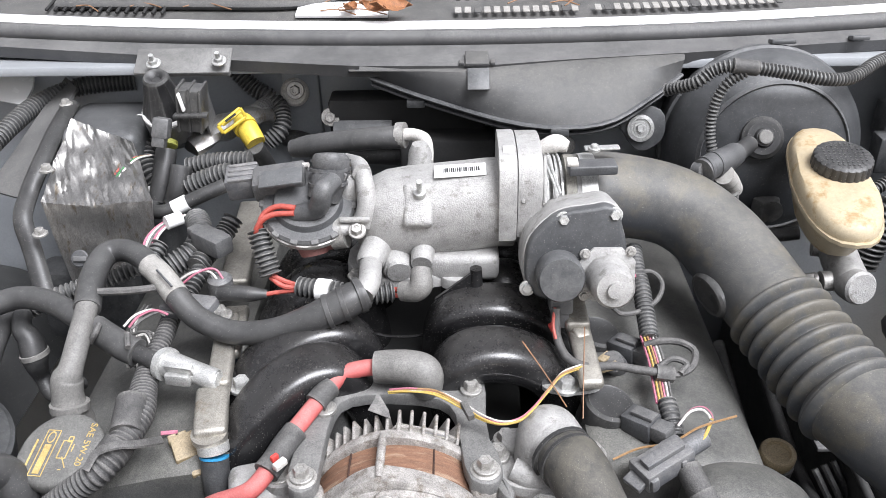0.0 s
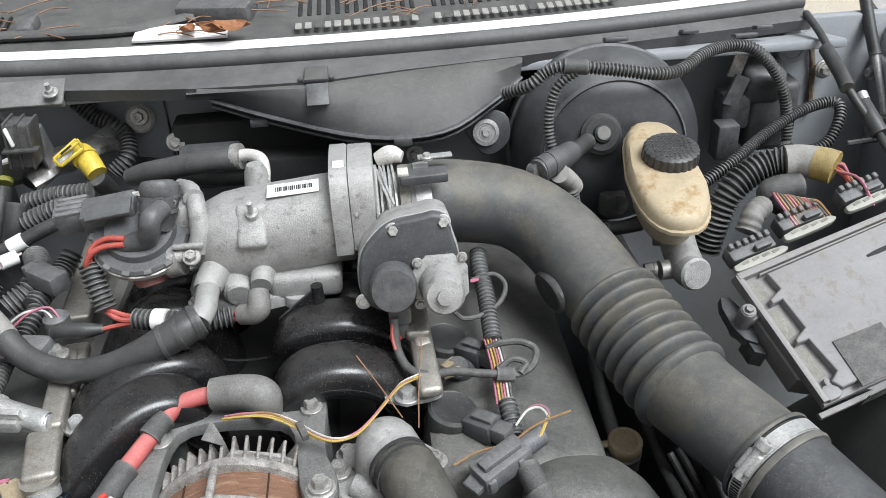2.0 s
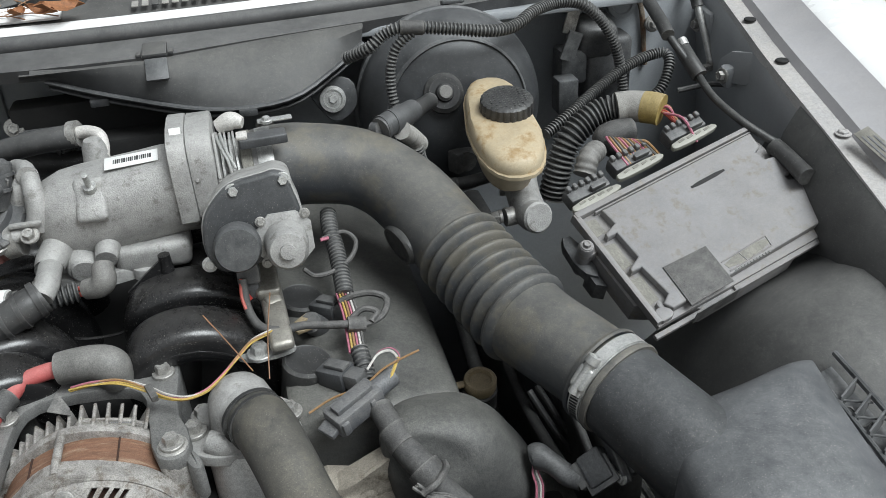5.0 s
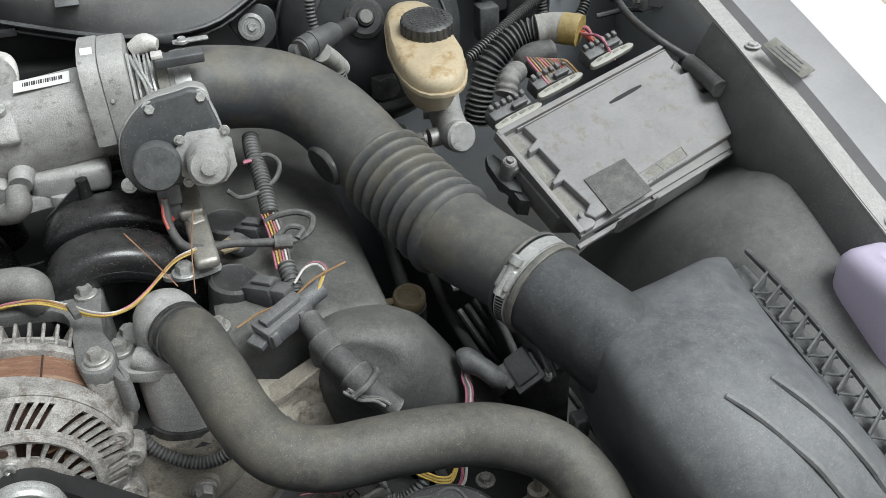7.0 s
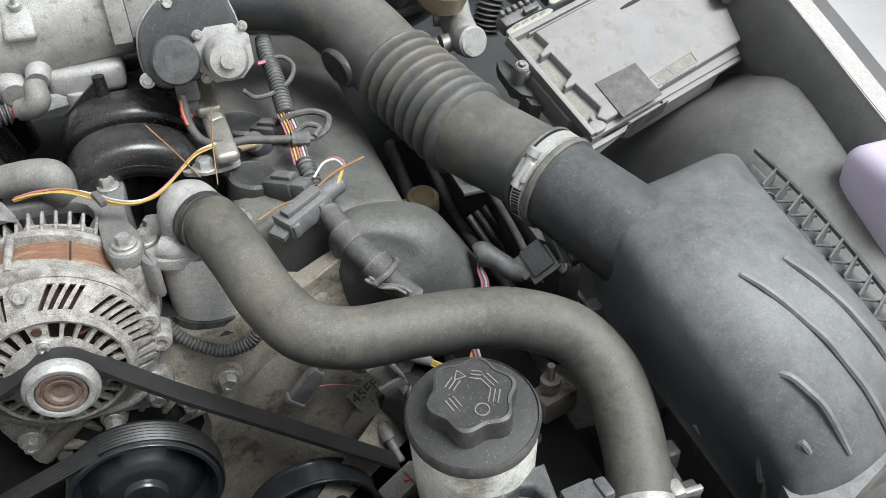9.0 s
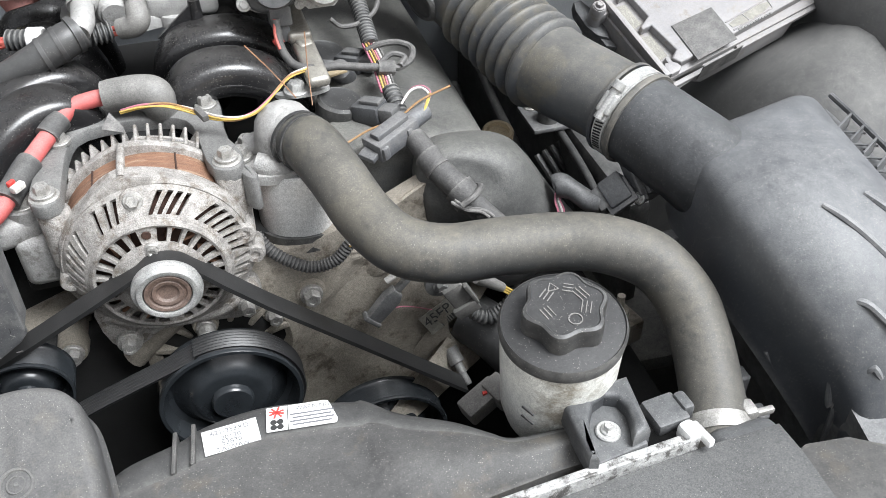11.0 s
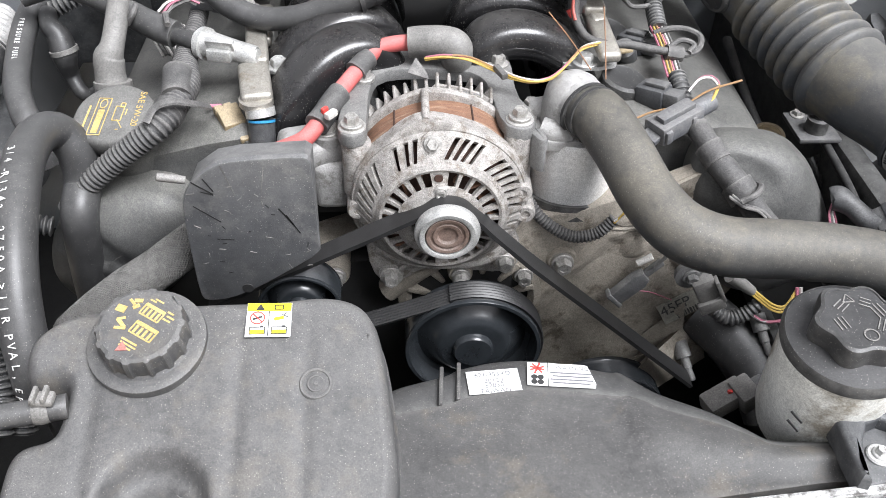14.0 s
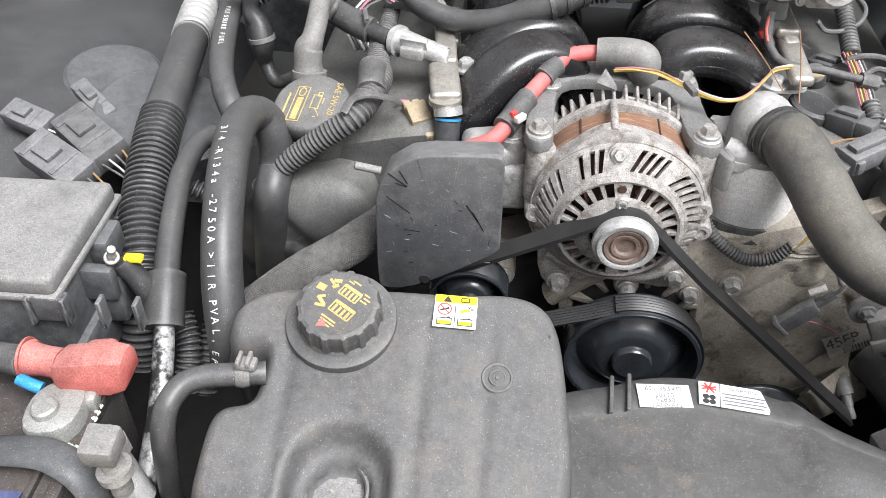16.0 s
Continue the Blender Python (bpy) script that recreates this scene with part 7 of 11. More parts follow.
part("vessel", loft([res_ring(0.55, -0.048), res_ring(0.72, -0.045), res_ring(0.82, -0.028), res_ring(0.96, -0.012), res_ring(1.0, -0.006), res_ring(1.0, 0.002), res_ring(0.965, 0.008), res_ring(0.90, 0.012), res_ring(0.75, 0.014), res_ring(0.4, 0.015)]), M_CREAM, res)
part("seam", loft([res_ring(1.0, -0.008), res_ring(1.045, -0.008), res_ring(1.045, -0.004), res_ring(1.0, -0.004)]), M_CREAM, res, "moulded seam flange")
CPM = axes((0.4270, 0.8450, 1.0040), RMX.to_3x3() @ Vector((0, 0, 1)))
part("neck", lathe([(0.026, -0.012), (0.026, 0.006), (0, 0.006)], CPM, 32), M_CREAM, res)
part("cap", lathe([(0.0295, -0.002), (0.030, 0.002), (0.0292, 0.0135), (0.027, 0.0160), (0.012, 0.0165), (0, 0.0165)], CPM, 72, lambda a, r, h: r + (0.0012 if r > 0.028 and (a * 24 / 6.283) % 1 < 0.4 else 0)), M_RUBBER, res, "black ribbed cap")
part("cap_texture", join(*[box(0.0018, 0.0018, 0.0008, CPM @ at(-0.020 + 0.005 * i, -0.020 + 0.005 * j, 0.0166)) for i in range(9) for j in range(9) if math.hypot(-0.020 + 0.005 * i, -0.020 + 0.005 * j) < 0.024]), M_RUBBER, res)

# wiring looms over the booster
loom = thing("booster_loom", "ribbed black conduit looping over the brake booster", "wiring conduit")
part("conduit", tube([(0.2620, 0.9650, 1.0470), (0.2890, 0.9450, 1.0630), (0.3060, 0.9450, 1.0760), (0.3240, 0.9420, 1.0830), (0.3480, 0.9400, 1.0820), (0.3910, 0.9400, 1.0750), (0.4360, 0.9400, 1.0670), (0.4710, 0.9550, 1.0640), (0.5070, 0.9850, 1.0700), (0.5420, 1.0100, 1.0690), (0.5740, 1.0200, 1.0650), (0.5970, 1.0200, 1.0540), (0.6220, 1.0200, 1.0270), (0.6400, 1.0200, 0.9910), (0.6490, 1.0200, 0.9550), (0.6500, 1.0100, 0.9200)], 0.0078, 16, rib=(0.0046, 0.0024)), M_CONDUIT, loom)
part("branch", tube([(0.3480, 0.9400, 1.0810), (0.3230, 0.9380, 1.0650), (0.3120, 0.9360, 1.0420), (0.3090, 0.9320, 1.0130), (0.3130, 0.9250, 0.9890), (0.3220, 0.9200, 0.9720)], 0.0066, 14, rib=(0.0046, 0.002)), M_CONDUIT, loom)
part("tape", tube([(0.3270, 0.9410, 1.0840), (0.3390, 0.9400, 1.0830), (0.3540, 0.9400, 1.0810)], 0.0088, 14), M_TAPE, loom, "black tape wrap")
loom2 = thing("wing_loom", "ribbed black conduit crossing the inner wing", "wiring conduit")
part("conduit", tube([(0.5020, 0.9190, 0.9300), (0.5470, 0.9430, 0.9450), (0.6040, 0.9880, 0.9550), (0.6590, 1.0240, 0.9650), (0.7040, 1.0410, 0.9700), (0.7240, 1.0350, 0.9700), (0.7190, 1.0170, 0.9550), (0.6990, 1.0020, 0.9300), (0.6640, 0.9960, 0.9200)], 0.0078, 16, rib=(0.0046, 0.0024)), M_CONDUIT, loom2)
part("stem", tube([(0.6190, 0.9570, 0.9500), (0.6150, 0.9440, 0.9400), (0.6300, 0.9650, 0.9000)], 0.012, 14, rib=(0.0052, 0.003)), M_CONDUIT, loom2)
big = thing("engine_loom", "thick ribbed conduit with cloth and yellow tape ends", "wiring conduit")
part("conduit", tube([(0.4960, 0.8760, 0.8600), (0.5070, 0.8800, 0.9050), (0.5220, 0.8860, 0.9350), (0.5460, 0.8930, 0.9520), (0.5710, 0.8940, 0.9620), (0.5920, 0.8850, 0.9680)], 0.0180, 22, rib=(0.0066, 0.0042)), M_CONDUIT, big)
part("cloth_wrap", tube([(0.5820, 0.8840, 0.9680), (0.5970, 0.8800, 0.9700), (0.6130, 0.8680, 0.9710)], 0.0190, 22, lump=0.06), M_CLOTH, big, "grey cloth tape")
part("yellow_wrap", tube([(0.6110, 0.8690, 0.9710), (0.6210, 0.8590, 0.9710), (0.6270, 0.8530, 0.9700)], 0.0195, 22, lump=0.06), material("yellow_tape", (0.34, 0.25, 0.08), 0.6, vary=0.25, dust=0.5, scale=60), big, "yellow tape end")
for k in range(9):
    a = (k - 4) * 6
    e0, e1 = (0.6280, 0.8580, 0.9680), (0.6470, 0.8260, 0.9550)
    part("wire", tube([(e0[0], e0[1] + a * 0.0004, e0[2]), ((e0[0] + e1[0]) / 2 + 0.004 * math.sin(k * 2.1), (e0[1] + e1[1]) / 2 + a * 0.0010, 0.966 + 0.006 * math.cos(k)), (e1[0], e1[1] + a * 0.0012, e1[2] - 0.006)], 0.0016, 6, 4), (M_WIREP, M_WIREB, M_ORANGE)[k % 3], big)
loom3 = thing("module_loom", "short conduit with fanned wires into the module plug", "wiring conduit")
part("conduit", tube([(0.5740, 0.8510, 0.9300), (0.5580, 0.8580, 0.9400), (0.5690, 0.8600, 0.9450), (0.5920, 0.8620, 0.9450)], 0.017, 18, lump=0.04), M_TAPE, loom3)
part("small_conduit", tube([(0.5050, 0.7960, 0.9300), (0.5150, 0.8070, 0.9450), (0.5320, 0.8240, 0.9450)], 0.0135, 16, rib=(0.008, 0.0012)), M_GREYBOOT, loom3)
for k in range(12):
    e0, e1 = (0.5630, 0.8290, 0.9480), (0.5810, 0.8000, 0.9380)
    o = (k - 6) * 0.0035
    part("wire", tube([(e0[0] + o * 0.4, e0[1] - o * 0.6, e0[2]), ((e0[0] + e1[0]) / 2 + o - 0.006, (e0[1] + e1[1]) / 2 - o * 0.5, 0.957), (e1[0] + o * 1.2, e1[1] + o * 0.4 - 0.004, e1[2])], 0.0016, 6, 4), (M_WIREP, M_WIREB, M_TAPE, M_WIREB)[k % 4], loom3)
for k, (px_, pz) in enumerate(((((0.5010, 0.7600, 0.9250)), 0), (((0.5660, 0.7890, 0.9400)), 0), (((0.6420, 0.8080, 0.9580)), 0))):
    plug = thing("module_plug", "dark module plug with pale grey locking lever", "plug", group="module plugs")
    pm = Matrix.Translation(px_) @ EM.to_3x3().to_4x4()
    part("shell", join(box(0.054, 0.020, 0.020, pm @ at(0, 0.010, -0.010), 0.003), *[box(0.0055, 0.007, 0.007, pm @ at(-0.022 + 0.0088 * q, 0.016, 0.002), 0.001, 1) for q in range(6)], box(0.020, 0.006, 0.008, pm @ at(0.010, 0.004, 0.003), 0.001)), M_CONN, plug)
    part("lever", prism(smooth_loop([(-0.034, -0.010), (-0.030, -0.002), (0.028, -0.001), (0.036, -0.008), (0.024, -0.012), (-0.026, -0.013)], 1), 0.006, pm @ at(0, -0.001, -0.004), 0.0015), M_LEVER, plug, "pale grey locking lever")
    for q in range(4):
        part("lever_slot", box(0.0085, 0.0030, 0.0008, pm @ at(-0.018 + 0.0125 * q, -0.0065, 0.0022) @ pose(0, 0, 0, 0, 0, 8), 0.0002, 1), M_STICKER, plug)

# firewall fittings behind the engine
pipe = thing("heater_pipes", "dark heater hoses and boxes behind the engine", "heater hose")
part("hose", tube([(-0.2240, 1.1150, 0.9300), (-0.1420, 1.0790, 0.9200), (-0.0190, 1.0680, 0.9200), (0.0890, 1.0800, 0.9200)], 0.014, 14), M_RUBBER, pipe)
part("conduit", tube([(-0.1050, 1.0380, 0.9550), (-0.0480, 1.0640, 0.9550), (0.0050, 1.0560, 0.9500)], 0.010, 12, rib=(0.0056, 0.003)), M_CONDUIT, pipe)
part("box", join(box(0.12, 0.05, 0.07, at(*(0.0050, 1.0200, 0.9380)), 0.006), box(0.05, 0.05, 0.06, at(*(0.0890, 1.0400, 0.9680)), 0.006), box(0.20, 0.04, 0.05, at(*(-0.0460, 1.0500, 0.9890)), 0.006)), M_DEEP, pipe, "dark blower box")
part("box_shelf", box(0.075, 0.03, 0.004, at(*(-0.1030, 1.0300, 0.9840)) @ pose(0, 0, 0, 40), 0.001), M_PLASTIC, pipe)
mt = thing("body_mount", "triangular mounting plate with a bolted rubber grommet", "mounting plate")
part("plate", prism(smooth_loop([(-0.036, 0.024), (0.028, 0.030), (0.034, -0.010), (0.010, -0.030), (-0.010, -0.026)], 2), 0.006, axes((0.243, 1.000, 0.985), (0, -1, 0.35), (1, 0, 0)), 0.002), M_PLASTIC, mt)
part("bolt", join(lathe([(0.017, 0), (0.0165, 0.005), (0.012, 0.006), (0.011, 0.004), (0, 0.004)], axes((0.243, 0.994, 0.987), (0, -1, 0.35)), 28), hexbolt(axes((0.243, 0.991, 0.988), (0, -1, 0.35)), 0.006, 0.006)), M_STEEL, mt)
for p in ((-0.1440, 1.0340, 0.9900), (-0.1940, 1.0780, 1.0100), (0.0860, 0.9940, 0.9500), (0.1540, 1.0050, 0.9600)):
    tagged(part("firewall_bolt", join(disc(0.012, 0.004, axes(p, (0, -1, 0.3)), 20), hexbolt(axes(p, (0, -1, 0.3)), 0.007, 0.008)), M_BOLT), "flanged bolt in the firewall", "bolt", "firewall bolts")
part("cap", lathe([(0.019, 0), (0.019, 0.006), (0.016, 0.009), (0.008, 0.010), (0.007, 0.016), (0, 0.016)], axes((-0.2000, 1.1050, 0.9970), (0, -1, 0.35)), 24), M_WIREW, firewall, "pale cap over a stud")
part("rib", box(0.05, 0.012, 0.30, at(*(-0.1920, 1.1120, 0.9350)), 0.005), M_FIREWALL, firewall)

# right rear: relay stack, strut, hinge, release cable
relay = thing("relay_stack", "black relay box on the firewall beside the booster", "relay box")
part("case", join(box(0.07, 0.05, 0.10, at(*(0.6430, 1.0700, 0.9520)), 0.012, 3), box(0.055, 0.05, 0.05, at(*(0.6210, 1.0600, 1.0030)) @ pose(0, 0, 0, 20), 0.01, 3)), M_CONN, relay)
part("side_block", join(box(0.04, 0.04, 0.05, at(*(0.5870, 1.0600, 0.9660)), 0.006), box(0.03, 0.03, 0.05, at(*(0.5700, 1.0300, 0.9340)), 0.004), box(0.02, 0.005, 0.04, at(*(0.5770, 1.0300, 1.0020)) @ pose(0, 0, 0, 0, 20))), M_PLASTIC, relay)
part("bracket_strap", box(0.018, 0.004, 0.035, at(*(0.5840, 1.0500, 1.0300)) @ pose(0, 0, 0, 0, 15), 0.001), M_BOLT, relay)
strut = thing("hood_strut", "slim black hood gas strut", "gas strut")
part("cylinder", tube([(0.7880, 1.1500, 1.1100), (0.7900, 1.1080, 1.0500), (0.7930, 1.0850, 1.0160)], 0.0082, 16), M_RUBBER, strut)
part("rod", tube([(0.7930, 1.0850, 1.0160), (0.7970, 1.0620, 0.9780), (0.8000, 1.0430, 0.9440)], 0.0052, 14), M_STEEL, strut, "steel rod")
part("foot", join(box(0.034, 0.012, 0.010, at(0.8000, 1.0400, 0.9400) @ pose(0, 0, 0, 0, 0, 10), 0.003), lathe([(0.008, 0), (0.008, 0.008), (0, 0.008)], at(0.800, 1.041, 0.940), 16)), M_BOLT, strut)
hinge = thing("hinge_plate", "grey painted hood hinge plate with bolts", "hinge")
part("plate", box(0.012, 0.10, 0.09, at(*(0.8150, 1.1050, 0.9680)) @ pose(0, 0, 0, 0, -8, -8), 0.006), M_BODY, hinge)
part("lower_plate", join(prism(smooth_loop([(-0.045, -0.018), (0.040, -0.024), (0.046, 0.020), (-0.030, 0.022)], 1), 0.005, axes((0.7720, 0.9260, 0.9800), (-1, -0.1, 0.12), (0, -1, 0.3)), 0.002), box(0.020, 0.022, 0.030, at(0.7660, 0.9380, 0.9660) @ pose(0, 0, 0, 0, -8, -8), 0.006)), M_BODY, hinge)
for p in ((0.8060, 1.1040, 0.9830), (0.7560, 0.9360, 0.9680)):
    part("bolt", hexbolt(axes(p, (-1, -0.2, 0.1)), 0.007, 0.008), M_BOLT, hinge)
part("disc", lathe([(0.022, 0), (0.022, 0.004), (0.016, 0.005), (0.014, 0.003), (0, 0.003)], axes((0.6790, 1.1000, 1.0310), (0, -1, 0.2)), 28), M_FIREWALL, hinge)
part("firewall_stud", join(disc(0.013, 0.004, axes((0.733, 1.105, 0.994), (0, -1, 0.1)), 20), hexbolt(axes((0.733, 1.102, 0.994), (0, -1, 0.1)), 0.007, 0.008)), M_BOLT, hinge)
part("seam_sealer", tube([(0.700, 1.112, 1.045), (0.715, 1.110, 1.020), (0.722, 1.110, 0.980), (0.728, 1.110, 0.930)], 0.004, 8, lump=0.3), material("rust_stained_sealer", (0.20, 0.165, 0.125), 0.7, vary=0.35, scale=60, dust=0.3, second=(0.14, 0.07, 0.035), second_amount=0.35), hinge, "rust-stained seam sealer")
cable = thing("hood_release_cable", "black hood release cable along the wing", "cable")
part("cable", tube([(0.6930, 1.1030, 1.0750), (0.6820, 1.0310, 1.0650), (0.6650, 0.9510, 1.0500), (0.6680, 0.9130, 1.0300), (0.6850, 0.8810, 1.0000), (0.6860, 0.8380, 0.9850), (0.6990, 0.7950, 0.9700), (0.7210, 0.7670, 0.9550), (0.7380, 0.7440, 0.9450), (0.7370, 0.6780, 0.9350), (0.7580, 0.6190, 0.9150), (0.7690, 0.5690, 0.8950), (0.7790, 0.5330, 0.8700), (0.7880, 0.5280, 0.8500)], 0.0048, 10), M_RUBBER, cable)
for pts in (tube([(0.6720, 1.0000, 1.0600), (0.6640, 0.9440, 1.0490), (0.6610, 0.9180, 1.0400)], 0.0085, 12), tube([(0.6820, 0.9210, 1.0220), (0.6830, 0.8940, 1.0100), (0.6870, 0.8760, 0.9980)], 0.010, 12), tube([(0.7220, 0.7560, 0.9500), (0.7250, 0.7370, 0.9460), (0.7250, 0.6920, 0.9400)], 0.0105, 12)):
    part("sleeve", pts, M_RUBBER, cable, "thicker rubber sleeve")
part("ferrule", tube([(0.6820, 0.9230, 1.0300), (0.6830, 0.9150, 1.0240)], 0.007, 10), M_STEEL, cable)
tagged(part("liner_cable", tube([(0.7240, 0.9950, 0.9300), (0.7780, 0.9870, 0.9350), (0.8150, 0.9490, 0.9300), (0.8370, 0.8900, 0.9200), (0.8540, 0.8410, 0.9050)], 0.004, 8), M_RUBBER), "thin black cable across the wheelhouse", "cable")

# washer bottle
wb = thing("washer_bottle", "translucent washer bottle with violet fluid", "washer bottle")
def tank_block(x0, x1, y0, y1, z0, z1, rnd):
    cx_, cy_, w, d = (x0 + x1) / 2, (y0 + y1) / 2, (x1 - x0) / 2, (y1 - y0) / 2
    ring = [(math.copysign(abs(math.cos(t)) ** 0.45, math.cos(t)), math.copysign(abs(math.sin(t)) ** 0.45, math.sin(t))) for t in [2 * math.pi * k / 32 for k in range(32)]]
    lev = [(0.9, z0), (1.0, z0 + 0.02), (1.0, z1 - rnd)] + [(1 - rnd / w * (1 - math.cos(a)), z1 - rnd + rnd * math.sin(a)) for a in (0.3, 0.6, 0.9, 1.2, 1.5)] + [(0.3, z1 + 0.001)]
    return loft([[(cx_ + w * f * a, cy_ + d * (1 - (1 - f) * 0.8) * b, z) for a, b in ring] for f, z in lev])
part("vessel", tank_block(0.688, 0.750, 0.340, 0.442, 0.60, 0.897, 0.022), M_FLUID, wb)
part("front_vessel", tank_block(0.684, 0.752, 0.200, 0.352, 0.60, 0.812, 0.020), M_FLUID, wb)
part("cross_ledge", tank_block(0.692, 0.748, 0.325, 0.36, 0.60, 0.802, 0.010), M_FLUID, wb)
tagged(part("dry_leaf", sheet([[(0.705 + 0.005 * i, 0.328 + 0.005 * j + 0.002 * i, 0.8145 + 0.002 * math.sin(i * 2 + j)) for i in range(4)] for j in range(3)], 0.0008), M_LEAF), "small dry leaf lying on the washer bottle", "leaf")

# ---- exhaust gas valve, vacuum hoses and left bank ----
egr = thing("exhaust_gas_valve", "black exhaust gas valve with crimped disc and wiring plug", "valve")
EMX = axes((-0.1350, 0.7810, 0.9960), (0.05, -0.45, 0.9), (1, 0, 0))
part("crimp_disc", lathe([(0.046, -0.006), (0.0475, -0.003), (0.0475, 0.004), (0.045, 0.007), (0.036, 0.008), (0.033, 0.014), (0.024, 0.016), (0, 0.016)], EMX, 48), M_CONN, egr, "crimped metal-edged disc")
part("crimp_ring", lathe([(0.047, -0.005), (0.049, -0.004), (0.049, 0.001), (0.047, 0.002)], EMX, 48, closed=True), M_BOLT, egr)
for k in range(14):
    part("crimp_tab", box(0.006, 0.008, 0.003, EMX @ Matrix.Rotation(2 * math.pi * k / 14, 4, "Z") @ at(0.0465, 0, 0.0055), 0.0008, 1), M_CONN, egr)
part("tower", tube([(-0.1180, 0.7770, 1.0080, 0.0170), (-0.1130, 0.7830, 1.0240, 0.0180), (-0.1100, 0.7900, 1.0360, 0.0190), (-0.1100, 0.7920, 1.0460, 0.0190), (-0.1100, 0.7940, 1.0500, 0.0150)], seg=12, n=4), M_CONN, egr, "ribbed plastic tower")
for a, b_, r in (((-0.1110, 0.7910, 1.0330), (-0.1110, 0.7920, 1.0360), 0.0215), ((-0.1130, 0.7820, 1.0210), (-0.1130, 0.7830, 1.0240), 0.0200), ((-0.1100, 0.7930, 1.0420), (-0.1100, 0.7940, 1.0440), 0.0205)):
    part("tower_ring", tube([a, b_], r, 10), M_CONN, egr)
part("elbow", tube([(-0.1050, 0.7700, 1.0320, 0.0095), (-0.1130, 0.7530, 1.0300, 0.0105), (-0.1170, 0.7520, 1.0180, 0.0105), (-0.1240, 0.7560, 1.0080, 0.0105), (-0.1400, 0.7580, 1.0020, 0.0095), (-0.1480, 0.7610, 0.9980, 0.0090)], seg=14), M_CONN, egr)
for k in range(3):
    part("tower_rib", box(0.003, 0.034, 0.03, at(*(-0.1110, 0.7880, 1.0280)) @ pose(0, 0, 0, 25, 0, 60 * k), 0.001, 1), M_CONN, egr)
part("terminal_box", box(0.055, 0.034, 0.024, at(*(-0.1650, 0.8020, 1.0160)) @ pose(0, 0, 0, 12, -6, 4), 0.004), M_CONN, egr)
part("terminal_lid", box(0.044, 0.026, 0.004, at(*(-0.1590, 0.7790, 1.0310)) @ pose(0, 0, 0, 12, -6, 4), 0.001), M_PLASTIC, egr)
part("plug", join(box(0.034, 0.032, 0.026, at(*(-0.2080, 0.8190, 1.0080)) @ pose(0, 0, 0, 12, -6, 4), 0.003), *[box(0.030, 0.004, 0.004, at(*(-0.2070, 0.8140, 1.0220)) @ pose(0, 0, 0, 12, -6, 4) @ at(0, -0.012 + 0.008 * q, -0.002), 0.001, 1) for q in range(4)]), M_BLUECONN, egr, "blue-grey wiring plug")
part("solenoid", join(tube([(-0.1330, 0.7660, 0.9750, 0.0160), (-0.1310, 0.7610, 0.9650, 0.0170), (-0.1290, 0.7570, 0.9550, 0.0140)], seg=18), tube([(-0.1210, 0.7670, 0.9680), (-0.1040, 0.7690, 0.9720)], 0.014, 16)), material("red_oxide", (0.20, 0.085, 0.075), 0.6, vary=0.3, scale=60, dust=0.3), egr, "red-brown solenoid")
part("collar", join(tube([(-0.1100, 0.7640, 0.9750), (-0.0960, 0.7630, 0.9780)], 0.017, 20), hexbolt(axes((-0.0830, 0.7510, 0.9850), (0, -0.6, 0.8)), 0.006, 0.008)), M_BOLT, egr, "bright pipe collar")
part("white_pipe", join(tube([(-0.1010, 0.8410, 1.0200, 0.0080), (-0.0850, 0.8090, 1.0300, 0.0090), (-0.0790, 0.7900, 1.0300, 0.0100)], seg=14), tube([(-0.0800, 0.8000, 1.0280, 0.0090), (-0.0750, 0.7780, 1.0200, 0.0095), (-0.0740, 0.7680, 1.0000, 0.0105), (-0.0790, 0.7660, 0.9850, 0.0115)], seg=18)), M_ALU, egr, "pale inlet casting")
for k in range(2):
    part("red_wire", tube([(-0.1440, 0.7510, 1.0060), (-0.1640, 0.7530, 1.0040), (-0.1770, 0.7520, 0.9980), (-0.1850, 0.7520, 0.9850), (-0.1870, 0.7610, 0.9650)] if k == 0 else [(-0.1430, 0.7550, 1.0100), (-0.1610, 0.7580, 1.0100), (-0.1740, 0.7570, 1.0040), (-0.1800, 0.7530, 0.9940), (-0.1820, 0.7590, 0.9700)], 0.0029, 10, 6), M_ORANGE, egr, "red-orange wire")
part("wire_cover", tube([(-0.1870, 0.8180, 1.0200), (-0.1640, 0.8160, 1.0260), (-0.1360, 0.8100, 1.0300)], 0.003, 8), M_WIREW, egr)

vh = thing("vacuum_hose", "dusty black vacuum hose with a pale bent pipe", "hose")
part("hose", tube([(-0.0410, 0.8740, 1.0320, 0.0125), (-0.0800, 0.8750, 1.0300, 0.0125), (-0.1190, 0.8830, 1.0220, 0.0125), (-0.1490, 0.8920, 1.0140, 0.0125), (-0.1690, 0.8990, 1.0080, 0.0100)], seg=16), M_HOSE, vh)
part("pipe", tube([(-0.0440, 0.8750, 1.0340), (-0.0300, 0.8710, 1.0360), (-0.0180, 0.8630, 1.0340), (-0.0150, 0.8550, 1.0260), (-0.0150, 0.8390, 1.0180)], 0.0068, 14), M_WIREW, vh, "pale bent pipe")
part("clip", tube([(-0.0480, 0.8760, 1.0330), (-0.0390, 0.8740, 1.0340)], 0.0142, 16), M_BOLT, vh, "small hose clip")

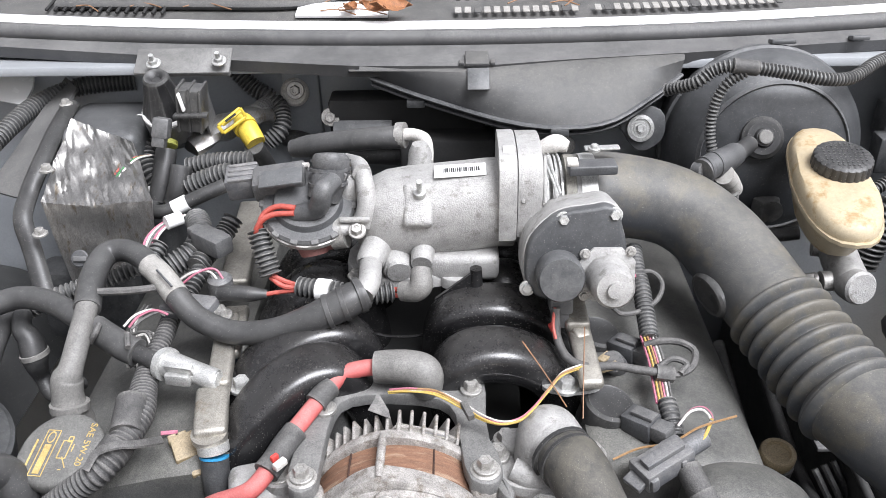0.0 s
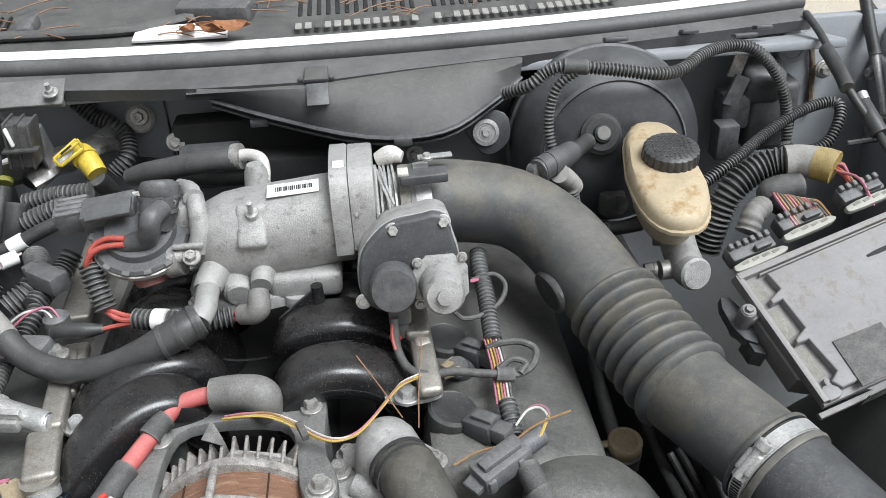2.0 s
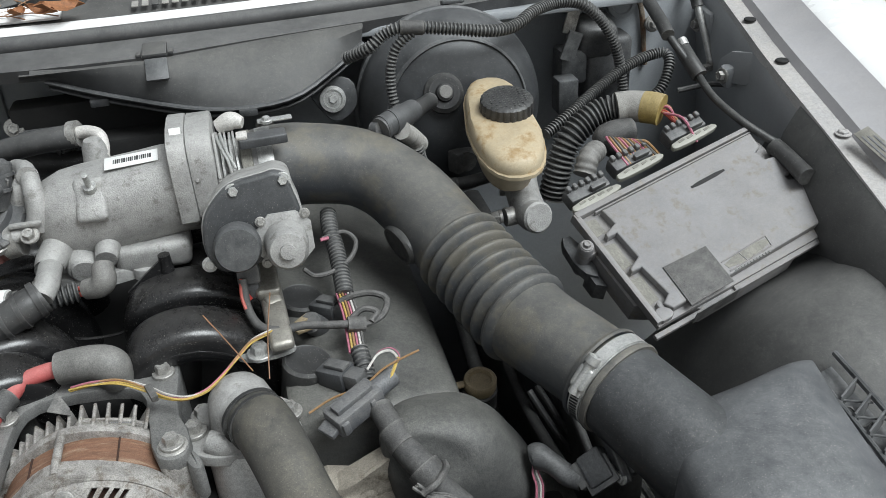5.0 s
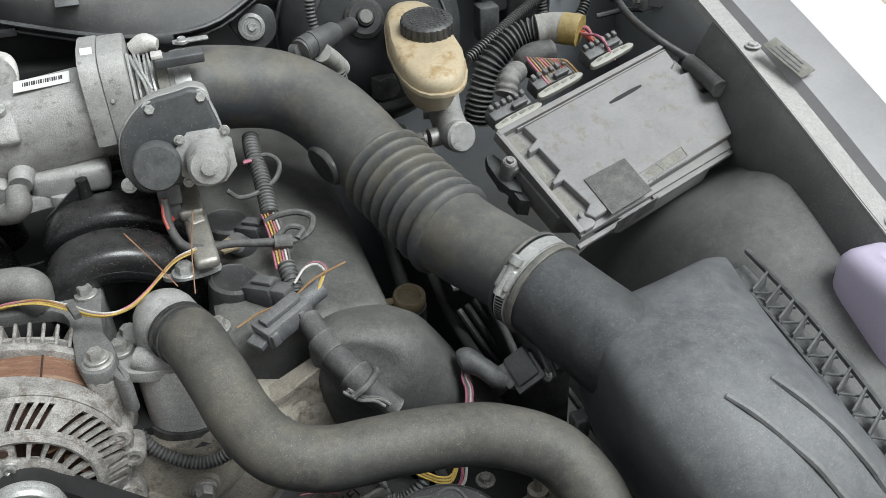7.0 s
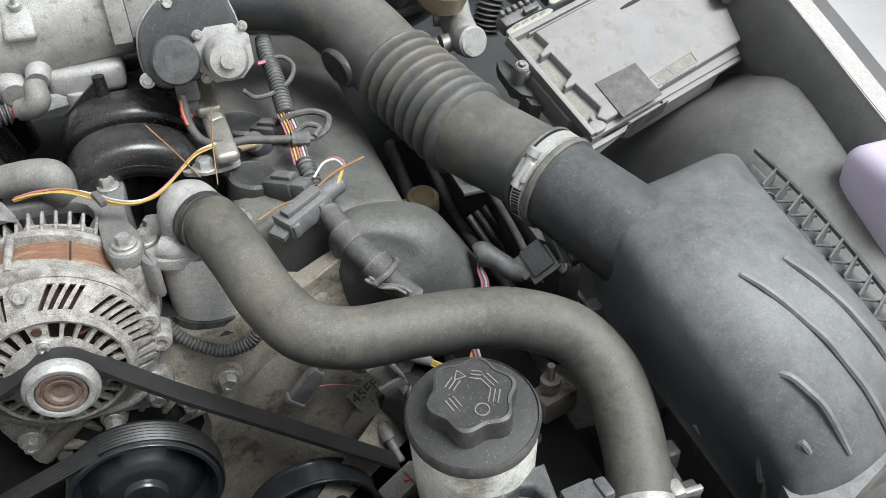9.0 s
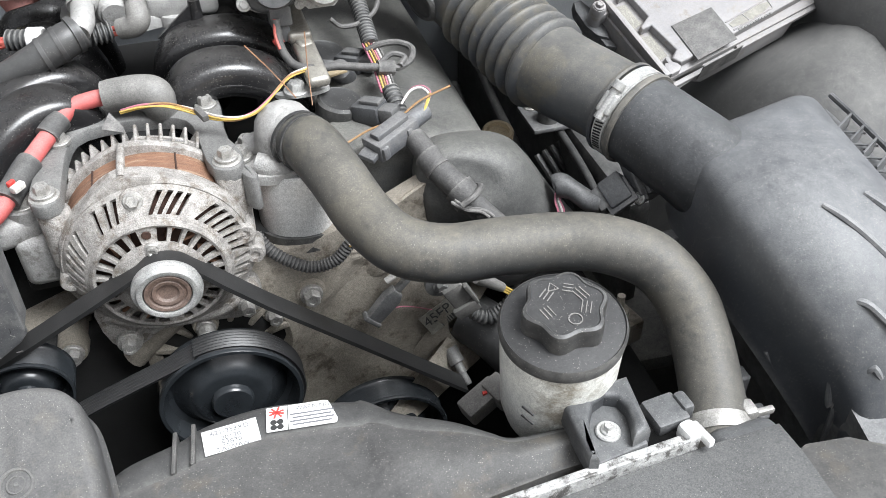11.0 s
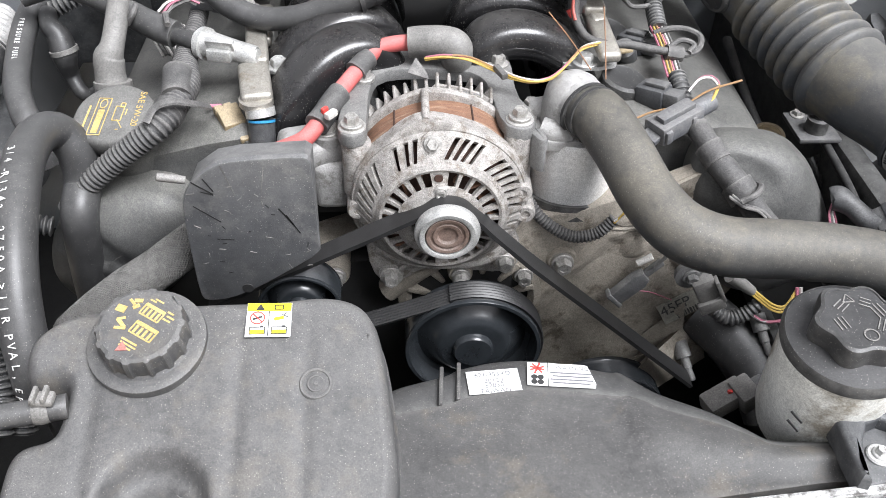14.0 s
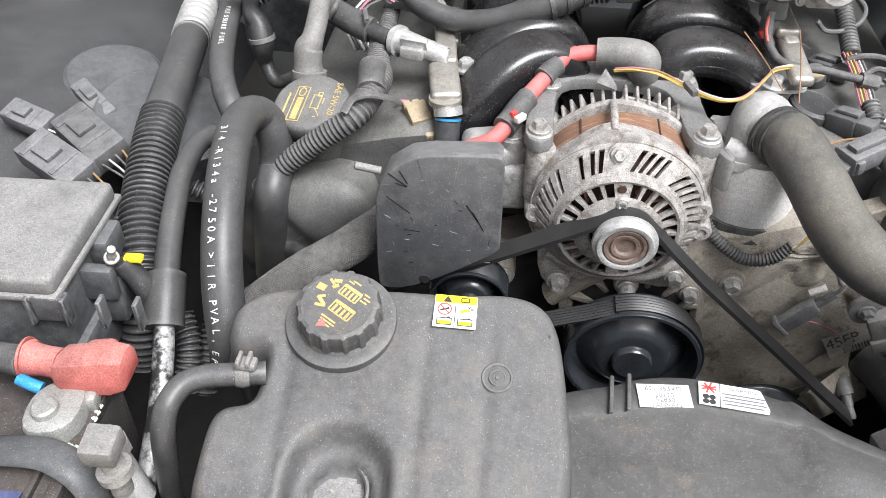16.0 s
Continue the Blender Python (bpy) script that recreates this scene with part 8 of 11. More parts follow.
bh = thing("breather_hose", "thick black breather hose looping to the valve cover", "hose")
part("hose", tube([(-0.0730, 0.6930, 0.9500, 0.0155), (-0.0910, 0.6840, 0.9450, 0.0165), (-0.1180, 0.6770, 0.9340, 0.0150), (-0.1520, 0.6750, 0.9220, 0.0125), (-0.1800, 0.6760, 0.9160, 0.0120), (-0.2090, 0.6820, 0.9140, 0.0120), (-0.2410, 0.6950, 0.9220, 0.0120), (-0.2660, 0.7150, 0.9380, 0.0120), (-0.2930, 0.7440, 0.9500, 0.0120), (-0.3260, 0.7710, 0.9520, 0.0120), (-0.3490, 0.7680, 0.9500, 0.0125), (-0.3510, 0.7310, 0.9450, 0.0130), (-0.3450, 0.6920, 0.9350, 0.0130)], seg=18, n=10), M_HOSE, bh)
part("bead", join(*[tube([p, q], 0.0178, 18) for p, q in (((-0.0750, 0.6910, 0.9500), (-0.0800, 0.6890, 0.9490)), ((-0.0900, 0.6840, 0.9450), (-0.0940, 0.6830, 0.9440)), ((-0.1050, 0.6800, 0.9380), (-0.1090, 0.6790, 0.9370)))]), M_HOSE, bh)
part("pipe_elbow", tube([(-0.0700, 0.7360, 0.9570, 0.0112), (-0.0690, 0.7180, 0.9575, 0.0112), (-0.0690, 0.7020, 0.9560, 0.0112), (-0.0740, 0.6900, 0.9510, 0.0112)], seg=18), M_ALU, bh, "weathered pipe elbow")
part("white_sleeve", tube([(-0.2620, 0.7110, 0.9360), (-0.2800, 0.7300, 0.9460), (-0.2970, 0.7460, 0.9510)], 0.0126, 16), M_CLOTH, bh, "pale printed sleeve")
for k in range(3):
    part("print_bar", tube([(-0.2620, 0.7040, 0.9520), (-0.2800, 0.7200, 0.9610)], 0.0012, 6), M_FADED, bh)
part("spout", tube([(-0.3450, 0.6940, 0.9370, 0.0105), (-0.3420, 0.6560, 0.9250, 0.0108), (-0.3440, 0.6330, 0.9100, 0.0112), (-0.3480, 0.6270, 0.9000, 0.0145), (-0.3490, 0.6220, 0.8850, 0.0145), (-0.3490, 0.6190, 0.8700, 0.0170), (-0.3510, 0.6220, 0.8500, 0.0190)], seg=18), M_GREYBOOT, bh, "grey plastic breather spout")
part("lock_ring", tube([(-0.3470, 0.6180, 0.8800), (-0.3470, 0.6160, 0.8740)], 0.0180, 20), M_GREYBOOT, bh)

fh = thing("fuel_hose", "grey-black fuel hose ending in a bright quick connector", "hose")
part("hose", tube([(-0.4510, 0.7120, 0.9250), (-0.4240, 0.7190, 0.9300), (-0.3930, 0.7120, 0.9300), (-0.3600, 0.6950, 0.9250), (-0.3270, 0.6750, 0.9180), (-0.2980, 0.6590, 0.9120)], 0.0118, 16), M_HOSE, fh)
part("sleeve", tube([(-0.3360, 0.6800, 0.9200), (-0.3030, 0.6590, 0.9140), (-0.2880, 0.6530, 0.9110)], 0.0135, 16), M_HOSE, fh)
part("inner_hose", tube([(-0.2910, 0.6540, 0.9110), (-0.2670, 0.6430, 0.9080)], 0.0085, 14), M_RUBBER, fh)
fc = part("quick_connector", join(tube([(-0.2640, 0.6430, 0.9080, 0.0125), (-0.2520, 0.6380, 0.9080, 0.0125), (-0.2270, 0.6300, 0.9050, 0.0105), (-0.2080, 0.6230, 0.9020, 0.0105), (-0.2040, 0.6220, 0.9020, 0.0080)], seg=18), tube([(-0.2600, 0.6410, 0.9080), (-0.2550, 0.6380, 0.9080)], 0.016, 18), box(0.024, 0.012, 0.012, at(*(-0.2410, 0.6230, 0.9050)) @ pose(0, 0, 0, 0, 0, -10), 0.002), box(0.028, 0.006, 0.018, at(*(-0.2390, 0.6250, 0.9120)) @ pose(0, 0, 0, 20, 0, -12), 0.001)), M_STEEL, fh, "bright steel quick connector")
for pts in ([(-0.3240, 0.6670, 0.9350), (-0.3260, 0.6580, 0.9300), (-0.3330, 0.6580, 0.9200)], [(-0.2940, 0.6550, 0.9320), (-0.2890, 0.6390, 0.9280)]):
    part("tie", tube(pts, 0.003, 8), M_TAPE, fh, "cable tie")

rail = thing("fuel_rail", "dull steel fuel rail along the passenger-side bank", "fuel rail", group="fuel rails")
def bar(a, b, w, h=0.016, bev=0.004):
    a, b = Vector(a), Vector(b)
    d = b - a
    m = axes((a + b) / 2, d, (0, 0, 1))
    return box(h, w, d.length, m, bev, 3)
part("rear_bar", bar(*[(-0.2440, 0.9740, 0.8950), (-0.2280, 0.7880, 0.8950)], 0.032), M_RAIL, rail)
part("mid_bar", bar(*[(-0.2210, 0.7340, 0.8930), (-0.2060, 0.6200, 0.8930)], 0.022), M_RAIL, rail)
part("step", bar(*[(-0.2170, 0.7530, 0.8900), (-0.2110, 0.6730, 0.8900)], 0.026, 0.012), M_RAIL, rail)
part("front_paddle", join(bar(*[(-0.2100, 0.6190, 0.8940), (-0.2000, 0.5620, 0.8890)], 0.030, 0.014, 0.005), lathe([(0.016, 0), (0.016, 0.006), (0, 0.006)], at(*(-0.2020, 0.5670, 0.8840)), 20)), M_RAIL, rail, "flat rounded rail end")
part("tab", prism(smooth_loop([(-0.022, -0.008), (0.010, -0.012), (0.020, 0.0), (0.010, 0.012), (-0.022, 0.008)], 2), 0.004, at(*(-0.1910, 0.6380, 0.8800))), M_STEEL, rail)
part("tab_bolt", hexbolt(at(*(-0.1870, 0.6330, 0.8840)), 0.0085, 0.010), M_STEEL, rail)
inj = [(-0.1980, 0.5590, 0.8720), (-0.1990, 0.5540, 0.8450)]
part("injector", tube([(*inj[0], 0.0125), (*inj[1], 0.0125), (inj[1][0] + 0.002, inj[1][1] - 0.004, inj[1][2] - 0.05, 0.011)], seg=16), M_CONN, rail, "black injector")
part("injector_collar", tube([(-0.1990, 0.5620, 0.8820), (-0.1980, 0.5590, 0.8750)], 0.014, 18), M_STEEL, rail)
part("seal_ring", tube([(-0.1980, 0.5580, 0.8720), (-0.1980, 0.5570, 0.8700)], 0.0129, 18), M_BLUE, rail, "blue rubber seal")
part("injector", tube([(-0.2150, 0.7000, 0.8720, 0.0120), (-0.2160, 0.6980, 0.8550, 0.0120), (-0.2220, 0.7120, 0.8200, 0.0120)], seg=16), M_CONN, rail)
part("seal_ring", tube([(-0.2120, 0.6850, 0.8620), (-0.2120, 0.6830, 0.8590)], 0.0128, 16), M_BLUE, rail)
sens = part("rail_sensor", join(box(0.034, 0.024, 0.02, at(*(-0.2440, 0.7190, 0.9150)) @ pose(0, 0, 0, 0, 0, -12), 0.003), box(0.026, 0.02, 0.016, at(*(-0.2700, 0.7210, 0.9150)) @ pose(0, 0, 0, 0, 0, -8), 0.003), lathe([(0.013, 0), (0.013, 0.02), (0.009, 0.024), (0, 0.024)], at(*(-0.2320, 0.7580, 0.9050)), 18)), M_BLUECONN, rail, "blue-grey pressure sensor")
part("rail_bolt", hexbolt(at(*(-0.2260, 0.7180, 0.9050)), 0.009, 0.010), M_BOLT, rail)
part("plug_boot", tube([(-0.2260, 0.7300, 0.9260, 0.0070), (-0.2110, 0.7270, 0.9280, 0.0085), (-0.1930, 0.7250, 0.9280, 0.0080), (-0.1760, 0.7260, 0.9270, 0.0045)], seg=16), M_RUBBER, rail, "black rubber plug boot")

el = thing("ignition_leads", "orange wires in ribbed black conduit", "wiring")
for o in (0, 8):
    part("orange_wire", tube([(-0.1480, 0.7710, 1.0000), (-0.1640, 0.7690, 1.0000), (-0.1760, 0.7670, 0.9950), (-0.1830, 0.7610, 0.9850), (-0.1840, 0.7530, 0.9800)] if o == 0 else [(-0.1460, 0.7640, 0.9950), (-0.1620, 0.7660, 0.9950), (-0.1740, 0.7690, 0.9900), (-0.1800, 0.7640, 0.9820), (-0.1800, 0.7550, 0.9780)], 0.0026, 8), M_ORANGE, el)
part("conduit", tube([(-0.1840, 0.7580, 0.9820), (-0.1780, 0.7450, 0.9650), (-0.1710, 0.7340, 0.9450)], 0.0115, 14, rib=(0.005, 0.0032)), M_CONDUIT, el)
part("orange_wire", tube([(-0.1700, 0.7330, 0.9450), (-0.1570, 0.7320, 0.9380), (-0.1420, 0.7270, 0.9360)], 0.0026, 8), M_ORANGE, el)
part("orange_wire", tube([(-0.1720, 0.7340, 0.9420), (-0.1590, 0.7270, 0.9360), (-0.1420, 0.7250, 0.9340)], 0.0026, 8), M_ORANGE, el)
part("orange_wire", tube([(-0.1790, 0.7240, 0.9280), (-0.1590, 0.7260, 0.9300), (-0.1400, 0.7230, 0.9340)], 0.0024, 8), M_ORANGE, el)
part("conduit", tube([(-0.1420, 0.7230, 0.9380), (-0.1290, 0.7190, 0.9380), (-0.1000, 0.7120, 0.9380), (-0.0720, 0.7080, 0.9380), (-0.0460, 0.7120, 0.9380)], 0.0105, 14, rib=(0.005, 0.003)), M_CONDUIT, el)
part("white_tape", tube([(-0.1220, 0.7150, 0.9400), (-0.1090, 0.7120, 0.9400)], 0.0112, 14), M_PAPER, el, "white printed tape")
for y in (509, 519):
    part("orange_wire", tube([(-0.0470, 0.7130, 0.9400), (-0.0360, 0.7100, 0.9420)] if y == 509 else [(-0.0470, 0.7090, 0.9360), (-0.0360, 0.7070, 0.9380)], 0.0026, 8), M_ORANGE, el)
part("elbow_plug", tube([(-0.0380, 0.7100, 0.9400, 0.0100), (-0.0250, 0.7050, 0.9440, 0.0112), (-0.0190, 0.7050, 0.9500, 0.0115), (-0.0190, 0.7110, 0.9560, 0.0108), (-0.0190, 0.7170, 0.9600, 0.0100)], seg=16), M_GREYBOOT, el, "grey elbow plug")

strip = tagged(part("label_strip", sheet([[tuple(Vector(a) + (Vector(b) - Vector(a)) * u + Vector((0, 0, 0.003 * math.sin(3.14 * u)))) for a, b in (((-0.1230, 0.6970, 0.9180), (-0.1300, 0.6880, 0.8900)), ((-0.1090, 0.6960, 0.9200), (-0.1140, 0.6870, 0.8950)))] for u in (0, 0.33, 0.66, 1)], 0.001), M_PAPER), "white printed label strip on an intake runner", "label")
for k in range(4):
    b = part("print_bar", box(0.008, 0.0012, 0.0006, at(*(-0.1180, 0.6880, 0.9190)) @ at(0, -0.003 * k, -0.0007 * k), 0), M_FADED, strip)

# oil filler
oc = thing("oil_filler_cap", "black oil filler cap with gold print", "oil cap")
OM = at(-0.3320, 0.5560, 0.8830) @ pose(0, 0, 0, 16, -4, 0)
part("cap", lathe([(0.032, -0.022), (0.035, -0.020), (0.037, -0.012), (0.037, -0.005), (0.035, -0.0015), (0.032, 0.0), (0, 0.0)], OM, 64, lambda a, r, h: r * (1 + 0.05 * max(0, math.cos(2 * a - 0.5)) ** 8) if r > 0.03 else r), M_OILCAP, oc)
part("filler_neck", lathe([(0.030, -0.09), (0.032, -0.03), (0.030, -0.022), (0, -0.022)], OM, 32), M_COVER, oc)
lettering("grade_print", "SAE 5W-20", 0.0088, OM @ at(0.024, 0.002, 0.0004) @ pose(0, 0, 0, 0, 0, -98), M_GOLDINK, oc)
GM = OM @ at(-0.011, -0.004, 0.0004) @ pose(0, 0, 0, 0, 0, -98)
part("print_frame", outline(0.044, 0.012, 0.0008, GM), M_GOLDINK, oc)
part("print_bar", box(0.028, 0.006, 0.0004, GM @ at(0.006, 0, 0)), M_GOLDINK, oc)
part("print_oval", lathe([(0.0035, 0), (0.0045, 0), (0.0045, 0.0004), (0.0035, 0.0004)], GM @ at(-0.015, 0, 0) @ Matrix.Diagonal((1.3, 0.8, 1, 1)), 20, closed=True), M_GOLDINK, oc)
part("print_bar", box(0.028, 0.0018, 0.0004, OM @ at(-0.023, -0.004, 0.0004) @ pose(0, 0, 0, 0, 0, -98)), M_GOLDINK, oc)
IM = OM @ at(0.006, -0.002, 0.0004) @ pose(0, 0, 0, 0, 0, -98)
part("oil_can_mark", join(outline(0.017, 0.008, 0.0009, IM), box(0.012, 0.0009, 0.0004, IM @ at(0.012, 0.004, 0) @ pose(0, 0, 0, 0, 0, 35)), outline(0.005, 0.004, 0.0009, IM @ at(-0.010, 0.002, 0)), box(0.007, 0.0009, 0.0004, IM @ at(-0.002, 0.007, 0)), box(0.0009, 0.0025, 0.0004, IM @ at(0.019, 0.0035, 0))), M_GOLDINK, oc)

# left looms
ll = thing("engine_side_loom", "tape-wrapped wiring loom along the oil-filler valve cover", "wiring harness")
part("loom", tube([(-0.2780, 0.7250, 0.9000, 0.0100), (-0.2770, 0.6900, 0.8980, 0.0100), (-0.2790, 0.6510, 0.8940, 0.0110), (-0.2760, 0.6210, 0.8920, 0.0130), (-0.2690, 0.5870, 0.8920, 0.0130), (-0.2750, 0.5520, 0.8900, 0.0130), (-0.2850, 0.5290, 0.8840, 0.0125), (-0.3070, 0.5210, 0.8700, 0.0120), (-0.3310, 0.5160, 0.8530, 0.0115), (-0.3570, 0.5100, 0.8320, 0.0110), (-0.3800, 0.5120, 0.8050, 0.0105)], seg=16, rib=(0.0046, 0.0014)), M_TAPE, ll)
part("tape", join(tube([(-0.2770, 0.5980, 0.9000), (-0.2730, 0.5620, 0.8930)], 0.0142, 16), tube([(-0.2810, 0.5400, 0.8870), (-0.2760, 0.5520, 0.8900)], 0.0145, 16)), M_TAPE, ll, "black tape wrap")
part("strap", tube([(-0.2910, 0.5170, 0.8960), (-0.2840, 0.5290, 0.9040), (-0.2690, 0.5330, 0.9080), (-0.2550, 0.5450, 0.8980), (-0.2460, 0.5680, 0.8800)], 0.004, 8, flat=0.5), M_TAPE, ll)
for k in range(7):
    o = (k - 3) * 6
    part("loose_wire", tube([tuple(np.array(p) + np.array((0.0016 * (k - 3), 0.001 * math.sin(k * 2), 0.001 * (k % 3)))) for p in ([(-0.2900, 0.6640, 0.8720), (-0.3010, 0.6890, 0.8850), (-0.3140, 0.7140, 0.8950), (-0.3080, 0.7450, 0.9000)] if k % 2 else [(-0.2860, 0.6610, 0.8720), (-0.2840, 0.6840, 0.8850), (-0.2970, 0.7050, 0.8950), (-0.3180, 0.6970, 0.8900), (-0.3040, 0.6700, 0.8780)])], 0.0015, 6, 6), M_TAPE if k % 3 else M_WIREW, ll)
part("pink_wire", tube([(-0.2550, 0.5890, 0.8680), (-0.2410, 0.5930, 0.8660)], 0.002, 6), M_WIREP, ll)
tagged(part("tan_connector", join(box(0.022, 0.026, 0.016, at(*(-0.2300, 0.5750, 0.8620)) @ pose(0, 0, 0, 20, 0, 28), 0.002), *[box(0.008, 0.008, 0.01, at(*(-0.2380, 0.5820, 0.8680)) @ pose(0, 0, 0, 20, 0, 28) @ at(-0.004 + 0.009 * q, 0, 0), 0.001, 1) for q in range(2)], box(0.012, 0.03, 0.010, at(*(-0.2200, 0.5660, 0.8550)) @ pose(0, 0, 0, 20, 0, 28), 0.002)), M_TAN), "tan plastic injector connector", "connector")
ww = thing("loose_wires", "loose thin wires beside the fuel rail", "wiring")
for k in range(6):
    pts = [(-0.2780, 0.7420, 0.9300), (-0.2600, 0.7480, 0.9400), (-0.2460, 0.7580, 0.9350), (-0.2350, 0.7490, 0.9250)] if k % 2 else [(-0.3080, 0.6800, 0.9200), (-0.3000, 0.6910, 0.9250), (-0.2870, 0.7020, 0.9250), (-0.2740, 0.7020, 0.9200)]
    part("wire", tube([tuple(np.array(p) + np.array((0.002 * k, 0.0022 * math.sin(k + i), 0.0015 * math.cos(2 * k + i)))) for i, p in enumerate(pts)], 0.0013, 6, 6), (M_WIREW, M_TAPE, M_WIREP)[k % 3], ww)
part("wire", tube([(-0.3370, 0.7060, 0.9450), (-0.3050, 0.7110, 0.9430), (-0.2700, 0.7230, 0.9400)], 0.004, 8), M_TAPE, ww)

# heated foil box and vapour valve
foil = thing("foil_heat_shield", "crumpled silver foil heat shield over the blower box", "heat shield")
FA, FB, FC, FD, FE, FF = [Vector(p) for p in ((-0.4390, 0.9550, 1.0240), (-0.3740, 0.9600, 0.9890), (-0.3230, 0.8550, 0.9670), (-0.4530, 0.8550, 0.9680), (-0.4280, 0.8350, 0.8650), (-0.3340, 0.8450, 0.8770))]
FK = Vector((-0.3840, 0.8150, 0.9570))
def foil_grid():
    rows = []
    for i in range(61):
        u = i / 30
        row = []
        for j in range(57):
            v = j / 56
            if u <= 1:
                a, b = FA.lerp(FD, u), FB.lerp(FC, u)
            else:
                a, b = FD.lerp(FE, u - 1), FC.lerp(FF, u - 1)
            p = a.lerp(b, v)
            k = math.exp(-((u - 1) / 0.35) ** 2) * math.exp(-((v - 0.42) / 0.35) ** 2)
            p = p.lerp(FK + (p - FK) * 0.75, k)
            q = p * 38
            n1 = (noise.noise(q) * 0.004 + abs(noise.noise(Vector((p.x * 95 + p.y * 60, p.y * 28, p.z * 30)))) * 0.0055 + noise.noise(Vector((p.x * 330 + p.y * 160, p.y * 60, p.z * 60))) * 0.0022) * (1.0 if u < 1.05 else 0.45)
            p = p + Vector((0, -0.5, 0.8)) * n1
            row.append(tuple(p))
        rows.append(row)
    return rows
part("foil_sheet", sheet(foil_grid(), 0.0015), M_FOIL, foil)
part("fixing_clip", join(disc(0.010, 0.003, axes((-0.4090, 0.8280, 0.9080), (0, -0.8, 0.5)), 18), box(0.006, 0.016, 0.006, axes((-0.4070, 0.8240, 0.9100), (0, -0.8, 0.5)), 0.001)), M_CONN, foil, "black push clip")
bb = thing("blower_box", "dark plastic blower box against the firewall", "blower box")
part("case", join(box(0.11, 0.12, 0.15, at(-0.425, 1.02, 0.925), 0.015, 3), box(0.12, 0.08, 0.16, at(-0.39, 0.95, 0.84), 0.015, 3)), M_PLASTIC, bb)
part("lower_case", box(0.13, 0.05, 0.10, at(*(-0.4470, 0.9200, 0.7940)), 0.01), M_PLASTIC, bb)
sealb = thing("side_seal", "black rubber seal strip on the wing rail", "seal strip")
part("strip", tube([(-0.4810, 1.0480, 1.0050), (-0.4730, 0.9790, 1.0000), (-0.4680, 0.9080, 0.9850), (-0.4730, 0.8760, 0.9650), (-0.4700, 0.8440, 0.9500), (-0.4600, 0.8270, 0.9200), (-0.4430, 0.7960, 0.8800)], 0.011, 12, flat=0.7), M_RUBBER, sealb)
for p in ((-0.4810, 1.0360, 1.0100), (-0.4440, 0.8760, 0.9950), (-0.4410, 0.8190, 0.9450)):
    part("stud", hexbolt(at(*p), 0.0055, 0.007), M_BOLT, sealb)
tagged(part("wing_rail", sheet([[tuple(a), tuple(b)] for a, b in zip([Vector(p) for p in ((-0.5470, 0.9200, 0.9500), (-0.5310, 0.9770, 0.9750), (-0.5200, 1.0520, 1.0000), (-0.5090, 1.1120, 1.0200))], [Vector(p) for p in ((-0.4810, 0.8820, 0.9550), (-0.4770, 0.9190, 0.9800), (-0.4800, 0.9880, 1.0000), (-0.4780, 1.0690, 1.0200))])], 0.004), M_LINER), "dusty black plastic wing rail", "wing rail")
tagged(part("wing_corner", sheet([[(-0.6490, 1.1730, 1.0300), (-0.5710, 1.1760, 1.0300)], [(-0.6240, 1.1150, 1.0200), (-0.5440, 1.0840, 1.0150)], [(-0.6210, 1.0940, 1.0000), (-0.5500, 1.0620, 1.0000)]], 0.003), M_WHITE), "white painted corner of the far wing", "car wing")
cl = thing("firewall_conduit", "ribbed black conduit along the firewall", "wiring conduit")
part("conduit", tube([(-0.5540, 0.9720, 0.9850), (-0.5430, 1.0090, 0.9950), (-0.5290, 1.0580, 1.0030), (-0.4990, 1.0970, 1.0080), (-0.4580, 1.1120, 1.0100), (-0.4180, 1.1190, 1.0100)], 0.0125, 16, rib=(0.0055, 0.0024)), M_CONDUIT, cl)
cb = thing("clip_bracket", "black bracket tab with a bolt under the cowl", "bracket")
part("tab", (prism(smooth_loop([(-0.03, 0.02), (0.04, 0.02), (0.02, -0.015), (-0.02, -0.015)], 1), 0.004, at(*(-0.5140, 1.1110, 1.0450)) @ pose(0, 0, 0, 20))), M_PLASTIC, cb)
part("bolt", hexbolt(at(*(-0.5060, 1.0940, 1.0380)), 0.006, 0.005), M_BOLT, cb)

vv = thing("vapour_valve", "black vapour valve with white collar and wiring plug", "valve")
VM = axes((-0.3350, 0.9880, 1.0220), Vector((-0.3500, 1.0010, 1.0460)) - Vector((-0.3500, 1.0200, 1.0000)), (1, 0, 0))
part("collar", lathe([(0.029, -0.004), (0.031, -0.003), (0.031, 0.0), (0.029, 0.002), (0, 0.002)], VM, 36), M_PAPER, vv, "white collar ring")
part("cone", lathe([(0.0275, 0.0), (0.027, 0.006), (0.0195, 0.026), (0.0145, 0.044), (0.0152, 0.050), (0.013, 0.053), (0.009, 0.052), (0.005, 0.047), (0, 0.047)], VM, 48, lambda a, r, h: r + (0.0020 if r > 0.014 and h < 0.046 and (a * 9 / 6.283) % 1 < 0.25 else 0)), M_RUBBER, vv, "ribbed black cone")
part("housing", join(lathe([(0.020, -0.050), (0.024, -0.040), (0.030, -0.034), (0.0315, -0.004), (0, -0.004)], VM, 32), box(0.028, 0.022, 0.010, VM @ at(0.034, 0.0, -0.010), 0.002), box(0.004, 0.034, 0.052, VM @ at(0.048, 0.0, -0.012), 0.001)), M_CONN, vv)
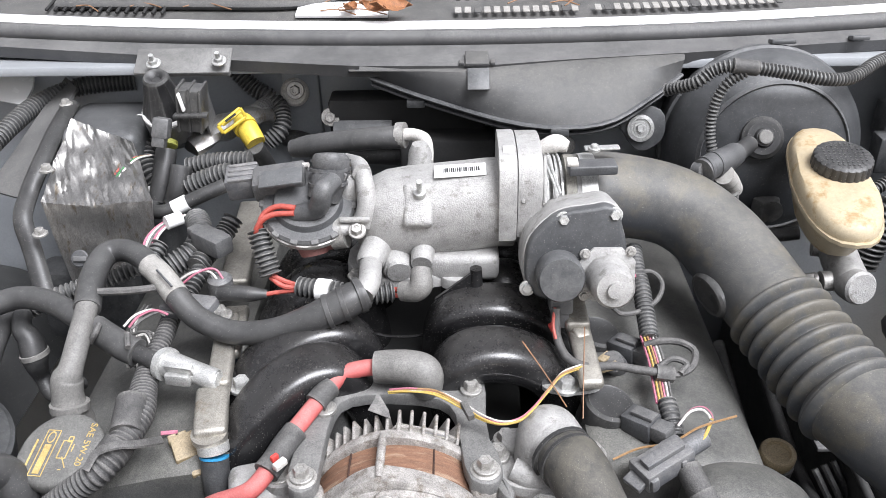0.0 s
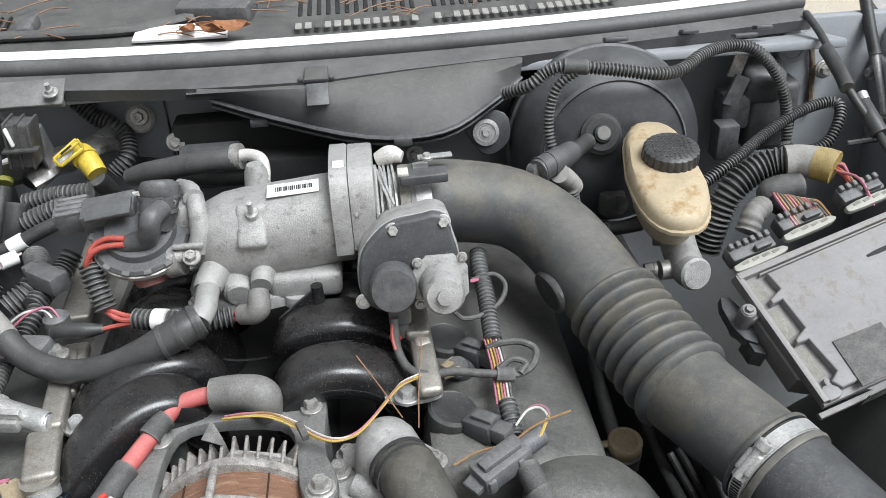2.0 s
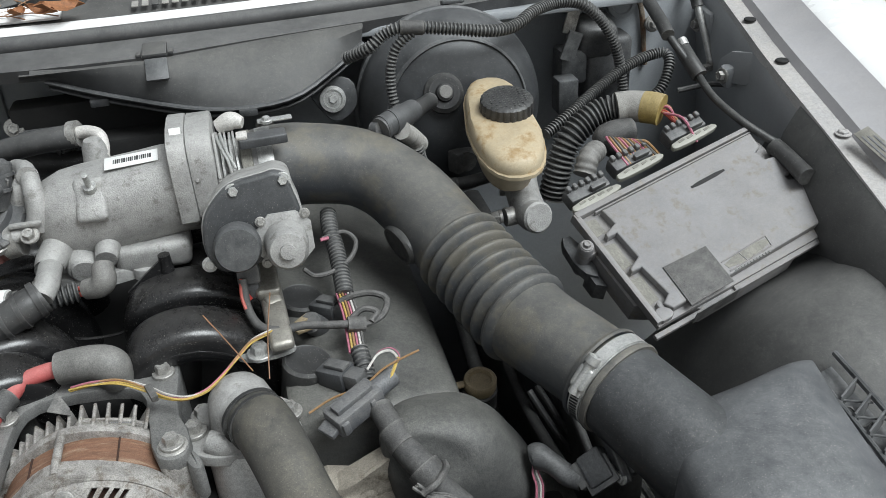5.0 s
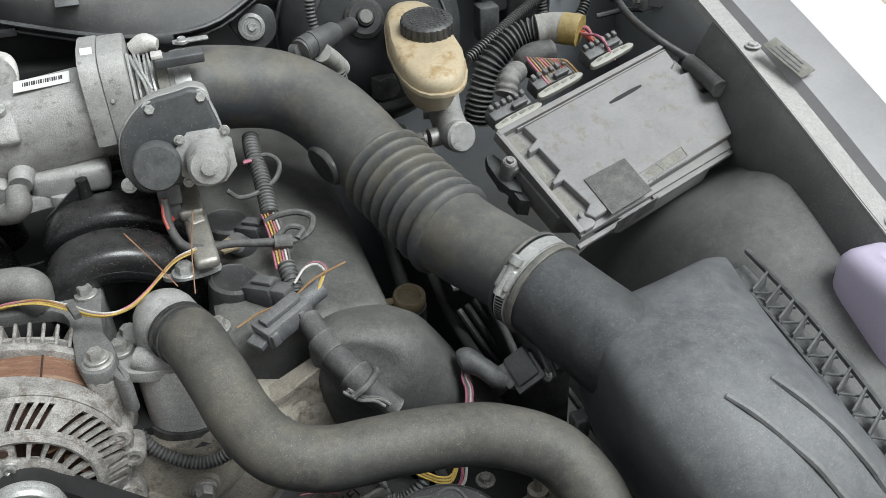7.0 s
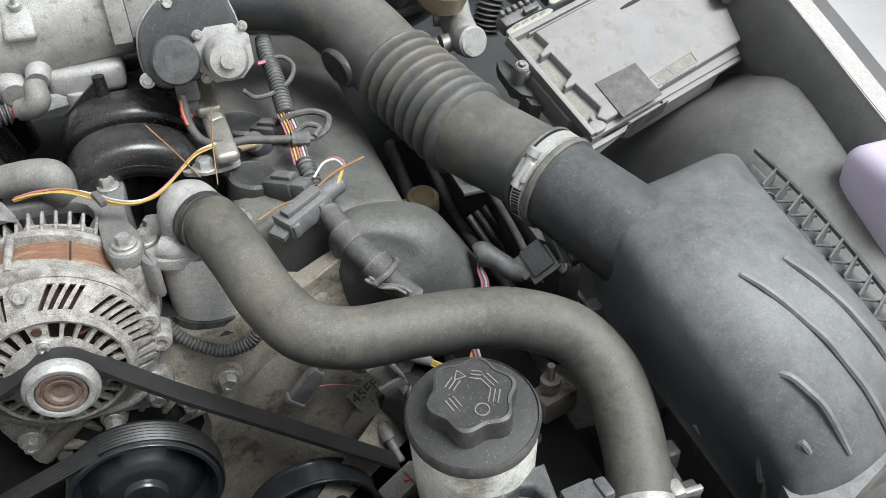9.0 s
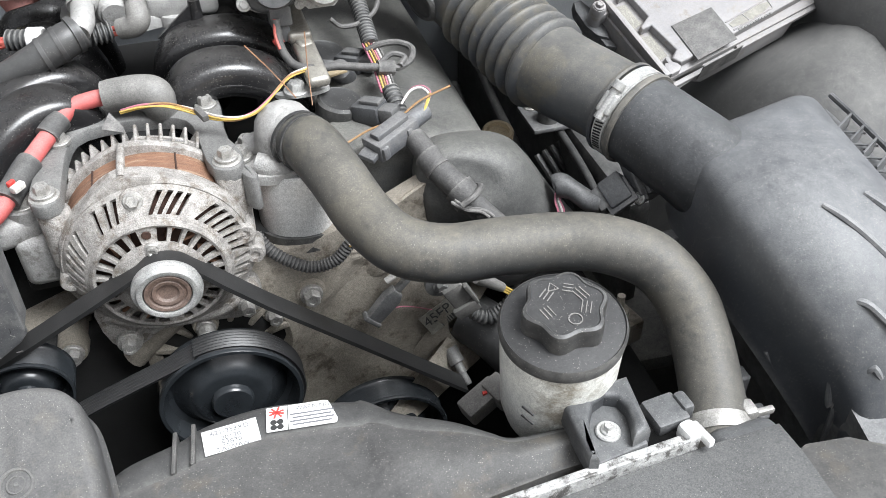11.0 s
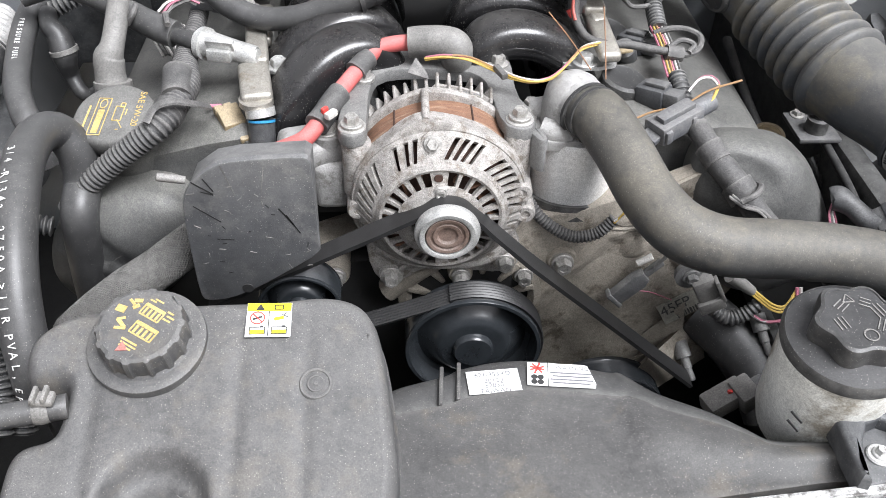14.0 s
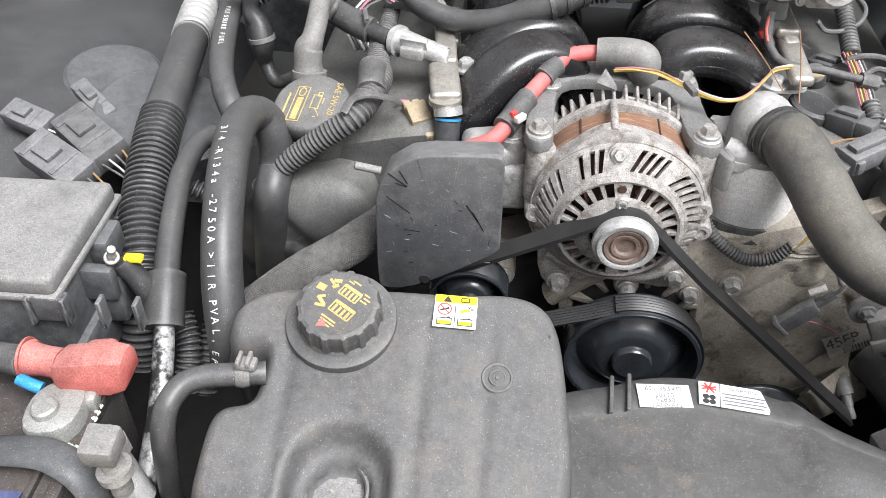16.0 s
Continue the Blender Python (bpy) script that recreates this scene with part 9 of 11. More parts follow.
part("plug", join(box(0.019, 0.02, 0.024, at(*(-0.3230, 0.9250, 1.0240)) @ pose(0, 0, 0, -20, 10), 0.003), box(0.015, 0.016, 0.02, at(*(-0.3260, 0.9200, 1.0130)) @ pose(0, 0, 0, -20, 10), 0.002)), M_CONN, vv)
part("white_tab", box(0.003, 0.010, 0.022, at(*(-0.3000, 0.9400, 1.0500)) @ pose(0, 0, 0, 0, -10), 0.001), M_PAPER, vv)
part("side_case", join(box(0.026, 0.03, 0.052, at(*(-0.2930, 0.9550, 1.0370)) @ pose(0, 0, 0, 0, 6), 0.003), *[box(0.003, 0.034, 0.054, at(*(-0.2930, 0.9550, 1.0370)) @ pose(0, 0, 0, 0, 6) @ at(dx, 0, 0.001), 0.0008) for dx in (-0.013, 0, 0.013)], box(0.04, 0.012, 0.004, at(*(-0.2910, 0.9380, 1.0340)), 0.001)), M_RUBBER, vv)
part("hose", tube([(-0.3320, 0.9490, 0.9850, 0.0125), (-0.3340, 0.9320, 0.9650, 0.0125), (-0.3390, 0.9190, 0.9450, 0.0115), (-0.3420, 0.9140, 0.9350, 0.0105)], seg=16), M_RUBBER, vv, "black vapour hose")
part("hose", tube([(-0.3090, 0.9260, 0.9750), (-0.3130, 0.9140, 0.9550), (-0.3200, 0.9090, 0.9350)], 0.0125, 16), M_RUBBER, vv)
part("yellow_band", tube([(-0.3330, 0.9590, 0.9920), (-0.3330, 0.9550, 0.9880)], 0.0132, 16), material("lime_band", (0.45, 0.46, 0.10), 0.5, vary=0.1, dust=0.2), vv, "lime green band")
part("conduit", tube([(-0.3870, 1.0290, 0.9850), (-0.3780, 0.9980, 0.9680), (-0.3640, 0.9660, 0.9480), (-0.3530, 0.9530, 0.9350)], 0.0150, 16, rib=(0.0068, 0.0038)), M_CONDUIT, vv)
part("white_tape", tube([(-0.3880, 1.0290, 0.9860), (-0.3830, 1.0170, 0.9820)], 0.0154, 16), M_PAPER, vv, "white tape")
part("white_tape", tube([(-0.3450, 0.9330, 0.9400), (-0.3450, 0.9220, 0.9320)], 0.0135, 16), M_PAPER, vv, "white tape")
part("elbow_hose", tube([(-0.3440, 0.9190, 0.9340), (-0.3440, 0.8970, 0.9320), (-0.3250, 0.8810, 0.9380), (-0.3020, 0.8860, 0.9450), (-0.2760, 0.8920, 0.9550), (-0.2530, 0.9000, 0.9620)], 0.0085, 14), M_RUBBER, vv)
part("white_tape", tube([(-0.3120, 0.8810, 0.9420), (-0.2960, 0.8860, 0.9480)], 0.0095, 14), M_PAPER, vv)
lw = thing("vapour_valve_wires", "thin coloured wires looping over the foil", "wiring")
for mat_, off in ((M_ORANGE, 0), (M_WIREG, 6), (M_WIREW, 10)):
    part("wire", tube([tuple(np.array(p) + np.array((off * 0.0007 * (1 if 0 < i < 4 else 0.2), 0, 0))) for i, p in enumerate([(-0.3470, 0.9360, 0.9850), (-0.3680, 0.9240, 0.9850), (-0.3770, 0.8950, 0.9800), (-0.3780, 0.8790, 0.9700), (-0.3640, 0.8800, 0.9550), (-0.3400, 0.8870, 0.9450)])], 0.0012, 6, 6), mat_, lw)
for k in range(5):
    part("wire", tube([tuple(np.array(p) + np.array((0.003 * k, 0.001 * k, 0))) for p in [(-0.3040, 0.8570, 0.9450), (-0.3200, 0.8430, 0.9400), (-0.3280, 0.8250, 0.9350), (-0.3300, 0.8050, 0.9250)]], 0.0014, 6, 6), (M_WIREP, M_WIREW, M_TAPE)[k % 3], lw)
part("tape", tube([(-0.3090, 0.8420, 0.9450), (-0.2950, 0.8540, 0.9450)], 0.008, 10), M_PAPER, lw, "white tape flag")
for pts, r in (([(-0.2650, 0.7900, 0.9200), (-0.2560, 0.8160, 0.9250), (-0.2460, 0.8440, 0.9300), (-0.2380, 0.8590, 0.9400)], 0.012), ([(-0.2960, 0.7980, 0.9150), (-0.2740, 0.8160, 0.9250), (-0.2730, 0.8450, 0.9300), (-0.2860, 0.8770, 0.9300)], 0.014), ([(-0.3010, 0.9140, 0.9550), (-0.2730, 0.9160, 0.9650), (-0.2490, 0.9160, 0.9720)], 0.012), ([(-0.3080, 0.9460, 0.9650), (-0.2720, 0.9440, 0.9720), (-0.2300, 0.9400, 0.9750)], 0.011), ([(-0.3120, 0.8210, 0.9300), (-0.3210, 0.8020, 0.9200), (-0.3600, 0.7840, 0.9100), (-0.4110, 0.7670, 0.9000), (-0.4590, 0.7540, 0.8800)], 0.010), ([(-0.2690, 0.7580, 0.9050), (-0.2620, 0.7860, 0.9150), (-0.2620, 0.8130, 0.9200)], 0.010)):
    tagged(part("loom_hose", tube(pts, r, 14, rib=(0.0056, 0.003)), M_CONDUIT), "ribbed black conduit among the crowded looms", "wiring conduit", "engine looms")
tagged(part("valve_connector", join(box(0.045, 0.024, 0.022, at(*(-0.2490, 0.8060, 0.9420)) @ pose(0, 0, 0, 0, 0, -38), 0.004), box(0.016, 0.016, 0.016, at(*(-0.2700, 0.8240, 0.9420)) @ pose(0, 0, 0, 0, 0, -38), 0.003)), M_CONN), "black wiring connector beside the valve", "connector")

dip = thing("transmission_dipstick", "yellow transmission dipstick plug with a flat handle", "dipstick")
part("plug", tube([(-0.2520, 1.0070, 1.0000, 0.0095), (-0.2480, 1.0010, 0.9980, 0.0125), (-0.2390, 0.9880, 0.9900, 0.0135), (-0.2300, 0.9770, 0.9800, 0.0125)], seg=20), M_YELLOW, dip)
part("plug_ring", tube([(-0.2460, 0.9950, 0.9960), (-0.2430, 0.9910, 0.9940)], 0.0152, 20), M_YELLOW, dip)
part("handle", join(*[bar(a, b, 0.0035, 0.004, 0.001) for a, b in (((-0.2690, 0.9620, 1.0100), (-0.2450, 0.9830, 1.0240)), ((-0.2450, 0.9830, 1.0240), (-0.2400, 0.9840, 1.0120)), ((-0.2640, 0.9630, 1.0000), (-0.2400, 0.9840, 1.0120)), ((-0.2690, 0.9620, 1.0100), (-0.2640, 0.9630, 1.0000)))], bar(*[(-0.2650, 0.9650, 1.0100), (-0.2450, 0.9820, 1.0210)], 0.008, 0.003, 0.001)), M_YELLOW, dip, "yellow pull handle")
part("print_bar", bar(*[(-0.2590, 0.9610, 1.0160), (-0.2470, 0.9680, 1.0230)], 0.004, 0.001, 0), M_INK, dip)
part("tube", tube([(-0.2340, 0.9790, 0.9760), (-0.2300, 1.0170, 0.9300), (-0.2350, 1.0880, 0.8600)], 0.012, 14), M_RUBBER, dip)
tagged(part("foil_strip", tube([(-0.3150, 0.9810, 0.9750, 0.0220), (-0.2860, 1.0090, 0.9850, 0.0220), (-0.2500, 1.0450, 0.9850, 0.0200), (-0.2330, 1.0660, 0.9800, 0.0180)], seg=12, flat=0.6, lump=0.4), M_FOIL), "crumpled foil strip behind the dipstick", "foil")
for pts in ([(-0.2430, 1.0510, 0.9900), (-0.2280, 1.0900, 0.9900), (-0.2150, 1.0750, 0.9800), (-0.2140, 1.0540, 0.9650), (-0.2320, 1.0430, 0.9500)], [(-0.2740, 1.0990, 1.0300), (-0.2520, 1.0900, 1.0100), (-0.2340, 1.0850, 1.0000), (-0.2200, 1.0820, 0.9850)]):
    tagged(part("loom_hose", tube(pts, 0.012, 14, rib=(0.0052, 0.0032)), M_CONDUIT), "ribbed black conduit behind the dipstick", "wiring conduit", "engine looms")

PLACE = FRONT
# ---- refrigerant and heater lines on the left ----
def text_along(pts, body, size, lift, mat, parent):
    c = curve_points(pts, 30)
    d = [0.0]
    for a, b in zip(c, c[1:]):
        d.append(d[-1] + float(np.linalg.norm(b - a)))
    s = 0.01
    for ch in body:
        if ch != " ":
            i = min(len(c) - 2, int(np.searchsorted(d, s)))
            tng = Vector(c[min(i + 3, len(c) - 1)] - c[max(i - 3, 0)]).normalized()
            up = Vector(lift).normalized()
            nrm = (up - tng * up.dot(tng)).normalized()
            m = Matrix((tng, nrm.cross(tng), nrm)).transposed().to_4x4()
            m.translation = Vector(c[i]) + nrm * Vector(lift).length
            lettering("letter", ch, size, m, mat, parent, squeeze=0.9)
        s += size * (0.74 if ch not in " ,-." else 0.5)
ac = thing("suction_hose", "thick black suction hose with white printed lettering", "refrigerant hose")
ACP = [(-0.3900, 0.5150, 0.7000), (-0.3810, 0.5050, 0.7600), (-0.3740, 0.5040, 0.8150), (-0.3720, 0.5280, 0.8350), (-0.3730, 0.5370, 0.8650), (-0.3830, 0.5380, 0.8850), (-0.3920, 0.5200, 0.8960), (-0.3930, 0.4840, 0.8990), (-0.3880, 0.4370, 0.8930), (-0.3830, 0.4000, 0.8800), (-0.3790, 0.3680, 0.8580), (-0.3750, 0.3440, 0.8300), (-0.3710, 0.3280, 0.8000), (-0.3730, 0.3250, 0.7600)]
part("hose", tube(ACP, 0.0175, 22, 10), M_HOSE, ac)
text_along(ACP[7:], "3/4 -R134a -2750A >IIR PVAL, EPDM<", 0.0098, (-0.004, -0.008, 0.0162), M_WHITEINK, ac)
h2 = thing("heater_line", "black heater hose joined to a flaking metal pipe", "hose")
part("hose", tube([(-0.4500, 0.5750, 0.8350, 0.0105), (-0.4570, 0.5470, 0.8420, 0.0105), (-0.4580, 0.5020, 0.8420, 0.0110), (-0.4550, 0.4670, 0.8350, 0.0110), (-0.4500, 0.4260, 0.8220, 0.0115), (-0.4440, 0.3850, 0.8050, 0.0120)], seg=16), M_HOSE, h2)
part("sleeve", tube([(-0.4440, 0.3900, 0.8080), (-0.4410, 0.3710, 0.7980), (-0.4380, 0.3490, 0.7840)], 0.0178, 20), M_HOSE, h2, "thick rubber sleeve")
part("pipe", tube([(-0.4380, 0.3500, 0.7840), (-0.4340, 0.3260, 0.7680), (-0.4300, 0.2930, 0.7480), (-0.4300, 0.2620, 0.7280), (-0.4310, 0.2360, 0.7100)], 0.0095, 16), material("flaking_pipe", (0.03, 0.03, 0.03), 0.45, metal=0.3, second=(0.42, 0.42, 0.41), second_amount=0.5, second_scale=45, vary=0.2), h2, "pipe with flaking black paint")
sp = thing("service_port", "silver service pipe with a hexagonal black cap", "service port")
part("cap", lathe([(0.0165, 0), (0.0168, 0.018), (0.0150, 0.021), (0.010, 0.022), (0, 0.022)], axes((-0.4410, 0.2270, 0.7680), (-0.25, 0.15, 0.95)), 6), M_GREYBOOT, sp)
part("pipe", tube([(-0.4400, 0.2260, 0.7660), (-0.4300, 0.2200, 0.7500), (-0.4220, 0.2160, 0.7300)], 0.013, 16), M_ALU, sp)
cv = thing("fresh_air_hose", "ribbed black corrugated hose beside the fuse box", "corrugated hose")
part("corrugated", tube([(-0.4820, 0.3820, 0.7000), (-0.4820, 0.3980, 0.7450), (-0.4880, 0.4280, 0.7750), (-0.4980, 0.4700, 0.7950), (-0.5080, 0.5220, 0.8100), (-0.5140, 0.5710, 0.8240), (-0.5180, 0.6120, 0.8320)], 0.0245, 26, rib=(0.0068, 0.0034)), M_RUBBER, cv)
part("smooth_end", tube([(-0.5180, 0.6080, 0.8310, 0.0225), (-0.5220, 0.6600, 0.8380, 0.0220), (-0.5270, 0.7230, 0.8450, 0.0220), (-0.5320, 0.7720, 0.8480, 0.0215)], seg=24), M_HOSE, cv)
part("fitting", tube([(-0.5310, 0.7580, 0.8480, 0.0230), (-0.5340, 0.7880, 0.8500, 0.0235), (-0.5390, 0.8230, 0.8520, 0.0225), (-0.5420, 0.8470, 0.8520, 0.0200)], seg=24, rib=(0.012, 0.003)), M_ALU, cv, "pale aluminium fitting")
ph = thing("fuel_return_hose", "grey printed fuel hose curving down beside the engine", "hose")
PHP = [(-0.4620, 0.7700, 0.9050), (-0.4680, 0.7400, 0.8950), (-0.4640, 0.6920, 0.8850), (-0.4560, 0.6470, 0.8760), (-0.4440, 0.6130, 0.8660), (-0.4300, 0.5910, 0.8500), (-0.4160, 0.5750, 0.8200)]
part("hose", tube(PHP, 0.0135, 16), M_HOSE, ph)
text_along(PHP[1:], "PRESSURE FUEL", 0.0075, (0.002, -0.006, 0.0125), M_WHITEINK, ph)
ve = thing("vacuum_elbow", "black vacuum elbow with a pale clip ring", "hose")
part("elbow", tube([(-0.4480, 0.7530, 0.9000, 0.0100), (-0.4420, 0.7350, 0.8950, 0.0105), (-0.4340, 0.7290, 0.8850, 0.0130), (-0.4300, 0.7220, 0.8700, 0.0140), (-0.4300, 0.7200, 0.8620, 0.0130), (-0.4290, 0.7210, 0.8400, 0.0090), (-0.4160, 0.7120, 0.8200, 0.0080), (-0.4000, 0.7440, 0.8100, 0.0080)], seg=16), M_RUBBER, ve)
part("ring", tube([(-0.4300, 0.7220, 0.8730), (-0.4290, 0.7210, 0.8680)], 0.0155, 18), M_GREYBOOT, ve)
for pts, r in (([(-0.4630, 0.5170, 0.8100), (-0.4420, 0.5170, 0.8000), (-0.4090, 0.5190, 0.7900)], 0.010), ([(-0.4440, 0.3970, 0.7500), (-0.4320, 0.3730, 0.7300), (-0.4330, 0.3440, 0.7000)], 0.012), ([(-0.4180, 0.4180, 0.7300), (-0.4210, 0.3790, 0.7000), (-0.4240, 0.3610, 0.6800)], 0.013), ([(-0.5400, 0.4590, 0.7800), (-0.5210, 0.4740, 0.7900), (-0.5250, 0.5090, 0.7900)], 0.012), ([(-0.6000, 0.6150, 0.8000), (-0.5320, 0.5630, 0.8000), (-0.4770, 0.5350, 0.7950)], 0.011)):
    tagged(part("loom_hose", tube(pts, r, 14, rib=(0.0056, 0.003)), M_CONDUIT), "ribbed black conduit low beside the battery tray", "wiring conduit", "engine looms")
part("oil_tube", tube([(-0.3850, 0.5950, 0.8400), (-0.3790, 0.5540, 0.8300), (-0.3690, 0.5340, 0.8100)], 0.003, 8), M_STEEL, oc)

# far wheelhouse 
lwh = thing("far_wheelhouse", "dusty black plastic wheelhouse with two round pressings", "wheelhouse", kind="structure")
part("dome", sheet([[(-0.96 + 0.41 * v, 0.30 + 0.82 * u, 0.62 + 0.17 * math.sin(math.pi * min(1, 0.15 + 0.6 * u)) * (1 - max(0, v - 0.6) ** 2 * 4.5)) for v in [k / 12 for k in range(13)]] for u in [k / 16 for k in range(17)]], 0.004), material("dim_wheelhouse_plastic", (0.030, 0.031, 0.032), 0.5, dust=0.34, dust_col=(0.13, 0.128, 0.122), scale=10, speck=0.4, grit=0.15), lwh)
part("pressing", lathe([(0.062, -0.03), (0.061, 0.003), (0.056, 0.007), (0, 0.007)], at(*(-0.6510, 0.7770, 0.7820)) @ pose(0, 0, 0, 6, 8), 48), M_PLASTIC, lwh)
part("pressing", lathe([(0.084, -0.03), (0.083, 0.005), (0.078, 0.009), (0, 0.009)], at(*(-0.5370, 0.6600, 0.7970)) @ pose(0, 0, 0, 6, 14), 48), M_PLASTIC, lwh)
for p in ((-0.5970, 0.7770, 0.7890), (-0.5250, 0.7640, 0.7520)):
    part("rivet", disc(0.010, 0.004, at(*p), 16, 0.003), M_PLASTIC, lwh)

# connectors stacked beside the fuse box
def connector(p, ang, sx, sy, sz, mat, label):
    t = thing("wiring_connector", label, "connector", group="grey connectors")
    m = at(*p) @ pose(0, 0, 0, 14, 8, ang)
    part("shell", box(sx, sy, sz, m, 0.003), mat, t)
    part("latch", join(box(sx * 0.32, sy * 0.5, 0.006, m @ at(-sx * 0.1, 0, sz / 2 + 0.002), 0.001), box(sx * 0.08, sy * 0.9, sz * 1.1, m @ at(sx * 0.2, 0, 0), 0.001), box(sx * 0.08, sy * 0.9, sz * 1.1, m @ at(-sx * 0.34, 0, 0), 0.001)), mat, t)
    for k in range(4):
        part("wire", tube([m @ Vector((sx / 2, -sy * 0.3 + sy * 0.2 * k, 0)), m @ Vector((sx / 2 + 0.02, -sy * 0.2 + sy * 0.14 * k, -0.002)), m @ Vector((sx / 2 + 0.030, -sy * 0.1 + sy * 0.08 * k, -0.012))], 0.0012, 6, 4), (M_TAPE, M_WIREW, M_TAPE, M_WIREB)[k], t)
connector((-0.5890, 0.5780, 0.8220), -38, 0.085, 0.042, 0.026, M_CONN, "dark grey multi-pin connector with ribbed shell")
connector((-0.6110, 0.5400, 0.8150), -30, 0.085, 0.040, 0.026, M_BLUECONN, "blue-grey multi-pin connector beside the fuse box")
connector((-0.6190, 0.6590, 0.8150), -42, 0.075, 0.022, 0.018, M_BLUECONN, "slim blue-grey connector on its pigtail")
connector((-0.6940, 0.6410, 0.8000), -20, 0.06, 0.03, 0.02, M_BLUECONN, "pale grey connector against the wheelhouse")

# fuse box
fbx = thing("fuse_box", "dusty grey-black fuse box with a flat lid", "fuse box")
part("lid", join(box(0.30, 0.128, 0.020, at(-0.648, 0.378, 0.862) @ pose(0, 0, 0, 1, -1, -1.5), 0.006, 3), box(0.306, 0.134, 0.006, at(-0.648, 0.378, 0.852) @ pose(0, 0, 0, 1, -1, -1.5), 0.002)), M_FUSELID, fbx, "flat dusty lid")
part("body", box(0.295, 0.122, 0.075, at(-0.650, 0.376, 0.812), 0.006), M_PLASTIC, fbx)
part("side_clip", join(box(0.02, 0.035, 0.03, at(-0.495, 0.395, 0.838), 0.004), box(0.03, 0.012, 0.035, at(-0.490, 0.36, 0.825), 0.003), box(0.02, 0.03, 0.05, at(-0.485, 0.375, 0.80), 0.004)), M_PLASTIC, fbx)
part("front_latch", box(0.03, 0.008, 0.026, at(*(-0.5050, 0.3110, 0.8430)), 0.002), M_PLASTIC, fbx)
for q in range(4):
    part("front_rib", box(0.004, 0.012, 0.03, at(*(-0.5230, 0.3110, 0.8410)) @ at(0.03 * q, 0, 0), 0.001, 1), M_PLASTIC, fbx)
part("skirt", box(0.30, 0.11, 0.05, at(-0.645, 0.372, 0.765), 0.004), M_PLASTIC, fbx)
part("stud", join(hexbolt(axes((-0.4760, 0.3660, 0.8480), (0.3, -0.3, 0.8)), 0.0045, 0.007), lathe([(0.0035, 0), (0.0035, 0.018), (0, 0.018)], axes((-0.4760, 0.3660, 0.8480), (0.3, -0.3, 0.8)), 12)), M_BOLT, fbx, "steel terminal stud")
part("yellow_tag", box(0.016, 0.008, 0.005, at(*(-0.4610, 0.3740, 0.8420)), 0.001), M_YELLOWINK, fbx, "yellow tag")
part("cable", tube([(-0.4730, 0.3740, 0.8380), (-0.4650, 0.3730, 0.8250), (-0.4570, 0.3710, 0.8100), (-0.4540, 0.3710, 0.7900)], 0.010, 14), M_RUBBER, fbx)

# battery
bat = thing("battery", "black car battery with a corroded positive terminal", "battery")
part("case", box(0.30, 0.19, 0.19, at(-0.60, 0.190, 0.70), 0.006), M_BATT, bat)
part("edge_rail", join(box(0.012, 0.19, 0.012, at(-0.456, 0.19, 0.796), 0.003), box(0.006, 0.19, 0.008, at(-0.475, 0.19, 0.796), 0.002)), M_BATT, bat)
TM = at(*(-0.4800, 0.2340, 0.8080)) @ pose(0, 0, 0, 0, 0, 12)
part("clamp", join(prism(smooth_loop([(-0.020, -0.024), (0.022, -0.024), (0.026, 0.022), (0.010, 0.030), (-0.018, 0.018)], 2), 0.018, TM @ at(0, 0, -0.008), 0.004), box(0.012, 0.018, 0.016, TM @ at(0.026, 0.012, 0), 0.004)), M_LEAD, bat, "lead terminal clamp")
part("post", lathe([(0.0105, 0.004), (0.0100, 0.015), (0.008, 0.017), (0, 0.0172)], TM @ at(-0.002, -0.004, 0), 24), M_LEAD, bat)
part("corrosion", join(*[lathe([(0.0, -0.004), (0.004 + 0.002 * math.sin(k * 2.3), 0.0), (0.0, 0.004)], TM @ at(-0.018 + 0.0055 * k, -0.025 + 0.004 * math.sin(k * 1.7), -0.009 + 0.002 * math.cos(k)), 7) for k in range(8)], *[lathe([(0, -0.003), (0.0035, 0), (0, 0.003)], TM @ at(0.025 + 0.001 * k, -0.020 + 0.006 * k, -0.008), 7) for k in range(6)]), M_CORR, bat, "pale green corrosion")
boot = part("terminal_boot", join(loft([[tuple(Vector((-0.4850, 0.2660, 0.8260)) + Vector((x, y * w + 0.10 * x, z * h))) for y, z in ((-1, -0.9), (-1, 0.2), (-0.7, 0.8), (0, 1), (0.7, 0.8), (1, 0.2), (1, -0.9))] for x, w, h in ((0.0, 0.012, 0.010), (0.006, 0.0165, 0.014), (0.024, 0.0175, 0.016), (0.042, 0.0165, 0.018), (0.054, 0.015, 0.014), (0.057, 0.010, 0.009))]), tube([(-0.5120, 0.2720, 0.8260, 0.0150), (-0.5080, 0.2710, 0.8260, 0.0135), (-0.4960, 0.2700, 0.8260, 0.0120), (-0.4830, 0.2680, 0.8260, 0.0125)], seg=22), box(0.026, 0.020, 0.018, at(*(-0.4520, 0.2770, 0.8320)) @ pose(0, 0, 0, 0, 0, 10), 0.007, 3)), M_BOOT, bat, "faded red rubber boot")
part("boot_rim", tube([(-0.5140, 0.2720, 0.8260), (-0.5120, 0.2720, 0.8260)], 0.0165, 24), M_BOOT, bat)
part("cable", tube([(-0.5510, 0.2770, 0.8200), (-0.5290, 0.2720, 0.8240), (-0.5130, 0.2680, 0.8260)], 0.012, 14), M_TAPE, bat)
part("blue_wire", tube([(-0.5140, 0.2560, 0.8200), (-0.5040, 0.2530, 0.8180), (-0.4950, 0.2520, 0.8150)], 0.005, 10), M_BLUE, bat, "blue sleeved wire")
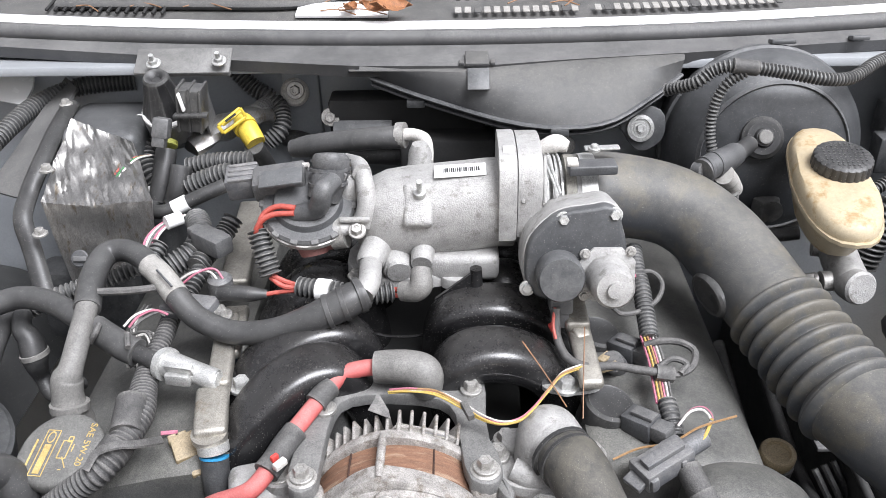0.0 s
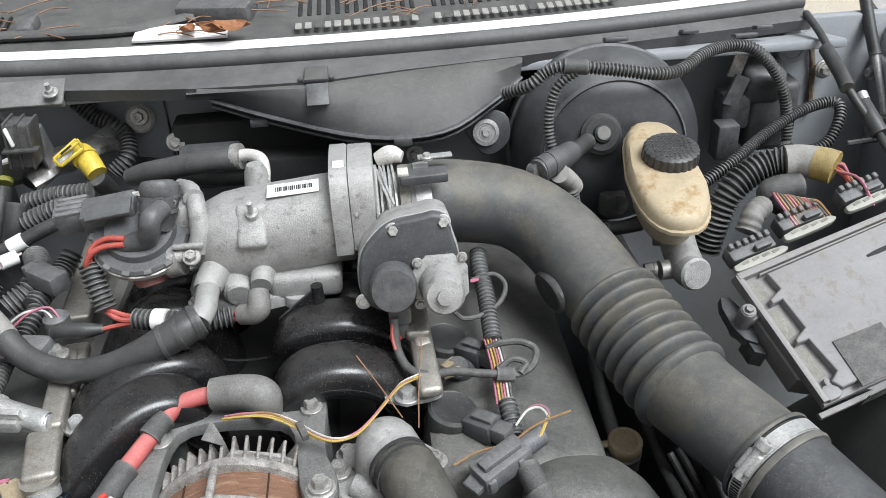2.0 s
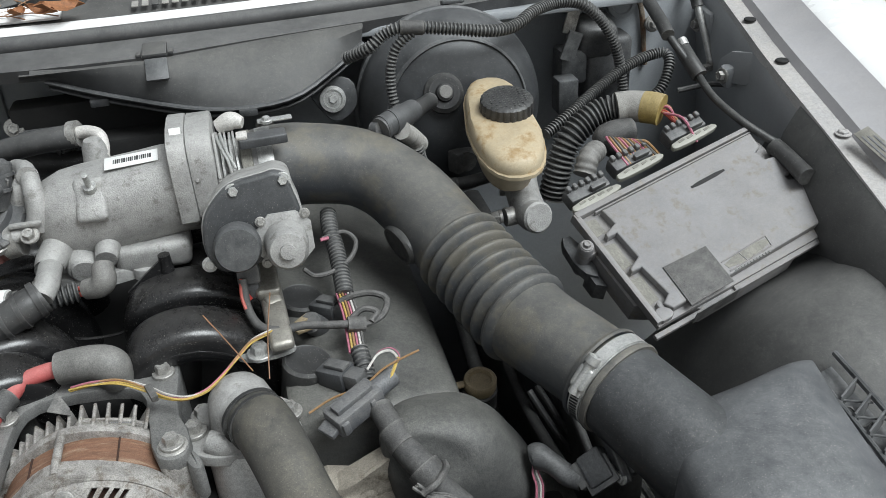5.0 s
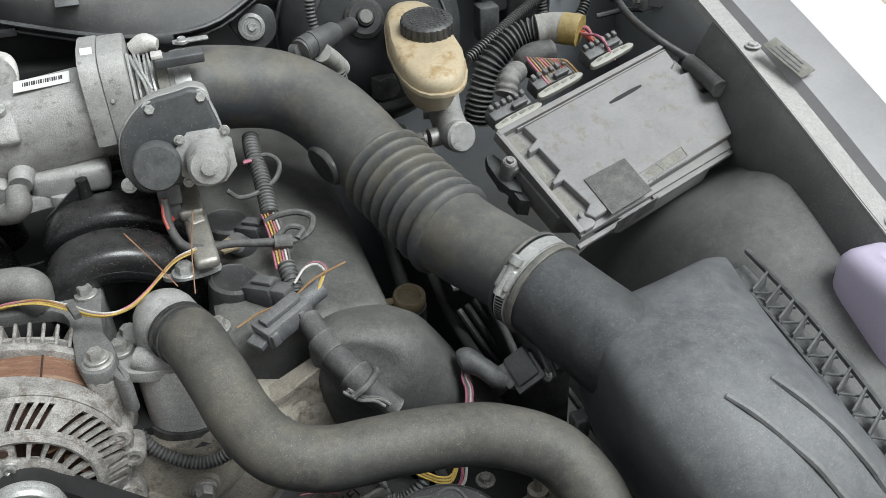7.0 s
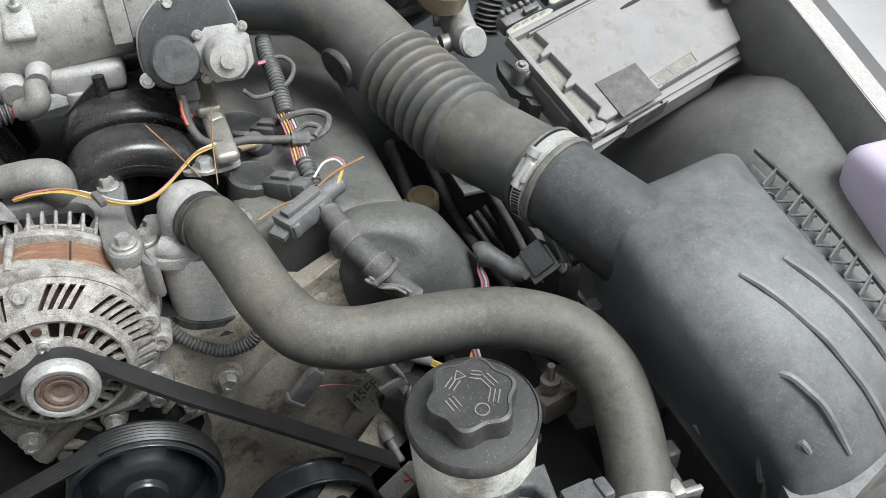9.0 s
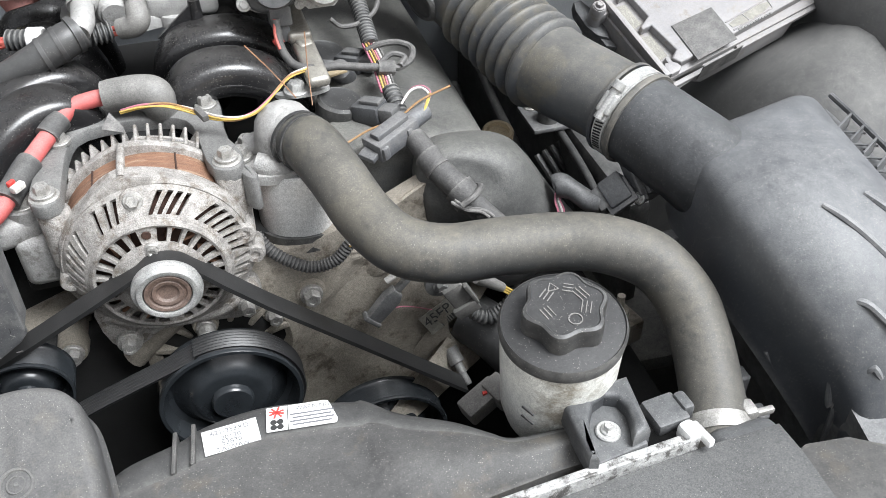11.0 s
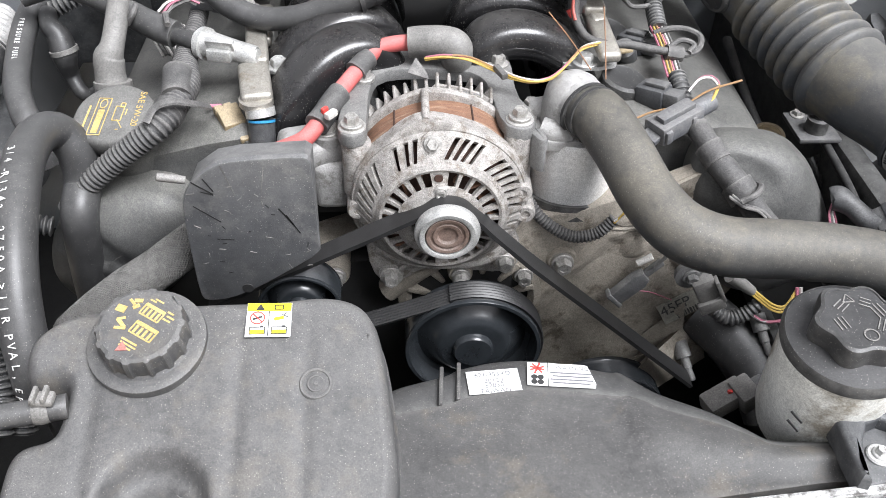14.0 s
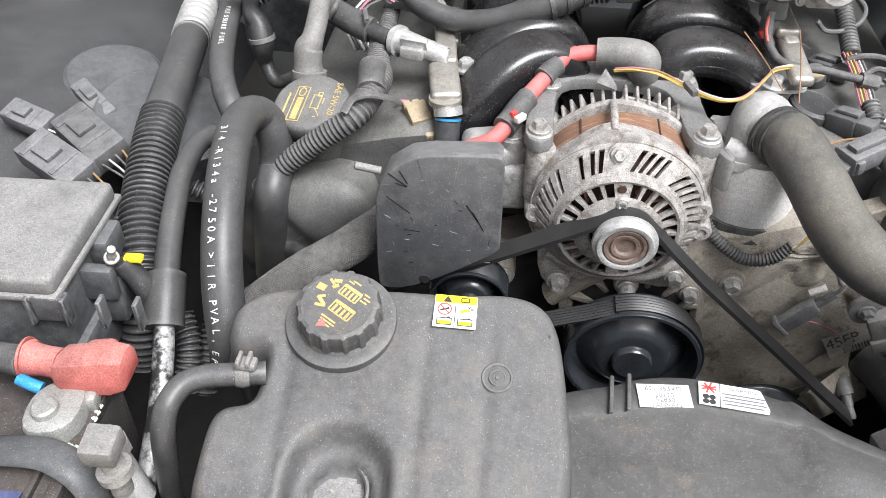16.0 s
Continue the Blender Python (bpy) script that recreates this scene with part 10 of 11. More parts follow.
part("handle", tube([(-0.5180, 0.2000, 0.8060), (-0.4900, 0.1980, 0.8120), (-0.4640, 0.1950, 0.8140), (-0.4420, 0.1880, 0.8080), (-0.4310, 0.1830, 0.7900), (-0.4300, 0.1830, 0.7700)], 0.013, 14, flat=0.5), M_PLASTIC, bat, "carrying strap")
part("label", box(0.11, 0.05, 0.0008, at(-0.535, 0.150, 0.7965)), material("blue_print", (0.03, 0.045, 0.14), 0.45, vary=0.3, scale=50, dust=0.3), bat, "worn blue label")
hb = thing("hold_down_bolt", "dull grey hold-down bolt with a square head beside the battery", "bolt")
part("shank", tube([(-0.4110, 0.1840, 0.8420), (-0.4120, 0.1880, 0.8150), (-0.4140, 0.1900, 0.7850)], 0.008, 14), M_BOLT, hb)
part("head", box(0.024, 0.024, 0.020, axes((-0.4110, 0.1830, 0.8480), Vector((-0.4110, 0.1830, 0.8480)) - Vector((-0.4140, 0.1900, 0.7850)), (1, 0, 0)), 0.003), M_GREYBOOT, hb)
part("collar", tube([(-0.4120, 0.1870, 0.8170), (-0.4110, 0.1870, 0.8100)], 0.013, 18), M_BOLT, hb)

PLACE = Matrix()
# ---- charging cable, right bank, front cover details ----
rc = thing("charging_cable", "red battery cable with tape wraps to the alternator", "cable")
RCP = [(-0.0550, 0.6230, 0.9160), (-0.0710, 0.6210, 0.9160), (-0.0890, 0.6150, 0.9140), (-0.1000, 0.5990, 0.9100), (-0.1090, 0.5850, 0.9060), (-0.1190, 0.5680, 0.9020), (-0.1280, 0.5520, 0.8980), (-0.1370, 0.5330, 0.8930), (-0.1460, 0.5140, 0.8880), (-0.1570, 0.5040, 0.8830), (-0.1820, 0.5040, 0.8720), (-0.1950, 0.5070, 0.8620)]
part("cable", tube(RCP, 0.0078, 16), M_RED, rc)
part("tape", join(tube([(-0.0980, 0.6030, 0.9110), (-0.1040, 0.5950, 0.9090), (-0.1100, 0.5850, 0.9060)], 0.0105, 16, lump=0.14), tube([(-0.1230, 0.5570, 0.9000), (-0.1320, 0.5410, 0.8960), (-0.1430, 0.5190, 0.8900)], 0.0112, 16, lump=0.16)), M_TAPE, rc, "ragged black tape")
part("boot", tube([(-0.0590, 0.6230, 0.9160, 0.0145), (-0.0460, 0.6220, 0.9170, 0.0155), (-0.0280, 0.6200, 0.9170, 0.0165), (-0.0160, 0.6170, 0.9140, 0.0175), (-0.0130, 0.6160, 0.9050, 0.0165), (-0.0120, 0.6160, 0.8950, 0.0140)], seg=20), M_GREYBOOT, rc, "grey rubber terminal boot")
part("clip", box(0.006, 0.012, 0.006, at(*(-0.1290, 0.5150, 0.9040)) @ pose(0, 0, 0, 0, 0, -38), 0.001), M_WIREW, rc, "pale clip")
part("red_tape", box(0.004, 0.007, 0.006, at(*(-0.1350, 0.5230, 0.9030)) @ pose(0, 0, 0, 0, 0, -38), 0.001), M_REDINK, rc)
yw = thing("sensor_wires", "yellow and brown wires lying over the alternator bracket", "wiring")
for k, m_ in enumerate((M_WIREY, M_WIREY, M_WIREB, M_WIREP, M_WIREW)):
    base = [(-0.0450, 0.5870, 0.9180), (-0.0260, 0.5850, 0.9220), (-0.0040, 0.5840, 0.9200), (0.0180, 0.5710, 0.9160), (0.0340, 0.5570, 0.9140), (0.0500, 0.5500, 0.9140), (0.0670, 0.5550, 0.9140), (0.0800, 0.5700, 0.9140), (0.0950, 0.5930, 0.9140), (0.1090, 0.6130, 0.9140), (0.1290, 0.6260, 0.9120)]
    part("wire", tube([tuple(np.array(p) + np.array((0.0004 * k, 0.0024 * (k - 2) * (0.4 + 0.4 * math.sin(i * 1.1 + k)), 0.0012 * math.cos(i + 2 * k)))) for i, p in enumerate(base)], 0.0009, 6, 6), m_, yw)
part("tie", box(0.006, 0.020, 0.006, at(*(0.0240, 0.5630, 0.9170)) @ pose(0, 0, 0, 0, 0, 20), 0.001), M_TAPE, yw)
fl = tagged(part("tape_flag", sheet([[(-0.0610, 0.5660, 0.9150), (-0.0420, 0.5590, 0.9120)], [(-0.0530, 0.5810, 0.9220), (-0.0430, 0.5660, 0.9140)]], 0.001), M_TAPE), "black tape flag over the alternator", "tape")

railr = thing("fuel_rail", "dull steel fuel rail along the driver-side bank", "fuel rail", group="fuel rails")
part("rear_bar", bar(*[(0.1280, 0.7780, 0.9280), (0.1310, 0.6710, 0.9220)], 0.024, 0.012), M_RAIL, railr)
part("front_bar", bar(*[(0.1315, 0.7000, 0.9165), (0.1370, 0.6060, 0.9050)], 0.0225, 0.012, 0.005), M_RAIL, railr)
part("neck", bar(*[(0.1300, 0.6830, 0.9210), (0.1360, 0.6640, 0.9120)], 0.017, 0.012), M_RAIL, railr)
part("tab", prism(smooth_loop([(-0.024, -0.006), (0.0, -0.012), (0.03, -0.006), (0.03, 0.006), (0.0, 0.012), (-0.024, 0.006)], 2), 0.004, at(*(0.1180, 0.6250, 0.8880))), M_STEEL, railr)
part("tab_bolt", hexbolt(at(*(0.1150, 0.6210, 0.8920)), 0.0085, 0.010), M_STEEL, railr)
part("injector", tube([(0.1660, 0.6670, 0.8850, 0.0110), (0.1740, 0.6830, 0.8650, 0.0120), (0.1840, 0.7160, 0.8300, 0.0120)], seg=14), M_CONN, railr)
part("injector_clip", join(bar(*[(0.1500, 0.6490, 0.8900), (0.1700, 0.6590, 0.8880)], 0.010, 0.003, 0.0005), bar(*[(0.1530, 0.6640, 0.8880), (0.1660, 0.6800, 0.8850)], 0.008, 0.003, 0.0005)), M_TAN, railr, "tan retaining clip")
def coil(p, q, label):
    t = thing("ignition_coil", label, "ignition coil", group="ignition coils")
    part("cap", lathe([(0.0225, -0.05), (0.0235, -0.008), (0.0235, 0.0), (0.021, 0.003), (0.019, 0.002), (0, 0.002)], at(*p) @ pose(0, 0, 0, 4, 10), 32), M_RUBBER, t)
    d = (Vector(q) - Vector(p)).normalized()
    m = axes(Vector(p) + d * 0.034 + Vector((0, 0, -0.008)), d, (0, 0, 1))
    part("plug", join(box(0.020, 0.024, 0.030, m, 0.003), box(0.016, 0.018, 0.018, m @ at(0, 0, 0.022), 0.003), box(0.004, 0.012, 0.022, m @ at(0.012, 0, 0.004), 0.001)), M_CONN, t, "black wiring plug")
coil((0.1560, 0.6150, 0.8780), (0.1920, 0.5810, 0.8850), "black coil-on-plug ignition coil with wiring plug")
coil((0.1610, 0.7260, 0.8760), (0.1940, 0.6950, 0.8820), "black coil-on-plug ignition coil with wiring plug")
rl2 = thing("ignition_loom", "ribbed conduit and wires along the driver-side valve cover", "wiring harness")
part("conduit", tube([(0.2060, 0.8020, 0.9300), (0.2040, 0.7760, 0.9250), (0.2060, 0.7490, 0.9150), (0.2060, 0.7230, 0.9050), (0.2050, 0.6890, 0.8950)], 0.0095, 16, rib=(0.0048, 0.0014)), M_CONDUIT, rl2)
for k in range(6):
    part("wire", tube([tuple(np.array(p) + np.array((0.0028 * (k - 3), 0.001 * math.sin(k * 3), 0.001 * (k % 3)))) for p in [(0.2050, 0.6910, 0.8970), (0.2070, 0.6580, 0.8920), (0.2060, 0.6300, 0.8880), (0.2050, 0.6070, 0.8850)]], 0.0012, 6, 5), (M_WIREP, M_WIREY, M_WIREB, M_WIREP, M_WIREW, M_TAPE)[k], rl2)
part("conduit", tube([(0.2060, 0.6090, 0.8850), (0.2070, 0.5930, 0.8800), (0.2080, 0.5770, 0.8720)], 0.009, 12, rib=(0.005, 0.0015)), M_CONDUIT, rl2)
part("loop", tube([(0.1980, 0.6790, 0.8950), (0.2140, 0.6790, 0.9000), (0.2320, 0.6770, 0.9000), (0.2440, 0.6680, 0.8960), (0.2370, 0.6480, 0.8930), (0.2210, 0.6370, 0.8930), (0.2030, 0.6370, 0.8960)], 0.0035, 8), M_TAPE, rl2, "taped wire loop")
part("loop", tube([(0.2010, 0.6410, 0.8960), (0.2170, 0.6480, 0.9030), (0.2300, 0.6440, 0.9000), (0.2230, 0.6350, 0.8960)], 0.003, 8), M_TAPE, rl2)
part("branch", tube([(0.2100, 0.6350, 0.8960), (0.1840, 0.6360, 0.9000), (0.1600, 0.6360, 0.9050), (0.1350, 0.6290, 0.9100), (0.1180, 0.6390, 0.9120), (0.1100, 0.6580, 0.9200), (0.1090, 0.6690, 0.9350), (0.1090, 0.6730, 0.9450)], 0.0042, 10), M_TAPE, rl2, "taped branch wire")
part("orange_wire", tube([(0.1080, 0.6550, 0.9220), (0.1060, 0.6640, 0.9320), (0.1080, 0.6720, 0.9460)], 0.0017, 6), M_ORANGE, rl2)
part("wire_loop", tube([(0.1930, 0.7570, 0.9250), (0.2170, 0.7650, 0.9250), (0.2280, 0.7540, 0.9180), (0.2200, 0.7330, 0.9120), (0.2010, 0.7190, 0.9080), (0.1800, 0.7110, 0.9100), (0.1680, 0.7120, 0.9200)], 0.0026, 8), M_TAPE, rl2)
part("red_wire", tube([(0.1910, 0.7520, 0.9270), (0.2000, 0.7540, 0.9270)], 0.002, 6), M_WIREP, rl2)
part("wrap", tube([(0.2000, 0.6370, 0.8960), (0.2170, 0.6370, 0.8930)], 0.008, 10, lump=0.1), M_TAPE, rl2, "tape knot")
for k in range(4):
    part("wire", tube([tuple(np.array(p) + np.array((0.001 * k, 0.0014 * k, 0))) for p in [(0.2080, 0.5740, 0.8880), (0.2200, 0.5840, 0.8950), (0.2320, 0.5860, 0.8950), (0.2370, 0.5770, 0.8900), (0.2250, 0.5630, 0.8850)]], 0.0012, 6, 6), (M_WIREW, M_TAPE, M_WIREP, M_TAPE)[k], rl2)
gc = thing("sensor_connector", "blue-grey inline connector resting on the valve cover", "connector")
gm = [(0.1660, 0.5310, 0.8680), (0.2300, 0.5680, 0.8800)]
gd = Vector(gm[1]) - Vector(gm[0])
GCM = axes(Vector(gm[0]) + gd * 0.38, gd, (0, 0, 1))
part("shell", box(0.020, 0.026, 0.052, GCM, 0.003), M_BLUECONN, gc)
part("latch", join(box(0.006, 0.012, 0.04, GCM @ at(0.012, 0, 0), 0.001), box(0.014, 0.032, 0.008, GCM @ at(0, 0, -0.02), 0.002), box(0.014, 0.030, 0.006, GCM @ at(0, 0, 0.012), 0.002)), M_BLUECONN, gc)
part("tail", tube([tuple(Vector(gm[0]) + gd * u) for u in (0.62, 0.8, 1.0)], 0.0095, 12), M_BLUECONN, gc)
for k in range(4):
    part("wire", tube([tuple(np.array(p) + np.array((0.001 * k, 0.002 * (k - 1.5), 0))) for p in [(0.2230, 0.5600, 0.8820), (0.2300, 0.5670, 0.8880), (0.2350, 0.5750, 0.8920)]], 0.0016, 6, 4), (M_WIREY, M_WIREW, M_TAPE, M_WIREY)[k], gc)
part("clip_tail", join(bar(*[(0.1610, 0.5270, 0.8640), (0.1700, 0.5340, 0.8680)], 0.018, 0.006, 0.001)), M_BLUECONN, gc)
part("thin_wire", tube([(0.1500, 0.5540, 0.8680), (0.1730, 0.5620, 0.8730), (0.2010, 0.5620, 0.8800), (0.2250, 0.5680, 0.8920), (0.2570, 0.5730, 0.9000)], 0.0011, 6), M_WIREB, gc)
fr = thing("cam_cover_loom", "taped loom running down over the cam cover", "wiring harness")
part("loom", tube([(0.2120, 0.5440, 0.8680, 0.0110), (0.2200, 0.5200, 0.8600, 0.0110), (0.2270, 0.5030, 0.8520, 0.0125), (0.2400, 0.4810, 0.8420, 0.0125), (0.2510, 0.4680, 0.8300, 0.0115), (0.2670, 0.4580, 0.8150, 0.0105)], seg=14, lump=0.06), M_TAPE, fr)
part("cuff", join(tube([(0.2180, 0.5210, 0.8610), (0.2260, 0.5050, 0.8530)], 0.0138, 14), tube([(0.2370, 0.4850, 0.8440), (0.2450, 0.4730, 0.8360)], 0.0155, 14, lump=0.1)), M_TAPE, fr)
part("strap", tube([(0.2300, 0.4500, 0.8500), (0.2420, 0.4520, 0.8560), (0.2550, 0.4720, 0.8500), (0.2570, 0.4890, 0.8400)], 0.003, 8), M_TAPE, fr)
part("wire_bunch", join(*[tube([tuple(np.array(p) + np.array((0.003 * math.sin(k * 2.2), 0.003 * math.cos(k * 1.7), 0.002 * (k % 3)))) for p in [(0.2270, 0.4650, 0.8420), (0.2370, 0.4560, 0.8380), (0.2500, 0.4530, 0.8350), (0.2580, 0.4490, 0.8300)]], 0.0013, 6, 4) for k in range(6)]), M_TAPE, fr)
part("side_hose", tube([(0.1990, 0.5230, 0.8200), (0.2140, 0.5060, 0.8200), (0.2340, 0.4990, 0.8250)], 0.004, 8), M_RUBBER, fr)
pn = [(0.0730, 0.6160, 0.9500), (0.0910, 0.5910, 0.9350), (0.1090, 0.5690, 0.9150)], [(0.1330, 0.6490, 0.9400), (0.1260, 0.5970, 0.9300), (0.1220, 0.5600, 0.9100)]
for pts in pn:
    tagged(part("pine_needle", tube(pts, 0.0006, 5, 4), M_NEEDLE), "dry brown pine needle caught across the engine", "pine needle", "pine needles")

# front cover bolts, brackets, sensors
def boss(p, r, l, label="cast boss with a flanged bolt"):
    t = thing("front_cover_bolt", label, "bolt", group="front cover bolts")
    m = axes(p, (0, -1, 0.05))
    part("boss", lathe([(r * 1.15, -l), (r * 1.05, -0.004), (r * 0.95, 0), (0, 0)], m, 22), M_BLOCK, t)
    part("bolt", hexbolt(m, r * 0.60, 0.012, 1.3), M_BOLT, t)
for p, r in (((-0.136, 0.503, 0.722), 0.0135), ((-0.012, 0.484, 0.738), 0.012), ((0.091, 0.500, 0.738), 0.0145), ((0.030, 0.483, 0.757), 0.012), ((0.053, 0.500, 0.722), 0.0125)):
    boss(p, r, 0.05)
lowb = thing("alternator_lower_bracket", "corroded aluminium lower alternator bracket", "bracket")
part("plate", prism(smooth_loop([(-0.104, 0.785), (-0.100, 0.745), (-0.086, 0.725), (-0.070, 0.730), (-0.045, 0.748), (-0.02, 0.742), (0.0, 0.742), (0.025, 0.738), (0.046, 0.748), (0.045, 0.775), (0.030, 0.782), (-0.09, 0.782)], 1), 0.024, Matrix.Translation((0, 0.508, 0)) @ pose(0, 0, 0, 90), 0.004), M_ALT, lowb)
part("rib", join(tube([(-0.095, 0.484, 0.775), (-0.060, 0.482, 0.758), (-0.03, 0.484, 0.752), (0.01, 0.484, 0.755), (0.036, 0.485, 0.775)], 0.0045, 10), tube([(-0.080, 0.484, 0.740), (-0.055, 0.482, 0.765), (-0.045, 0.484, 0.780)], 0.004, 10)), M_ALT, lowb)
part("bolt", join(lathe([(0.013, -0.02), (0.012, 0), (0, 0)], axes((-0.080, 0.482, 0.742), (0, -1, 0.05)), 20), hexbolt(axes((-0.080, 0.482, 0.742), (0, -1, 0.05)), 0.0075, 0.012)), M_BOLT, lowb)
part("stud", lathe([(0.0085, 0), (0.0085, 0.010), (0.005, 0.0105), (0.005, 0.022), (0.0025, 0.023), (0.002, 0.030), (0, 0.030)], axes((-0.012, 0.480, 0.738), (0, -0.9, -0.35)), 12), M_BOLT, lowb)
pump2 = thing("water_pump_housing", "cast-aluminium water pump housing behind its pulley", "water pump")
# pump body coloured black for the shade below the alternator
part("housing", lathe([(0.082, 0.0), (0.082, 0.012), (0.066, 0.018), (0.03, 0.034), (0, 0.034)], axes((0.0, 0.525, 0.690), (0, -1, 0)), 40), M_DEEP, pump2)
part("outer_ring", lathe([(0.062, 0.014), (0.072, 0.014), (0.074, 0.024), (0.066, 0.028), (0.060, 0.024)], axes((0.0, 0.525, 0.690), (0, -1, 0)), 48, closed=True), M_BLOCK, pump2)
for k in range(6):
    a = radians(15 + 30 * k)
    part("web", box(0.046, 0.012, 0.007, at(0.044 * math.cos(a), 0.501, 0.690 + 0.044 * math.sin(a)) @ pose(0, 0, 0, 0, -math.degrees(a), 0), 0.002), M_BLOCK, pump2)
part("arm", tube([(-0.085, 0.505, 0.700, 0.013), (-0.060, 0.503, 0.722, 0.011), (-0.035, 0.500, 0.744, 0.010)], seg=12), M_BLOCK, pump2)
lab = thing("cover_label", "white bar-coded label stuck on the timing cover", "label")
LM45 = axes((0.2270, 0.4985, 0.6740), (-0.03, -0.97, 0.24), (0.86, 0.09, 0.50))
part("paper", box(0.052, 0.026, 0.0008, LM45), M_STICKER, lab)
lettering("print", "45FP", 0.017, LM45 @ at(-0.008, 0.003, 0.0006), M_INK, lab)
for k in range(12):
    part("bar", box(0.0012 + 0.0006 * (k % 3), 0.007, 0.0006, LM45 @ at(-0.010 + 0.0030 * k, -0.009, 0.0005)), M_INK, lab)
cs = thing("cam_sensor", "grey sensor clip and red wire on the timing cover", "sensor")
CSM = axes((0.1610, 0.4940, 0.7120), (0, -1, 0.1), (0.70, 0, 0.72))
part("clip", join(prism([(-0.020, -0.009), (0.012, -0.010), (0.020, -0.006), (0.021, 0.006), (0.010, 0.009), (-0.022, 0.007)], 0.010, CSM, 0.002), box(0.005, 0.020, 0.013, CSM @ at(-0.021, 0, 0.005), 0.001), box(0.022, 0.007, 0.008, CSM @ at(0.031, 0.000, 0.004), 0.002)), M_CONN, cs, "grey wiring clip")
part("lead", tube([(0.181, 0.488, 0.740), (0.189, 0.486, 0.753), (0.193, 0.488, 0.766), (0.194, 0.492, 0.778)], 0.0018, 8), M_TAPE, cs)
part("sleeve", tube([(0.165, 0.4920, 0.7410), (0.1785, 0.4920, 0.7500)], 0.0036, 12), M_WIREW, cs, "pale sleeve")
part("red_wire", tube([(0.160, 0.4920, 0.703), (0.185, 0.4960, 0.697), (0.212, 0.4975, 0.683)], 0.0006, 6), M_WIREP, cs)
for p, d in (((0.173, 0.494, 0.792), (0.30, -0.75, -0.60)), ((0.232, 0.480, 0.620), (0.25, -0.80, -0.55)), ((0.300, 0.468, 0.672), (0.20, -0.80, -0.55))):
    tagged(part("cover_stud", lathe([(0.0085, -0.012), (0.0085, 0.006), (0.0050, 0.0065), (0.0050, 0.018), (0.0040, 0.0185), (0.0042, 0.030), (0.003, 0.032), (0, 0.032)], axes(p, d), 14), M_BRACKET), "threaded stud on the timing cover", "stud", "front cover studs")
oc2 = thing("oil_cooler_connector", "grey oil pressure connector with yellow wires", "connector")
part("body", join(box(0.022, 0.020, 0.036, at(0.233, 0.474, 0.722) @ pose(0, 0, 0, 0, -28, 0), 0.003), box(0.026, 0.006, 0.014, at(0.240, 0.463, 0.708) @ pose(0, 0, 0, 0, -28, 0), 0.001), box(0.004, 0.012, 0.030, at(0.244, 0.466, 0.728) @ pose(0, 0, 0, 0, -28, 0), 0.001)), M_GREYBOOT, oc2)
part("ring", join(lathe([(0.016, 0), (0.016, 0.006), (0.010, 0.007), (0, 0.007)], axes((0.217, 0.484, 0.735), (0, -1, 0)), 24), hexbolt(axes((0.217, 0.478, 0.735), (0, -1, 0)), 0.006, 0.008)), M_BRACKET, oc2)
part("harness", tube([(0.248, 0.474, 0.690, 0.007), (0.264, 0.468, 0.684, 0.0085), (0.279, 0.468, 0.690, 0.0080), (0.292, 0.470, 0.704, 0.0065)], seg=12, rib=(0.005, 0.0012)), M_CONDUIT, oc2)
part("flat_lead", tube([(0.252, 0.470, 0.742, 0.007), (0.270, 0.470, 0.728, 0.006), (0.280, 0.470, 0.720, 0.005)], seg=10), M_GREYBOOT, oc2)
for k in range(3):
    part("yellow_wire", tube([tuple(np.array(p) + np.array((0.0, 0.001, 0.0030)) * k) for p in [(0.276, 0.470, 0.720), (0.290, 0.466, 0.709), (0.304, 0.462, 0.700), (0.316, 0.462, 0.699), (0.326, 0.470, 0.712)]], 0.0012, 6), M_WIREY, oc2)
for k in range(2):
    part("pink_wire", tube([(0.326 + 0.004 * k, 0.472, 0.722), (0.327 + 0.004 * k, 0.464, 0.706), (0.320 + 0.004 * k, 0.460, 0.690), (0.302, 0.464, 0.682), (0.285, 0.468, 0.690)], 0.0017, 6), (M_WIREP, M_WIREW)[k], oc2)
hn = thing("front_cover_loom", "ribbed black conduit sagging across the timing cover", "wiring harness")
part("conduit", tube([(0.050, 0.512, 0.812), (0.060, 0.504, 0.798), (0.076, 0.498, 0.785), (0.096, 0.494, 0.776), (0.118, 0.492, 0.781), (0.134, 0.494, 0.797)], 0.0062, 14, rib=(0.0036, 0.0009)), M_TAPE, hn)
for k, m_ in enumerate((M_WIREY, M_WIREB, M_WIREW)):
    part("wire", tube([(0.132, 0.487, 0.798 + 0.001 * k), (0.140 + 0.001 * k, 0.486, 0.812), (0.147 + 0.002 * k, 0.488, 0.828 + 0.002 * k)], 0.0011, 6), m_, hn)
PLACE = FRONT
tb_ = thing("tensioner_bracket", "cast-aluminium tensioner bracket beside the alternator", "bracket")
part("casting", join(box(0.070, 0.045, 0.030, at(-0.150, 0.538, 0.860) @ pose(0, 0, 0, 0, 0, 12), 0.010, 3), box(0.040, 0.035, 0.055, at(-0.135, 0.530, 0.828), 0.010, 3), lathe([(0.017, -0.05), (0.017, 0.003), (0, 0.003)], at(-0.138, 0.535, 0.876), 24)), M_ALU, tb_)
part("bolt", hexbolt(at(-0.138, 0.535, 0.878), 0.009, 0.010), M_BOLT, tb_)
